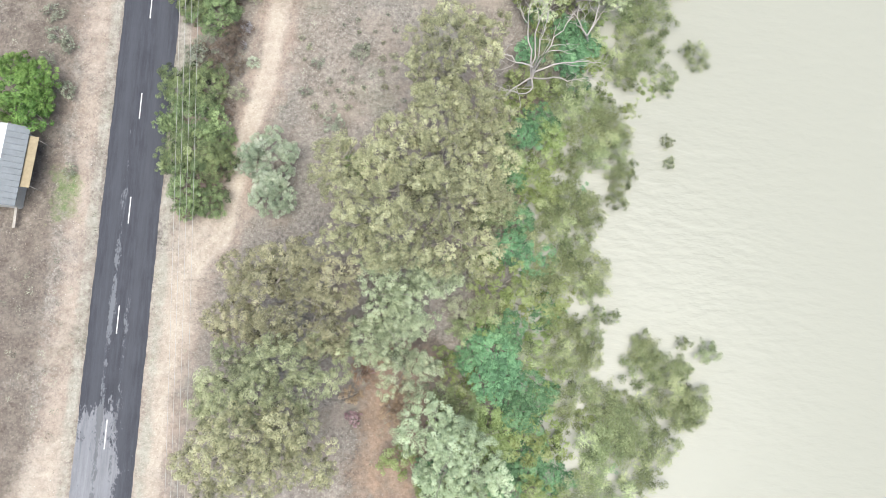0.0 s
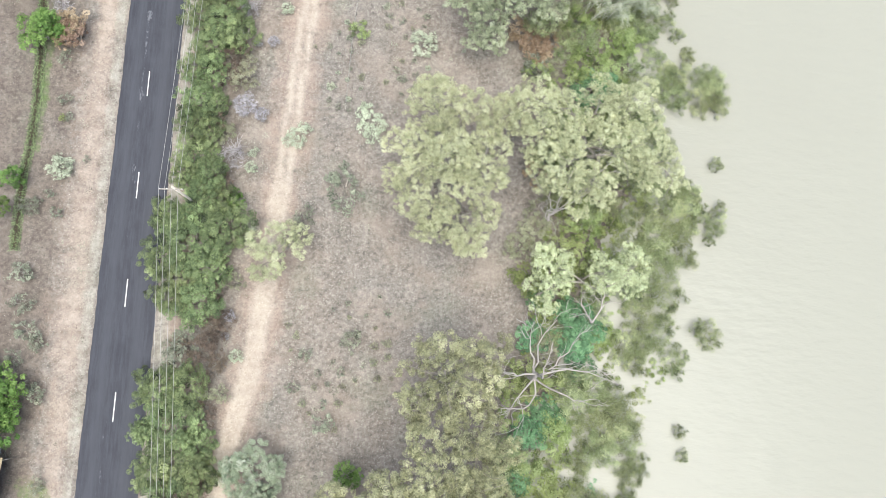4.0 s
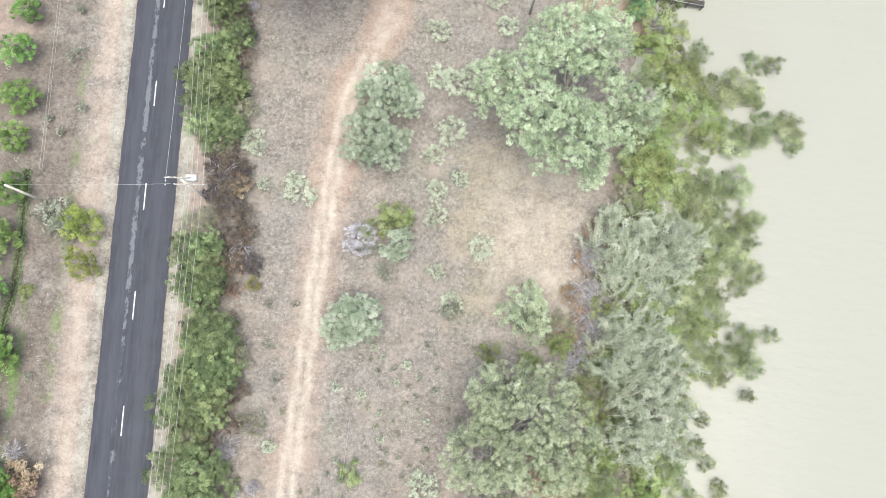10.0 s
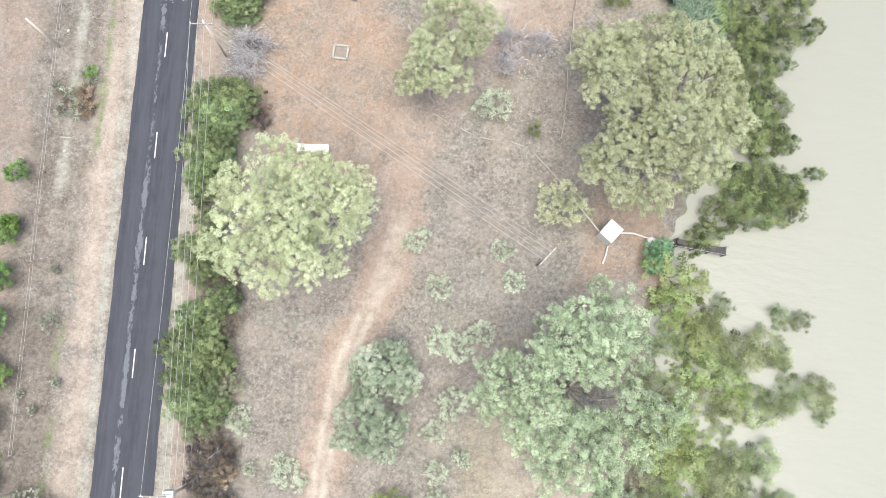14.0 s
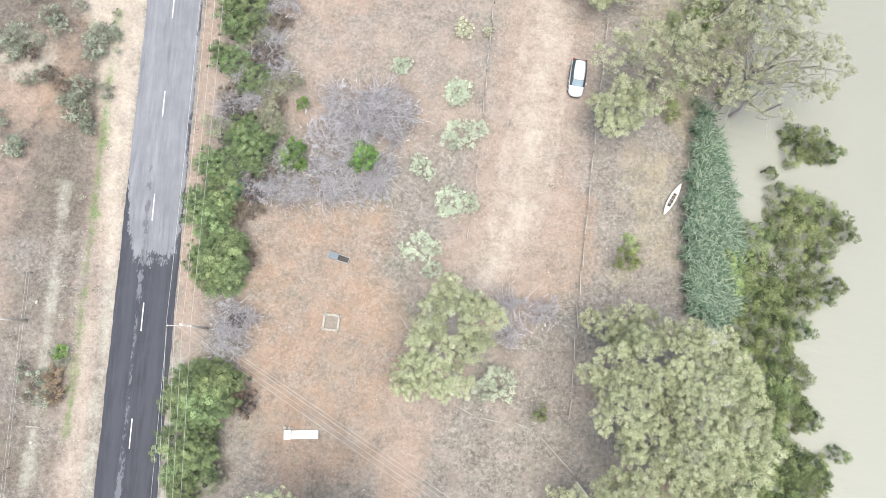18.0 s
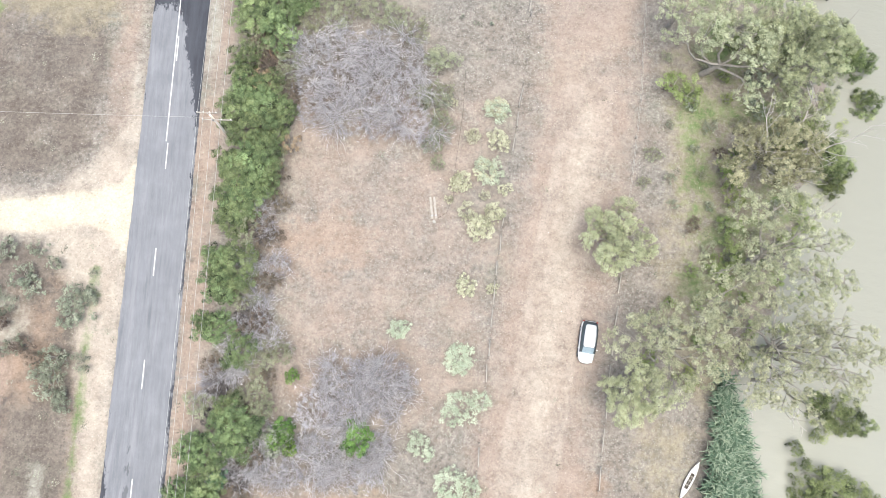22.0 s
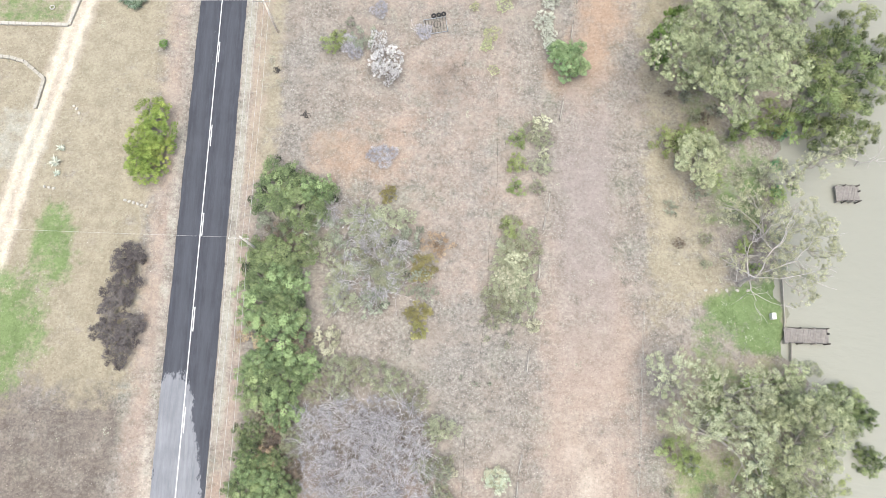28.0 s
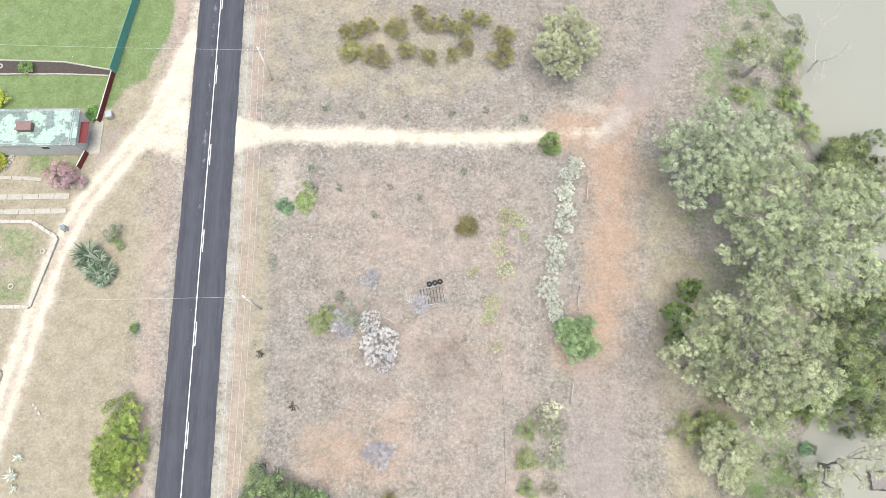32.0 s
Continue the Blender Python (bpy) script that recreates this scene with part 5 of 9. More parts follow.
plants('willowd', 6, ((81.2, 257.9, 1.8), (86.1, 261.8, 3.1), (85.8, 250.6, 1.9), (84.9, 257.8, 1.7), (86.7, 254.7, 1.9), (88.4, 258.9, 2.7), (89.2, 263.7, 1.6), (83.3, 254.4, 1.8), (82.5, 261.0, 1.8),))
plants('citrus', 4, ((-14.2, 76.8, 2.3), (-14.1, 71.5, 2.2), (-13.4, 64.8, 2.8), (-14.6, 65.6, 2.4), (-13.0, 57.6, 2.0), (-11.9, 51.6, 2.4), (-10.6, 52.3, 1.8),))
plants('brown', 3, ((-9.0, 53.0, 2.3), (-8.2, 51.5, 2.0), (-9.3, 51.2, 1.5),))
plants('sage', 1.5, ((-8.2, 36.0, 1.5),))
plants('scrub', 1, ((-9.5, 49.1, 0.9), (-9.0, 44.2, 0.8), (-8.1, 42.1, 0.6), (-9.9, 62.8, 0.6), (-5.8, 37.2, 0.5), (-8.9, 37.2, 0.6), (-10.7, 32.0, 1.0), (-8.2, 31.0, 0.8), (-9.3, 33.2, 0.6),))
plants('dead', 1.5, ((-10.5, 55.3, 1.1),))
plants('ygreen', 1.2, ((-11.2, 71.7, 1.0), (-8.9, 41.9, 0.5),))
plants('scrub', 1, ((-9.1, 104.2, 0.6), (-9.1, 98.6, 1.1), (-7.7, 92.4, 0.7), (-9.8, 89.5, 0.6), (-11.2, 91.0, 0.6),))
plants('scrub', 1.6, ((-9.8, 123.0, 2.0), (-11.5, 125.1, 0.7), (-15.2, 148.7, 1.4), (-9.4, 153.1, 2.0), (-7.7, 151.4, 1.0), (-17.7, 151.7, 1.4), (-8.9, 104.2, 0.6),))
plants('brown', 1.2, ((-8.3, 122.8, 1.6), (-8.2, 124.3, 1.1),))
plants('citrus', 1.4, ((-7.9, 126.7, 0.9),))
plants('scrub', 1.8, ((-15.2, 167.3, 1.4), (-12.2, 167.5, 1.0), (-13.6, 164.5, 1.5), (-10.2, 165.9, 0.9), (-7.5, 161.5, 2.2), (-6.5, 162.5, 1.4), (-8.0, 160.1, 1.2), (-15.9, 161.2, 1.8), (-15.0, 156.7, 1.0), (-7.8, 151.5, 1.0), (-8.0, 155.5, 0.8), (-6.1, 165.1, 0.5),))
plants('dscrub', 1.6, ((-12.4, 157.1, 1.5), (-10.8, 155.9, 1.0), (-14.9, 159.7, 1.1),))
plants('brown', 1.6, ((26.5, -18.2, 1.6), (29.7, -21.9, 1.5), (30.8, -19.8, 1.2), (25.4, -20.6, 1.2), (24.0, -15.9, 1.1),))
plants('pink', 1.2, ((27.3, -17.6, 0.9), (25.8, -22.9, 0.9),))
plants('scrub', 1.2, ((63.3, 220.3, 1.2), (61.0, 224.0, 1.0), (59.5, 217.9, 1.1),))
plants('mixed', 1.2, ((63.5, 214.0, 1.0), (63.7, 235.1, 1.0), (64.2, 223.8, 0.8), (60.2, 237.1, 1.0), (63.2, 210.8, 0.7), (64.6, 226.9, 0.7),))
plants('dscrub', 1.2, ((60.3, 213.5, 0.8), (60.8, 227.7, 0.9), (64.5, 230.2, 1.0), (60.3, 233.7, 0.6),))
plants('mixed', 1.6, ((81.1, 279.4, 0.7), (78.4, 276.0, 1.0), (83.1, 283.5, 1.4), (72.3, 274.4, 0.9), (79.7, 272.6, 0.9),))
plants('ygreen', 1.6, ((78.4, 269.7, 1.2), (74.7, 268.6, 1.2), (76.7, 279.3, 1.2), (78.3, 283.9, 0.7), (72.7, 271.1, 1.5), (73.6, 278.2, 1.5),))
plants('scrub', 1.6, ((75.5, 273.0, 0.9), (75.4, 282.2, 0.8),))
plants('ygreen', 2.5, ((82.5, 280.3, 1.7), (79.6, 270.6, 1.9), (80.1, 267.9, 1.7), (81.0, 264.9, 1.8), (80.6, 276.5, 1.8), (79.5, 273.9, 1.4),))
tree('gums', 9, ((72.8, 272.9, 2.0), (74.9, 276.2, 1.7),))
plants('scrub', 1.2, ((59.6, 181.2, 0.7), (57.0, 184.0, 0.6), (59.6, 186.8, 1.2), (57.2, 174.6, 0.7), (61.8, 184.1, 1.0), (56.7, 177.6, 0.8), (61.2, 174.5, 0.7),))
plants('mixed', 1.2, ((60.5, 178.1, 0.8), (53.7, 177.1, 0.9), (61.5, 191.8, 1.0), (57.0, 192.4, 0.8), (55.0, 180.4, 1.2),))
plants('dscrub', 1.2, ((56.9, 188.6, 0.6), (59.2, 172.2, 1.1), (62.8, 180.9, 0.8),))
plants('scrub', 0.6, ((28.7, 55.4, 0.5), (24.3, 53.6, 0.5), (29.1, 53.3, 0.4), (30.5, 61.5, 0.4), (21.5, 50.9, 0.3), (23.1, 61.0, 0.3), (30.6, 57.0, 0.3), (22.7, 52.9, 0.5), (21.7, 44.4, 0.5), (28.2, 49.2, 0.5), (32.2, 60.8, 0.3), (30.3, 50.4, 0.4),))
plants('scrub', 0.6, ((26.3, 64.1, 0.4), (32.3, 66.0, 0.3), (30.7, 63.5, 0.5), (23.0, 51.3, 0.4), (27.9, 64.4, 0.5), (28.9, 46.2, 0.3), (28.9, 48.1, 0.6), (21.4, 53.6, 0.3), (32.6, 64.5, 0.3), (30.4, 48.7, 0.4), (22.9, 49.1, 0.3), (24.3, 55.0, 0.3),))
plants('scrub', 0.6, ((35.2, 57.8, 0.4), (23.0, 44.1, 0.3), (30.7, 60.1, 0.3), (31.6, 56.0, 0.5), (27.4, 55.9, 0.4), (32.4, 62.1, 0.5), (24.2, 46.7, 0.3), (31.3, 54.8, 0.3), (29.7, 62.6, 0.3), (20.4, 51.8, 0.4), (31.5, 67.0, 0.4), (35.0, 59.3, 0.6),))
plants('scrub', 0.6, ((20.6, 45.2, 0.4),))
plants('sage', 0.6, ((29.4, 64.7, 0.6), (28.3, 62.9, 0.5), (22.3, 54.9, 0.4), (22.6, 47.7, 0.3), (26.8, 57.1, 0.5), (25.8, 66.6, 0.5), (20.8, 46.8, 0.6), (24.7, 61.6, 0.6), (33.7, 59.0, 0.2), (33.6, 57.5, 0.3), (26.8, 65.6, 0.4), (26.6, 59.7, 0.4),))
plants('sage', 0.6, ((24.7, 44.7, 0.5), (31.7, 58.9, 0.4), (22.9, 45.4, 0.4), (21.9, 62.4, 0.6), (30.4, 53.0, 0.4), (36.1, 51.8, 0.3), (31.9, 49.5, 0.4), (21.5, 48.6, 0.3),))
plants('mixed', 0.6, ((30.3, 47.0, 0.4), (29.3, 60.8, 0.4), (28.6, 57.6, 0.4), (30.0, 54.4, 0.3), (25.3, 60.4, 0.5), (26.3, 58.4, 0.4), (28.1, 58.9, 0.3), (33.9, 60.3, 0.3), (27.1, 47.6, 0.4), (27.1, 54.6, 0.5), (25.4, 65.3, 0.3), (24.2, 48.1, 0.5),))
plants('mixed', 0.6, ((28.9, 50.3, 0.4), (24.0, 52.3, 0.5),))
plants('scrub', 0.6, ((14.7, 58.2, 0.4),))
plants('sage', 0.6, ((14.4, 59.7, 0.3), (15.6, 56.0, 0.4),))
plants('mixed', 0.6, ((16.4, 59.7, 0.5), (15.5, 61.0, 0.3), (18.7, 51.7, 0.3),))
plants('scrub', 0.6, ((23.4, 14.5, 0.6), (21.7, 11.4, 0.4), (22.1, 13.3, 0.4), (22.3, 21.3, 0.3), (21.0, 14.3, 0.5), (27.3, 22.7, 0.3), (28.3, 21.0, 0.5), (25.9, 20.6, 0.3), (22.6, 15.7, 0.3), (29.6, 12.3, 0.4), (23.9, 21.9, 0.4),))
plants('mixed', 0.6, ((25.0, 13.7, 0.3), (28.4, 16.2, 0.5), (25.0, 18.7, 0.5), (23.3, 11.3, 0.5), (19.5, 11.3, 0.5), (24.1, 20.4, 0.3), (28.8, 14.0, 0.3), (23.6, 13.1, 0.4), (26.9, 15.7, 0.5), (26.9, 19.3, 0.3), (26.9, 17.4, 0.5), (18.5, 18.3, 0.5),))
plants('mixed', 0.6, ((18.0, 16.8, 0.3), (23.1, 8.6, 0.4), (27.3, 14.0, 0.5), (20.7, 12.9, 0.4), (28.3, 17.7, 0.6), (20.3, 10.2, 0.3), (17.6, 19.4, 0.4),))
plants('mixed', 1.6, ((65.9, 171.3, 0.9), (60.9, 156.5, 0.9), (65.4, 167.0, 1.3), (60.7, 169.3, 1.2), (63.0, 172.2, 1.5), (67.3, 163.7, 1.1),))
plants('ygreen', 1.6, ((64.4, 164.3, 0.9), (65.2, 160.6, 1.1), (72.3, 172.9, 1.3), (53.6, 157.6, 1.3), (71.6, 175.4, 1.3), (71.5, 164.6, 0.7), (74.2, 164.8, 1.5), (70.1, 170.7, 1.5), (62.2, 165.8, 1.5), (73.3, 167.9, 0.9), (68.6, 161.2, 1.2), (72.6, 161.5, 1.1),))
plants('ygreen', 1.6, ((61.9, 159.4, 0.8), (68.4, 166.6, 1.1), (59.1, 163.3, 0.7), (57.7, 155.4, 1.3), (59.2, 159.2, 0.9), (58.6, 167.1, 1.0), (74.6, 171.5, 1.6), (67.2, 158.2, 1.4), (56.1, 163.4, 0.8), (64.3, 157.5, 1.0),))
plants('scrub', 1.6, ((56.2, 159.9, 1.6), (68.8, 174.5, 1.1), (63.3, 168.7, 0.9), (62.7, 162.1, 1.6), (53.8, 161.5, 0.9), (67.7, 169.1, 1.6),))
plants('mixed', 1.6, ((70.5, 187.3, 1.3), (73.8, 184.6, 1.7), (61.0, 193.3, 1.2), (65.2, 184.5, 1.1), (68.0, 193.3, 1.2), (75.2, 182.0, 1.5), (77.8, 194.4, 1.3), (78.1, 197.7, 1.3), (73.1, 196.5, 1.1), (70.1, 191.5, 1.2), (75.5, 198.2, 1.2), (70.0, 179.1, 1.7),))
plants('ygreen', 1.6, ((70.4, 196.3, 1.1), (63.7, 187.2, 0.9), (67.5, 196.5, 1.3), (76.0, 187.6, 1.0), (63.6, 190.2, 1.0), (67.3, 180.3, 0.7), (71.6, 193.7, 1.1), (64.7, 180.6, 1.2), (64.7, 194.3, 1.3), (74.2, 179.2, 0.9), (77.5, 184.6, 1.7), (76.9, 179.5, 1.5),))
plants('scrub', 1.6, ((71.1, 184.1, 1.5), (67.3, 190.1, 1.5), (77.5, 190.5, 1.1), (75.0, 193.1, 1.5), (68.5, 182.9, 1.3), (72.7, 189.5, 1.6), (71.2, 181.4, 1.1), (67.3, 186.7, 1.5),))
plants('mixed', 1.6, ((75.7, 213.4, 1.1), (70.0, 218.7, 1.2), (78.1, 224.3, 1.1), (68.7, 222.7, 0.8), (74.7, 224.0, 0.7), (71.6, 222.3, 1.6),))
plants('ygreen', 1.6, ((69.3, 210.2, 1.0), (70.1, 215.6, 0.9), (65.5, 221.7, 1.2), (77.5, 218.9, 1.2), (73.1, 219.9, 1.6), (77.5, 215.9, 0.8), (68.2, 213.1, 1.2), (74.7, 217.2, 1.4), (75.7, 221.1, 1.2),))
plants('scrub', 1.6, ((67.6, 217.0, 0.8), (72.8, 210.7, 0.9), (73.0, 214.5, 0.8), (78.9, 211.8, 0.9), (79.3, 221.7, 0.8),))
plants('ygreen', 1.6, ((73.8, 232.0, 1.6), (72.0, 228.6, 1.3), (66.6, 236.2, 1.8), (70.4, 234.1, 1.3), (62.7, 236.6, 1.0),))
plants('mixed', 1.6, ((63.2, 230.1, 1.0), (69.5, 231.1, 0.8), (73.0, 235.2, 0.9), (67.7, 233.3, 1.2),))
plants('scrub', 1.6, ((66.1, 231.0, 1.1), (62.3, 233.2, 1.1), (75.8, 235.0, 1.3), (69.2, 228.2, 1.1),))
plants('lime', 1.6, ((-27.5, 262.6, 1.5), (-28.6, 271.7, 1.3),))
plants('citrus', 1.4, ((-15.8, 269.5, 1.1), (-7.2, 240.2, 0.6),))
plants('ygreen', 1.4, ((-10.8, 251.9, 1.0), (-10.1, 250.8, 0.7),))
plants('mixed', 1.5, ((39.1, 211.4, 2.5), (38.7, 208.9, 2.5), (40.4, 206.8, 2.5), (37.6, 206.1, 2.1), (40.8, 211.8, 2.1), (39.0, 204.4, 1.7),))
plants('dead', 2, ((50.4, 73.8, 1.6), (49.6, 70.0, 1.5), (47.7, 66.5, 1.4), (48.7, 76.7, 1.1),))
plants('scrub', 1.4, ((-12.2, 163.5, 1.5), (-9.2, 156.1, 1.5), (-13.0, 157.3, 1.2), (-6.3, 155.5, 1.2), (-10.2, 154.4, 1.4), (-7.0, 162.3, 1.5), (-17.3, 161.9, 1.9), (-17.1, 160.2, 1.9), (-8.0, 151.8, 0.9), (-15.6, 148.6, 1.4),))
plants('scrub', 2.2, ((29.9, 185.5, 1.8), (30.8, 182.8, 1.6), (29.7, 180.7, 1.2),))
plants('mixed', 2, ((28.3, 186.5, 1.4), (31.2, 186.9, 1.1),))
plants('cream', 1.2, ((34.2, 181.8, 0.9), (37.0, 185.3, 1.5), (35.8, 177.9, 1.5), (35.0, 171.4, 1.4), (38.1, 175.7, 0.9), (32.7, 176.2, 1.0), (37.2, 173.1, 1.1), (31.9, 185.8, 0.7),))
plants('sage', 1.1, ((26.7, 159.9, 1.2), (33.1, 157.1, 1.7),))
plants('scrub', 0.5, ((34.6, 195.9, 0.4), (37.3, 202.8, 0.4), (39.0, 202.1, 0.5), (36.4, 196.0, 0.3), (32.9, 196.7, 0.3),))
plants('mixed', 0.5, ((38.5, 200.5, 0.5), (35.3, 203.4, 0.3), (36.0, 201.3, 0.5),))
plants('ash', 0.8, ((21.6, 246.0, 1.4), (27.8, 242.5, 1.4),))
plants('herb', 0.5, ((39.5, 253.7, 1.6), (40.9, 253.2, 1.1), (38.2, 249.8, 1.2), (38.5, 246.9, 1.3), (36.9, 242.4, 1.4), (37.2, 237.2, 0.9), (34.7, 246.5, 0.8), (41.3, 251.1, 0.9), (36.1, 240.8, 1.1), (38.9, 251.8, 0.8),))
plants('cream', 1, ((46.5, 239.0, 1.0),))
plants('scrub', 0.7, ((32.5, 268.9, 0.6), (26.4, 268.5, 0.5), (37.2, 269.2, 0.6), (42.6, 268.0, 0.6), (20.3, 268.6, 0.6), (15.3, 270.0, 0.6), (17.4, 258.4, 0.6), (24.1, 258.3, 0.5), (21.9, 254.4, 0.6), (28.1, 256.6, 0.5), (33.8, 260.5, 0.6),))
plants('ygreen', 1.4, ((52.5, 139.4, 1.2), (53.0, 137.7, 0.9),))
# gums and willows from the pump shed to the lawn and beyond
tree('gumy', 14, ((49.0, 123.3, 2.4), (52.1, 121.3, 2.6), (47.4, 121.2, 1.9), (54.7, 122.4, 2.8), (57.9, 123.5, 2.4), (50.4, 119.3, 2.4), (54.0, 118.3, 2.6), (57.7, 119.4, 2.4), (59.4, 122.0, 1.9), (59.2, 118.4, 2.1), (57.0, 116.4, 2.4), (52.8, 115.3, 2.4), (49.2, 115.3, 2.6), (47.2, 115.2, 1.7), (50.7, 126.5, 2.4), (53.9, 127.6, 2.6), (57.1, 127.7, 2.1), (48.1, 126.9, 1.9), (46.2, 125.8, 1.5), (59.1, 125.6, 1.9), (51.7, 113.3, 2.1), (54.8, 113.9, 2.1), (57.9, 114.9, 1.7), (60.3, 118.9, 1.4), (52.4, 111.4, 1.5), (49.4, 112.1, 1.3),))
tree('gumy', 8, ((48.8, 130.5, 1.8), (52.0, 130.5, 1.9), (50.2, 129.1, 1.6),))
tree('guma', 6, ((44.4, 112.8, 1.7), (46.3, 111.5, 1.5), (43.2, 111.7, 1.2),))
tree('gumy', 6, ((50.3, 172.2, 1.8), (48.5, 169.1, 2.1), (51.5, 169.8, 1.8), (47.3, 171.5, 1.3), (46.7, 169.4, 1.1), (49.0, 167.4, 1.2), (52.6, 169.3, 1.2),))
tree('gums', 10, ((50.0, 159.2, 2.0), (52.8, 160.3, 2.2), (51.6, 157.1, 2.0), (56.2, 161.5, 2.0), (57.2, 158.8, 2.2), (53.7, 154.5, 1.6), (56.5, 156.1, 1.5), (59.3, 157.2, 1.9),))
tree('gumy', 7, ((50.1, 153.7, 2.0), (52.4, 153.8, 2.0), (49.5, 152.1, 1.3), (51.3, 155.4, 1.5),))
tree('gums', 11, ((59.6, 160.5, 2.2), (63.0, 161.6, 2.5), (62.8, 158.4, 2.2), (66.3, 161.7, 2.2), (66.1, 158.5, 2.2), (69.5, 160.7, 2.2), (68.7, 157.5, 2.0), (71.7, 159.7, 1.7), (73.1, 157.6, 1.7), (64.2, 155.3, 1.9), (61.4, 154.7, 1.6), (66.2, 153.2, 1.4), (70.7, 155.4, 1.6),))
tree('gums', 9, ((62.3, 172.0, 2.1), (65.8, 173.3, 2.1), (69.3, 172.2, 2.1), (63.2, 169.1, 2.1), (66.7, 169.2, 2.3), (70.2, 169.3, 1.9), (62.4, 165.6, 2.1), (65.9, 165.7, 2.1), (69.3, 165.3, 2.1), (71.6, 165.3, 1.3), (59.0, 166.1, 1.6), (58.3, 163.3, 1.6),))
tree('gums', 10, ((56.5, 193.0, 1.9), (58.8, 191.8, 1.9), (63.6, 191.4, 2.1), (61.9, 192.6, 1.9), (64.0, 187.6, 1.9), (62.6, 184.4, 1.4),))
tree('gumd', 10, ((66.7, 191.5, 2.4), (69.8, 192.3, 2.3), (72.8, 191.8, 2.1), (67.0, 187.7, 2.0), (70.0, 187.8, 1.9), (68.0, 184.6, 1.6), (71.0, 184.7, 1.4),))
tree('gum', 8, ((64.3, 179.5, 2.1), (67.5, 180.9, 2.1), (69.8, 179.7, 1.8), (61.8, 177.6, 1.4), (68.4, 177.2, 1.6), (66.0, 177.1, 1.6), (63.2, 180.7, 1.4),))
tree('gums', 8, ((55.7, 197.4, 1.9), (57.6, 198.1, 1.9), (56.8, 194.9, 1.9), (59.3, 195.6, 1.9),))
tree('gums', 9, ((62.2, 196.1, 2.1), (64.6, 195.5, 2.1), (67.2, 196.2, 2.1), (62.6, 193.2, 2.1), (65.7, 192.6, 2.0),))
tree('gumd', 7, ((69.7, 193.3, 2.2), (72.5, 196.0, 2.2), (74.2, 193.4, 2.4), (70.8, 191.1, 2.2), (73.2, 190.2, 2.1),))
tree('gums', 8, ((63.5, 216.8, 1.9), (66.9, 218.1, 1.9), (69.2, 215.5, 2.0), (71.9, 216.8, 2.2), (73.5, 214.2, 2.2), (74.4, 211.1, 2.0), (71.3, 211.7, 2.2), (68.6, 210.5, 2.0), (72.2, 209.2, 2.0), (72.4, 206.2, 1.2), (64.8, 210.4, 1.4),))
tree('gums', 9, ((71.3, 220.6, 1.8), (74.6, 221.3, 1.8), (76.9, 223.3, 1.6), (79.7, 224.6, 1.4),))
tree('gumy', 5.5, ((61.8, 223.9, 2.3), (63.9, 224.6, 1.7), (62.3, 221.8, 1.6),))
tree('gumd', 14, ((58.2, 236.7, 2.1), (60.9, 238.8, 1.9), (56.7, 233.9, 1.9), (59.8, 233.3, 2.4), (64.1, 238.1, 2.4), (63.0, 234.0, 2.6), (66.5, 236.7, 2.4), (65.9, 231.3, 2.6), (69.5, 234.7, 2.4), (69.0, 230.7, 2.1), (62.0, 230.0, 2.1), (63.7, 228.0, 2.1), (71.1, 232.0, 1.9), (65.7, 240.9, 2.1), (68.3, 241.0, 2.1), (71.2, 238.2, 2.1),))
tree('gumd', 15, ((63.6, 249.9, 2.0), (66.2, 249.2, 2.3), (64.5, 245.5, 2.0), (67.9, 246.2, 2.3), (70.2, 249.2, 2.3), (71.7, 245.6, 2.3), (74.2, 249.2, 2.3), (72.6, 242.0, 2.0), (75.6, 244.9, 2.3), (75.0, 240.6, 2.0), (78.0, 247.8, 2.0), (78.5, 242.7, 2.0), (80.9, 249.3, 2.0), (66.8, 243.0, 1.9), (69.9, 241.6, 1.9), (64.8, 254.4, 2.0), (68.1, 254.1, 2.2), (72.1, 254.1, 2.2), (76.2, 253.8, 2.2), (80.2, 253.8, 2.0),))
plants('willowd', 4.6, ((60.6, 109.3, 1.5), (61.9, 110.4, 1.9), (63.1, 112.1, 2.5), (66.1, 112.1, 1.9), (70.3, 112.8, 2.2), (67.9, 113.3, 2.5), (65.1, 114.4, 2.5), (72.2, 114.5, 1.1), (67.6, 116.1, 2.8), (70.0, 116.2, 2.5), (71.8, 116.2, 1.9), (65.3, 117.2, 2.5), (74.3, 117.4, 1.2), (67.3, 120.2, 1.9),))
plants('willowd', 4.6, ((71.5, 120.8, 1.5), (70.4, 122.0, 2.2), (68.6, 122.5, 2.5), (66.8, 122.5, 2.2), (67.0, 124.9, 2.5), (70.1, 125.5, 2.2), (68.4, 127.3, 2.5), (65.5, 129.7, 2.2), (69.2, 130.4, 2.5), (71.1, 130.4, 1.5), (66.8, 131.6, 2.5), (70.7, 133.5, 1.9), (65.8, 134.0, 1.9), (68.3, 134.1, 2.2),))
plants('willowd', 4.6, ((74.5, 134.3, 1.2), (72.1, 135.4, 2.5), (75.9, 135.5, 1.1), (69.7, 136.6, 2.8), (67.2, 137.2, 2.5), (74.4, 139.3, 2.2), (71.9, 139.9, 2.8), (66.9, 141.0, 2.2), (77.1, 141.4, 1.5), (70.1, 141.8, 2.8), (75.3, 142.6, 2.5), (72.9, 144.5, 2.5), (70.3, 145.1, 2.2), (69.3, 148.4, 0.9),))
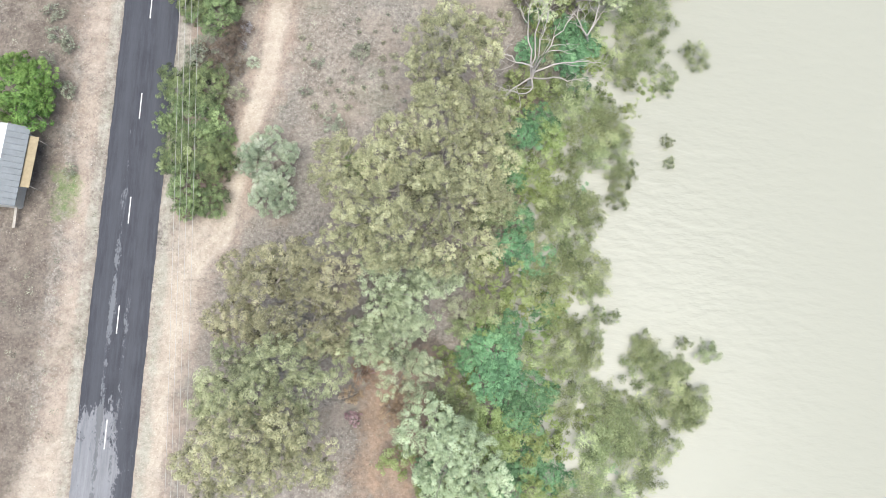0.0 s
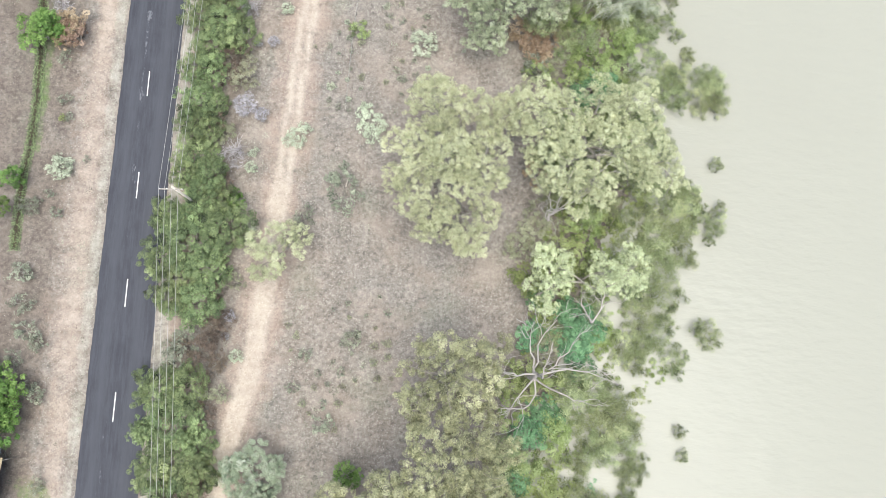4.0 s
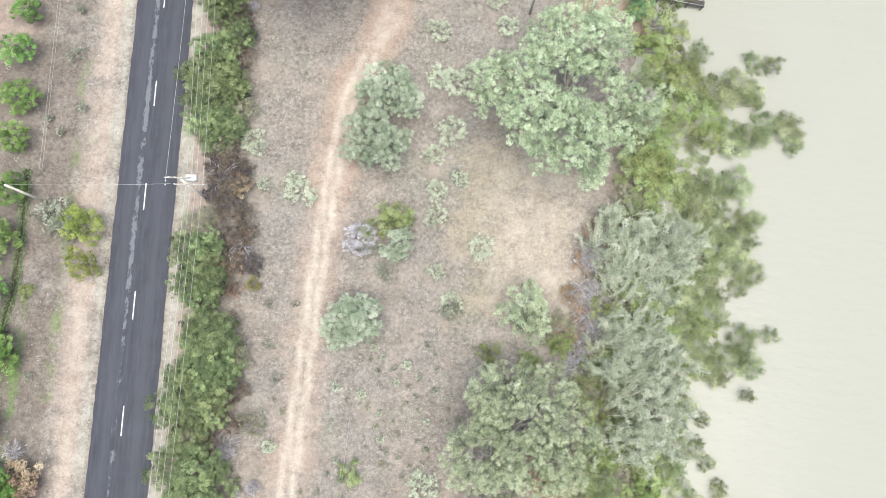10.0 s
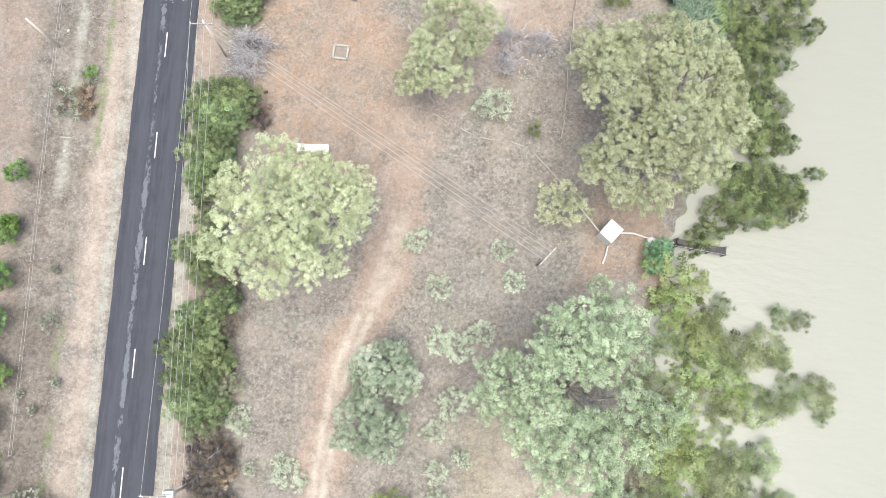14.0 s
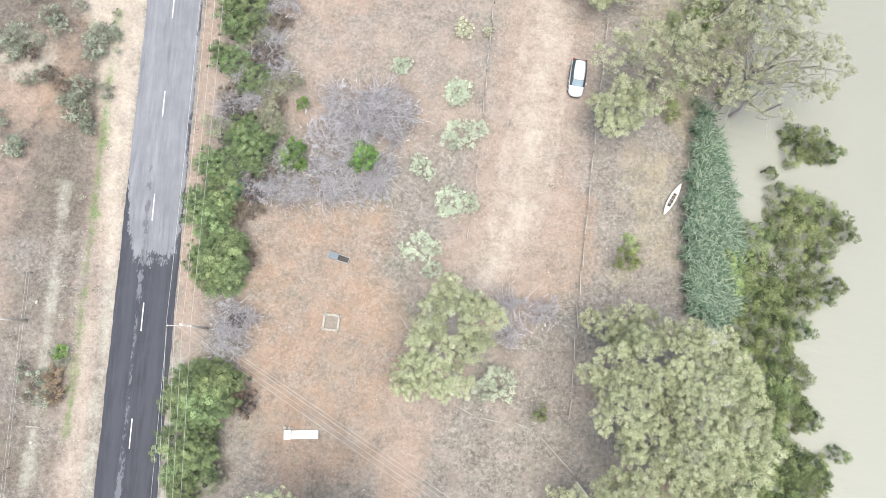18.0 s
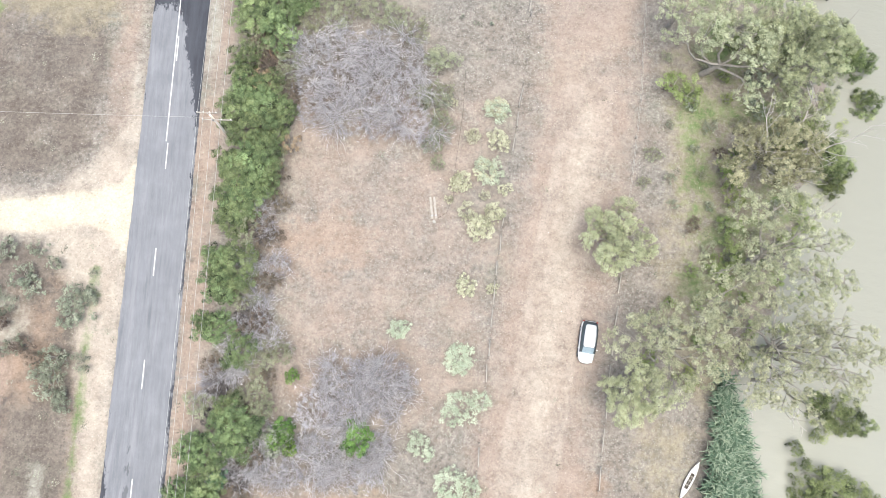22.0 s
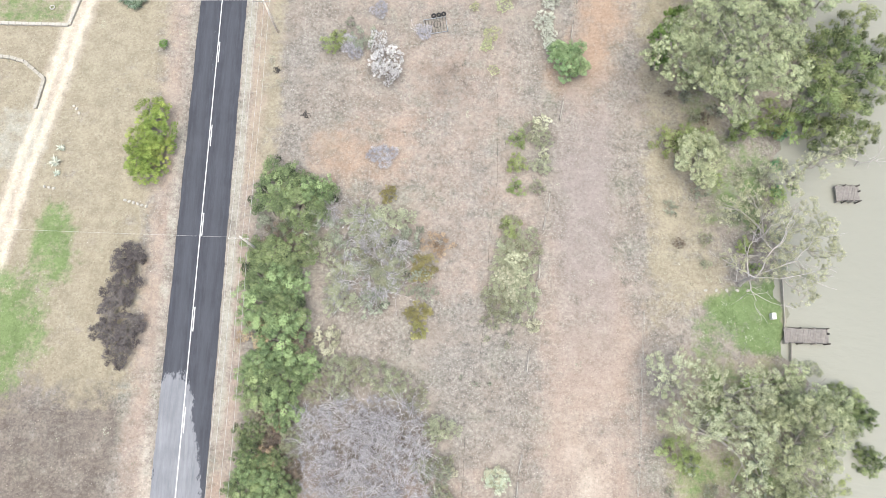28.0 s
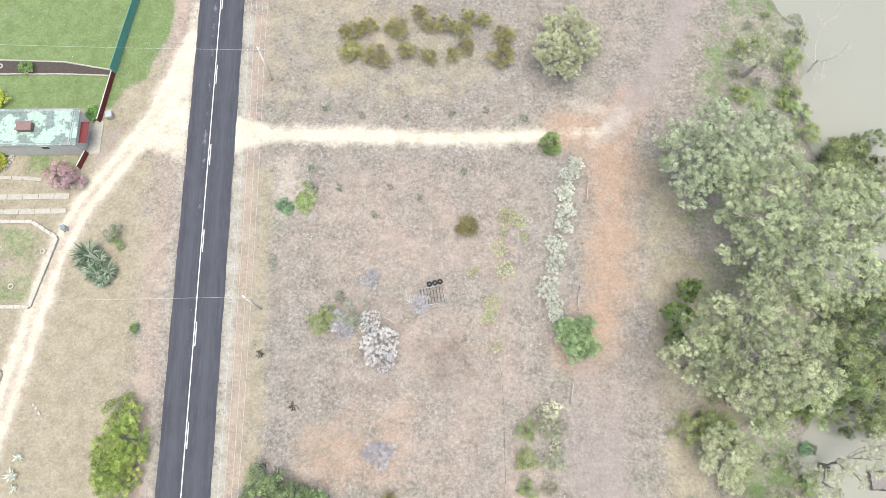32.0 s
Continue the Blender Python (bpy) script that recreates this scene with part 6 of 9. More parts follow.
plants('willowd', 4.6, ((76.6, 150.7, 1.2), (75.4, 151.3, 2.2), (73.5, 151.9, 2.5), (72.3, 153.3, 1.5), (75.6, 176.9, 1.3), (76.3, 178.2, 1.6), (74.5, 179.5, 2.2), (72.8, 179.7, 2.2), (76.7, 179.7, 1.5), (74.9, 181.0, 2.3), (71.8, 182.2, 2.6), (81.1, 187.1, 1.6), (80.2, 188.1, 1.2), (79.5, 191.9, 1.9),))
plants('willowd', 4.6, ((81.1, 192.7, 1.1), (79.5, 193.4, 1.7), (78.3, 194.7, 2.4),))
plants('ygreen', 3.4, ((42.1, 121.2, 1.1), (64.5, 124.2, 2.2), (65.9, 127.3, 2.5), (64.0, 135.8, 1.9), (51.7, 137.7, 1.5), (65.4, 137.8, 2.2), (63.5, 138.4, 1.5), (61.2, 167.0, 1.3), (62.6, 168.9, 1.5), (62.8, 172.1, 1.5), (63.5, 174.7, 1.3), (63.2, 177.0, 1.5), (62.7, 178.9, 1.2), (59.0, 187.2, 1.8),))
plants('ygreen', 3.4, ((57.7, 188.5, 2.1), (63.2, 226.2, 2.3), (58.9, 226.5, 1.8), (61.8, 227.0, 1.9),))
plants('citrus', 7, ((58.3, 237.4, 1.3), (58.9, 240.0, 1.9), (60.5, 243.1, 1.6),))
plants('teal', 1.6, ((73.1, 220.4, 0.9), (73.6, 224.0, 1.0), (74.5, 228.4, 1.1),))
plants('willowd', 8, ((81.6, 226.6, 2.0), (78.3, 227.3, 2.4), (84.4, 227.4, 2.0), (80.1, 230.2, 3.1), (82.8, 230.2, 2.7), (76.7, 230.9, 2.7), (86.2, 233.8, 2.7), (77.9, 234.5, 2.7), (81.4, 234.5, 3.1), (84.6, 236.8, 2.7), (79.9, 239.0, 3.1), (87.8, 239.1, 3.1), (82.9, 239.8, 3.1), (84.8, 242.9, 2.7),))
plants('ygreen', 6, ((67.9, 227.9, 1.7), (75.6, 228.3, 2.4), (72.9, 229.0, 2.4), (70.1, 229.0, 2.1),))
plants('teal', 2.8, ((43.9, -26.8, 2.7), (46.9, -28.4, 2.5), (41.5, -29.0, 2.4),))
plants('willow', 3.6, ((54.0, -24.2, 2.7), (56.3, -27.5, 3.0), (51.6, -27.1, 2.2), (50.0, -30.0, 2.4), (54.0, -31.0, 2.8),))
plants('ygreen', 3.4, ((40.4, -24.0, 2.4), (44.6, -29.5, 2.1), (47.5, -32.0, 2.4),))
# thickets along the flooded bank
plants('willow', 3.6, ((52.0, -24.9, 2.6), (58.5, -24.7, 2.2), (56.1, -23.1, 3.2), (53.2, -22.6, 2.9), (61.5, -21.8, 1.8), (55.6, -20.9, 1.9), (60.3, -20.2, 2.9), (62.1, -20.1, 2.1), (47.9, -19.9, 1.9), (52.6, -19.8, 2.2), (50.2, -19.3, 1.9), (59.8, -17.3, 2.2), (56.8, -16.8, 2.9), (61.6, -16.7, 1.2),))
plants('willow', 3.6, ((47.8, -15.9, 2.2), (50.8, -15.8, 1.9), (57.4, -15.0, 1.9), (49.6, -14.7, 2.6), (64.1, -14.6, 1.3), (56.8, -13.9, 1.4), (61.4, -13.8, 0.9), (51.4, -12.9, 1.6), (48.4, -12.4, 2.2), (53.6, -11.3, 0.9), (52.0, -10.8, 0.9), (50.8, -8.2, 1.6), (45.4, -7.7, 2.6), (50.2, -6.4, 2.9),))
plants('willow', 3.6, ((47.8, -5.8, 2.6), (49.0, -4.0, 2.2), (50.2, -1.5, 1.9), (47.8, -0.3, 1.9), (50.9, 0.4, 2.2), (46.5, 0.9, 1.9), (48.4, 1.5, 2.9), (54.0, 1.8, 1.4), (54.6, 4.3, 1.8), (55.2, 5.6, 1.4), (48.4, 6.0, 1.6), (60.3, 6.4, 0.8), (50.9, 6.7, 2.2), (54.0, 8.1, 2.2),))
plants('willow', 3.6, ((60.0, 9.0, 0.8), (51.5, 9.3, 2.9), (53.4, 10.0, 2.6), (52.8, 12.6, 1.9), (50.2, 13.1, 2.2), (47.7, 13.7, 2.6), (55.4, 16.0, 1.6), (59.8, 16.2, 1.8), (54.7, 18.0, 2.2), (58.0, 19.1, 2.4), (63.2, 19.7, 1.8), (56.1, 21.4, 2.2), (58.7, 23.5, 2.6), (54.8, 24.7, 2.9),))
plants('willow', 3.6, ((58.1, 27.0, 2.9), (55.7, 28.1, 2.6), (61.4, 28.2, 1.6), (57.6, 29.3, 2.6), (64.2, 30.0, 0.8), (61.9, 31.7, 1.6), (64.9, 32.0, 1.4), (60.1, 32.2, 2.6), (57.1, 32.7, 2.2), (65.6, 33.8, 0.9), (62.6, 34.0, 1.9), (61.4, 34.6, 2.2), (60.8, 36.4, 1.6), (65.6, 38.9, 0.9),))
plants('willow', 3.6, ((66.2, 46.2, 1.3), (61.2, 46.7, 1.9), (64.3, 46.8, 1.9), (65.7, 48.1, 1.6), (55.6, 48.4, 1.6), (60.0, 48.5, 2.6), (65.1, 49.3, 1.8), (61.3, 49.8, 1.9), (55.6, 50.3, 1.9), (58.9, 52.3, 1.6), (62.7, 52.4, 1.0), (50.0, 53.3, 1.9), (58.3, 54.8, 1.3), (56.4, 54.8, 1.9),))
plants('willow', 3.6, ((61.5, 54.9, 1.0), (60.3, 56.8, 1.3), (61.0, 59.8, 1.0), (59.1, 60.7, 1.3), (66.3, 62.3, 0.9), (63.1, 64.2, 1.6), (61.9, 65.5, 1.9), (66.5, 65.7, 1.8), (65.2, 66.3, 2.2), (59.3, 68.1, 2.2), (65.9, 68.4, 1.9), (69.3, 68.9, 1.0), (63.4, 71.0, 2.2), (60.8, 72.3, 2.2),))
plants('willow', 3.6, ((62.8, 73.8, 2.2), (66.2, 73.9, 1.3), (66.9, 76.1, 1.9), (61.6, 76.5, 2.2), (64.3, 77.3, 2.6), (63.8, 79.4, 2.2), (67.0, 79.5, 1.9), (66.4, 81.4, 1.9), (68.3, 81.4, 1.4), (63.9, 81.9, 2.2), (61.4, 82.5, 2.2), (62.1, 84.5, 2.6), (60.2, 85.0, 2.2), (64.1, 85.2, 2.6),))
plants('willow', 3.6, ((66.1, 85.9, 2.2), (73.5, 90.8, 1.4), (66.4, 91.2, 2.2), (61.2, 91.7, 2.6), (68.4, 91.9, 1.9), (73.0, 92.8, 1.9), (70.4, 93.3, 2.2), (69.3, 96.7, 1.4), (62.3, 96.7, 2.2), (64.7, 97.2, 2.6), (67.4, 97.3, 2.6), (56.2, 97.6, 1.9), (61.6, 100.6, 1.9), (71.6, 100.6, 1.4),))
plants('willow', 3.6, ((69.4, 101.2, 1.4), (63.0, 102.0, 1.6),))
plants('ygreen', 3.4, ((40.3, -25.2, 2.6), (43.8, -25.1, 2.6), (47.3, -25.0, 2.2), (46.1, -23.4, 2.9), (40.3, -21.8, 2.2), (45.5, -18.3, 2.6), (45.4, -13.1, 2.2), (43.0, -10.2, 2.6), (47.8, -9.5, 2.6), (41.8, -7.9, 2.6), (46.5, 2.1, 2.2), (44.7, 3.3, 2.9), (43.4, 5.1, 1.9), (47.1, 8.5, 2.6),))
plants('ygreen', 3.4, ((46.2, 9.1, 1.9), (45.8, 13.9, 1.9), (52.2, 19.2, 1.9), (46.8, 25.1, 2.2), (43.8, 25.1, 2.6), (49.6, 25.9, 1.9), (51.6, 26.6, 2.9), (46.8, 28.5, 2.6), (49.8, 30.3, 1.9), (52.2, 30.9, 2.2), (51.9, 48.9, 2.2), (44.4, 49.3, 1.6), (49.4, 49.4, 2.2), (50.6, 50.7, 2.9),))
plants('ygreen', 3.4, ((53.8, 52.1, 2.2), (55.1, 53.1, 2.2), (48.8, 55.8, 1.9), (45.7, 67.2, 1.6), (56.7, 69.3, 1.9), (61.4, 69.5, 2.2), (55.5, 71.3, 2.6), (54.2, 73.4, 1.9), (58.3, 85.0, 2.6), (54.5, 86.2, 2.2), (59.7, 87.0, 2.6), (55.9, 87.5, 2.6), (57.8, 87.6, 2.9), (57.2, 90.2, 2.2),))
plants('ygreen', 3.4, ((63.8, 91.8, 2.2), (63.3, 94.4, 2.6), (58.7, 94.9, 2.2), (60.7, 95.0, 2.9), (60.8, 98.5, 2.9), (58.2, 99.7, 2.6), (56.3, 101.7, 2.6), (58.2, 102.2, 2.6), (59.7, 104.0, 2.2), (57.1, 105.3, 2.6),))
plants('teal', 2.8, ((43.2, -21.8, 2.6), (44.9, -20.0, 2.6), (40.2, -18.4, 2.6), (41.9, -17.8, 2.2), (40.7, -15.6, 2.9), (41.9, -13.2, 2.2), (46.0, -11.3, 2.9), (45.4, -5.9, 2.6), (42.3, -4.2, 2.6), (42.9, -1.1, 2.2), (43.3, 8.9, 2.2), (45.2, 10.6, 2.2), (48.3, 17.7, 2.2), (49.0, 19.7, 2.6),))
plants('teal', 2.8, ((47.7, 21.7, 1.9), (50.6, 47.0, 2.6), (52.5, 47.7, 1.9), (55.2, 106.6, 1.6), (56.2, 107.9, 1.6),))
plants('mixed', 2.4, ((44.1, -3.5, 1.9), (45.1, 17.2, 1.9), (42.6, 28.4, 1.8), (44.4, 30.2, 2.6), (46.3, 50.0, 1.6), (46.9, 56.3, 2.6), (45.0, 68.8, 2.2), (43.1, 70.1, 1.9), (53.2, 84.2, 1.6),))
plants('brown', 2.2, ((44.4, 37.1, 1.6), (45.0, 51.2, 1.9), (43.8, 53.0, 2.2), (45.9, 53.1, 1.6), (42.5, 54.3, 1.8),))
# low growth filling the bank
plants('willow', 2.4, ((32.9, -36.4, 1.8), (47.3, -35.9, 1.9), (50.4, -36.6, 2.1), (54.1, -35.7, 1.6), (56.8, -35.8, 2.0), (33.6, -33.7, 1.5), (37.8, -34.4, 1.6), (39.5, -34.2, 1.5), (43.6, -34.0, 1.5), (45.6, -34.6, 1.8), (54.6, -33.6, 1.9), (36.1, -32.4, 1.9), (38.0, -32.2, 1.5), (45.2, -32.4, 1.7),))
plants('willow', 2.4, ((57.1, -31.8, 1.6), (35.9, -30.1, 1.5), (37.9, -30.5, 1.5), (36.8, -26.7, 1.8), (34.9, -24.4, 1.4), (38.3, -22.2, 1.6), (48.9, -22.3, 1.7), (34.9, -20.4, 1.8), (37.1, -20.8, 1.9), (44.1, -15.7, 2.1), (36.9, -13.2, 1.5), (39.8, -11.2, 1.8), (37.8, -5.0, 1.4), (39.0, -1.2, 1.6),))
plants('willow', 2.4, ((45.0, -2.0, 2.1), (47.9, -2.3, 1.4), (39.7, 0.5, 1.7), (41.2, -0.0, 2.0), (40.3, 3.3, 1.5), (48.9, 4.5, 1.4), (41.2, 6.2, 2.1), (48.3, 11.3, 1.5), (46.0, 19.3, 1.7), (50.9, 21.2, 1.5), (59.2, 21.2, 1.9), (50.0, 22.7, 1.4), (50.4, 32.4, 1.7), (54.5, 32.1, 1.7),))
plants('willow', 2.4, ((46.9, 34.9, 1.6), (51.7, 33.7, 2.0), (49.3, 36.0, 1.5), (52.0, 36.0, 1.6), (54.6, 36.5, 1.6), (56.7, 36.3, 2.0), (58.9, 36.3, 1.5), (45.4, 38.3, 1.9), (49.6, 38.4, 2.0), (53.6, 38.8, 1.5), (55.4, 38.1, 1.4), (48.1, 40.3, 1.7), (52.4, 40.0, 1.8), (55.7, 39.7, 1.7),))
plants('willow', 2.4, ((57.6, 40.5, 1.9), (59.6, 40.4, 1.7), (50.1, 42.4, 1.6), (59.1, 42.4, 1.9), (46.7, 43.5, 1.7), (53.8, 44.1, 1.7), (57.7, 44.1, 1.7), (52.9, 45.4, 1.4), (47.7, 51.6, 1.5), (48.2, 53.9, 1.7), (54.3, 55.3, 1.6), (49.7, 57.4, 1.8), (54.5, 57.0, 1.8), (56.3, 57.2, 2.1),))
plants('willow', 2.4, ((52.4, 58.9, 1.5), (58.4, 58.4, 1.5), (53.2, 60.7, 1.8), (57.6, 60.9, 1.4), (48.5, 62.9, 1.8), (51.6, 62.5, 1.5), (53.2, 62.6, 1.4), (54.5, 63.4, 1.7), (57.9, 63.0, 1.5), (51.3, 64.1, 1.5), (50.9, 66.6, 2.0), (55.2, 66.3, 1.8), (53.3, 69.1, 1.7), (58.5, 72.0, 1.6),))
plants('willow', 2.4, ((56.7, 74.4, 2.0), (59.2, 74.7, 2.1), (53.4, 75.6, 2.0), (57.0, 76.7, 1.5), (52.2, 77.9, 1.7), (57.7, 77.9, 2.0), (56.4, 79.8, 1.5), (54.9, 82.4, 1.8), (53.5, 88.1, 1.5), (62.5, 88.9, 1.6), (54.1, 91.1, 2.0), (54.9, 93.8, 2.0), (57.0, 92.6, 1.9),))
plants('ygreen', 2.2, ((37.6, -36.5, 1.8), (41.4, -35.4, 1.9), (52.3, -33.6, 1.6), (34.2, -30.5, 1.8), (39.4, -30.3, 1.9), (37.3, -24.7, 1.8), (35.2, -22.9, 2.0), (50.5, -22.6, 1.8), (37.3, -19.0, 2.1), (35.2, -16.5, 1.6), (39.7, -12.9, 1.5), (39.4, -8.8, 1.5), (39.5, -6.2, 2.0), (41.7, 11.0, 1.9),))
plants('ygreen', 2.2, ((41.8, 13.3, 1.8), (43.9, 13.4, 1.5), (55.9, 12.8, 1.5), (43.2, 15.6, 2.0), (52.1, 14.7, 2.0), (57.8, 14.7, 1.7), (50.8, 17.8, 1.6), (52.7, 17.2, 1.6), (45.2, 21.2, 1.7), (51.5, 23.3, 1.7), (53.4, 22.3, 2.0), (60.3, 29.8, 1.9), (47.3, 33.1, 1.5), (48.4, 32.0, 2.1),))
plants('ygreen', 2.2, ((49.0, 34.2, 1.9), (55.4, 34.6, 1.7), (58.0, 34.7, 1.6), (47.1, 37.5, 1.5), (51.5, 38.0, 2.1), (57.4, 38.3, 1.5), (46.8, 41.4, 1.6), (52.5, 42.4, 1.9), (53.9, 41.5, 1.9), (49.0, 43.7, 1.7), (51.9, 44.3, 1.5), (55.9, 44.3, 2.0), (46.4, 45.1, 1.9), (47.1, 47.2, 1.8),))
plants('ygreen', 2.2, ((54.3, 47.6, 1.8), (50.5, 55.4, 1.6), (52.6, 56.8, 2.1), (55.7, 59.1, 2.1), (48.8, 60.5, 1.8), (51.2, 60.3, 1.7), (56.5, 63.4, 1.5), (49.7, 65.1, 1.8), (56.8, 65.4, 1.5), (59.3, 64.1, 2.1), (57.0, 67.0, 1.8), (51.4, 70.1, 1.8), (50.8, 72.1, 1.9), (51.5, 74.9, 2.1),))
plants('ygreen', 2.2, ((53.8, 78.7, 1.6), (60.1, 80.3, 2.0), (61.8, 79.5, 1.9), (52.8, 81.2, 2.1), (57.3, 81.7, 2.0),))
plants('teal', 2.0, ((43.3, -36.3, 2.1), (49.3, -33.7, 1.7), (42.0, -32.3, 1.8), (33.8, -28.3, 1.9), (37.0, -28.3, 1.4), (53.5, -27.7, 1.6), (37.4, -16.8, 1.6), (38.4, -14.5, 1.4), (42.0, 3.9, 2.0), (50.4, 3.3, 2.0), (49.9, 15.4, 2.0), (44.1, 18.8, 2.0), (44.7, 23.0, 1.6),))
plants('mixed', 1.8, ((34.8, -36.1, 1.5), (36.1, -34.2, 1.5), (39.7, -32.7, 1.8), (35.2, -26.2, 1.8), (36.8, -11.3, 2.1), (37.5, -7.7, 1.7), (41.0, -2.3, 1.6), (45.4, 5.9, 1.7), (45.0, 32.9, 1.8), (50.2, 40.2, 1.9), (51.9, 54.6, 2.0), (52.6, 65.0, 1.9), (52.6, 71.7, 1.5),))
# the roadside hedge
plants('hedge', 3.6, ((6.6, -1.1, 1.3), (8.7, -0.3, 1.9), (6.8, 0.7, 2.1), (9.5, 3.9, 1.7), (5.0, 4.1, 1.7), (7.5, 5.3, 2.7), (9.6, 7.0, 1.5), (3.8, 8.3, 1.1), (6.4, 9.2, 2.7), (5.0, 12.3, 2.1), (7.6, 12.4, 2.3), (8.0, 21.3, 2.1), (5.3, 22.0, 1.7), (6.2, 24.1, 1.9),))
plants('hedge', 3.6, ((8.9, 25.0, 2.3), (4.1, 26.1, 1.9), (7.1, 27.9, 2.9), (10.5, 29.8, 2.3), (5.2, 30.0, 1.7), (4.0, 31.1, 1.5), (6.9, 31.1, 1.7), (9.0, 32.3, 1.7), (7.8, 33.7, 1.7), (5.5, 35.5, 1.5), (8.0, 36.0, 1.9), (6.7, 37.8, 2.1), (7.6, 40.9, 1.5), (6.0, 41.6, 1.9),))
plants('hedge', 3.6, ((8.1, 44.0, 1.5), (6.2, 44.3, 1.9), (7.4, 47.5, 1.7), (5.8, 48.3, 1.7), (7.1, 50.7, 1.9), (10.4, 52.4, 1.9), (8.4, 53.6, 2.3), (6.1, 54.3, 1.9), (7.4, 56.8, 1.9), (8.9, 59.4, 1.9), (6.0, 60.4, 1.9), (5.5, 60.5, 1.5), (9.2, 61.2, 1.9), (6.5, 62.6, 1.7),))
plants('hedge', 3.6, ((8.1, 62.7, 1.9), (6.9, 63.1, 1.7), (8.6, 63.4, 1.5), (10.4, 63.8, 1.5), (9.5, 64.5, 2.1), (8.8, 65.6, 1.9), (7.8, 66.5, 2.3), (9.4, 67.5, 1.7), (7.5, 67.9, 1.7), (7.6, 71.3, 1.5), (6.0, 72.8, 1.7), (8.6, 73.3, 1.5), (6.9, 75.2, 2.1), (5.7, 76.7, 1.5),))
plants('hedge', 3.6, ((7.9, 76.8, 1.5), (7.3, 89.7, 1.9), (9.1, 90.7, 1.7), (6.0, 91.0, 1.7), (6.2, 93.9, 1.9), (5.9, 94.3, 1.4), (7.6, 94.9, 2.3), (8.8, 95.1, 1.8), (6.9, 95.4, 2.0), (5.2, 96.5, 1.7), (7.9, 97.4, 1.6), (5.8, 99.7, 1.3), (7.7, 99.7, 1.6), (9.5, 101.4, 1.5),))
plants('hedge', 3.6, ((6.9, 104.1, 1.6), (8.0, 105.4, 1.8), (5.2, 106.5, 1.4), (7.1, 107.0, 1.8), (7.1, 109.8, 1.4), (6.2, 113.2, 1.4), (5.7, 114.8, 1.8), (7.2, 116.2, 2.0), (5.4, 117.8, 1.8), (7.8, 118.3, 1.4), (6.4, 120.9, 2.0), (6.7, 121.0, 1.6), (8.0, 121.4, 2.2), (5.4, 122.4, 1.8),))
plants('hedge', 3.6, ((7.2, 123.5, 2.4), (9.0, 123.6, 2.0), (6.5, 124.0, 2.0), (8.5, 124.6, 1.6), (8.8, 134.9, 2.0), (6.9, 135.2, 1.8), (6.3, 137.1, 1.4), (7.9, 137.2, 2.4), (9.3, 138.0, 1.6), (6.8, 140.2, 1.8), (5.9, 141.8, 1.6), (7.5, 142.2, 1.6), (5.4, 143.2, 1.2), (7.7, 144.2, 1.8),))
plants('hedge', 3.6, ((7.5, 146.6, 1.6), (6.2, 147.4, 1.4), (10.9, 148.3, 1.6), (10.4, 149.6, 2.0), (9.5, 151.2, 1.4), (10.3, 157.1, 1.6), (7.6, 159.6, 1.6), (6.4, 160.0, 1.0), (8.1, 163.9, 1.8), (8.8, 165.7, 2.4), (7.5, 166.6, 1.6), (8.4, 171.1, 1.6), (9.1, 173.0, 2.0), (9.4, 173.4, 1.9),))
plants('hedge', 3.6, ((11.3, 175.4, 1.7), (9.2, 175.8, 2.7), (7.9, 177.4, 1.7), (10.3, 177.9, 1.9), (11.4, 179.1, 1.7), (9.2, 181.6, 2.1), (11.2, 182.0, 2.1), (12.7, 183.8, 1.7), (8.1, 184.1, 2.1), (10.6, 184.1, 2.1), (8.8, 185.8, 1.7), (11.7, 192.8, 2.1), (9.4, 195.5, 2.5), (12.3, 196.4, 2.3),))
plants('hedge', 3.4, ((8.6, 190.0, 1.5), (8.4, 187.4, 1.4), (11.2, 186.6, 1.3),))
plants('dscrub', 2.6, ((10.8, 189.6, 1.6), (10.0, 192.2, 1.3), (12.6, 184.6, 1.3),))
plants('hedge', 3.6, ((8.8, 197.7, 2.1), (13.9, 197.8, 1.9),))
plants('dscrub', 2.4, ((9.3, 10.1, 1.5), (9.2, 16.8, 1.9), (9.8, 18.9, 1.3), (9.8, 23.0, 1.3), (9.6, 34.9, 1.5), (8.6, 42.1, 1.5), (9.3, 47.6, 1.5), (9.5, 49.6, 1.2), (11.5, 58.6, 1.5), (10.3, 60.5, 1.5), (9.4, 61.5, 1.5), (11.6, 62.0, 1.5), (10.7, 69.1, 1.1), (8.0, 70.5, 1.1),))
plants('dscrub', 2.4, ((9.7, 98.6, 1.4), (7.9, 102.1, 1.4), (9.7, 103.8, 1.4), (11.0, 121.7, 1.8), (10.7, 122.8, 1.4), (9.3, 141.5, 1.2), (10.5, 159.2, 1.6), (11.6, 171.0, 1.5), (12.8, 176.3, 1.5), (11.1, 188.9, 1.7),))
plants('scrub', 2.6, ((6.2, 15.9, 1.5), (6.8, 17.1, 1.9), (13.7, 148.0, 1.5), (8.3, 171.8, 1.5),))
plants('mixed', 2.6, ((11.1, 12.1, 1.3), (11.7, 23.9, 1.1), (12.2, 28.7, 1.2), (7.0, 34.5, 1.2), (9.1, 40.6, 1.5), (11.2, 47.3, 2.1), (13.5, 58.5, 1.5), (11.9, 64.8, 1.4), (12.1, 65.7, 1.1), (5.8, 79.5, 1.7), (7.6, 80.3, 1.5), (8.4, 87.7, 1.3), (9.8, 92.0, 1.7), (11.1, 92.9, 1.2),))
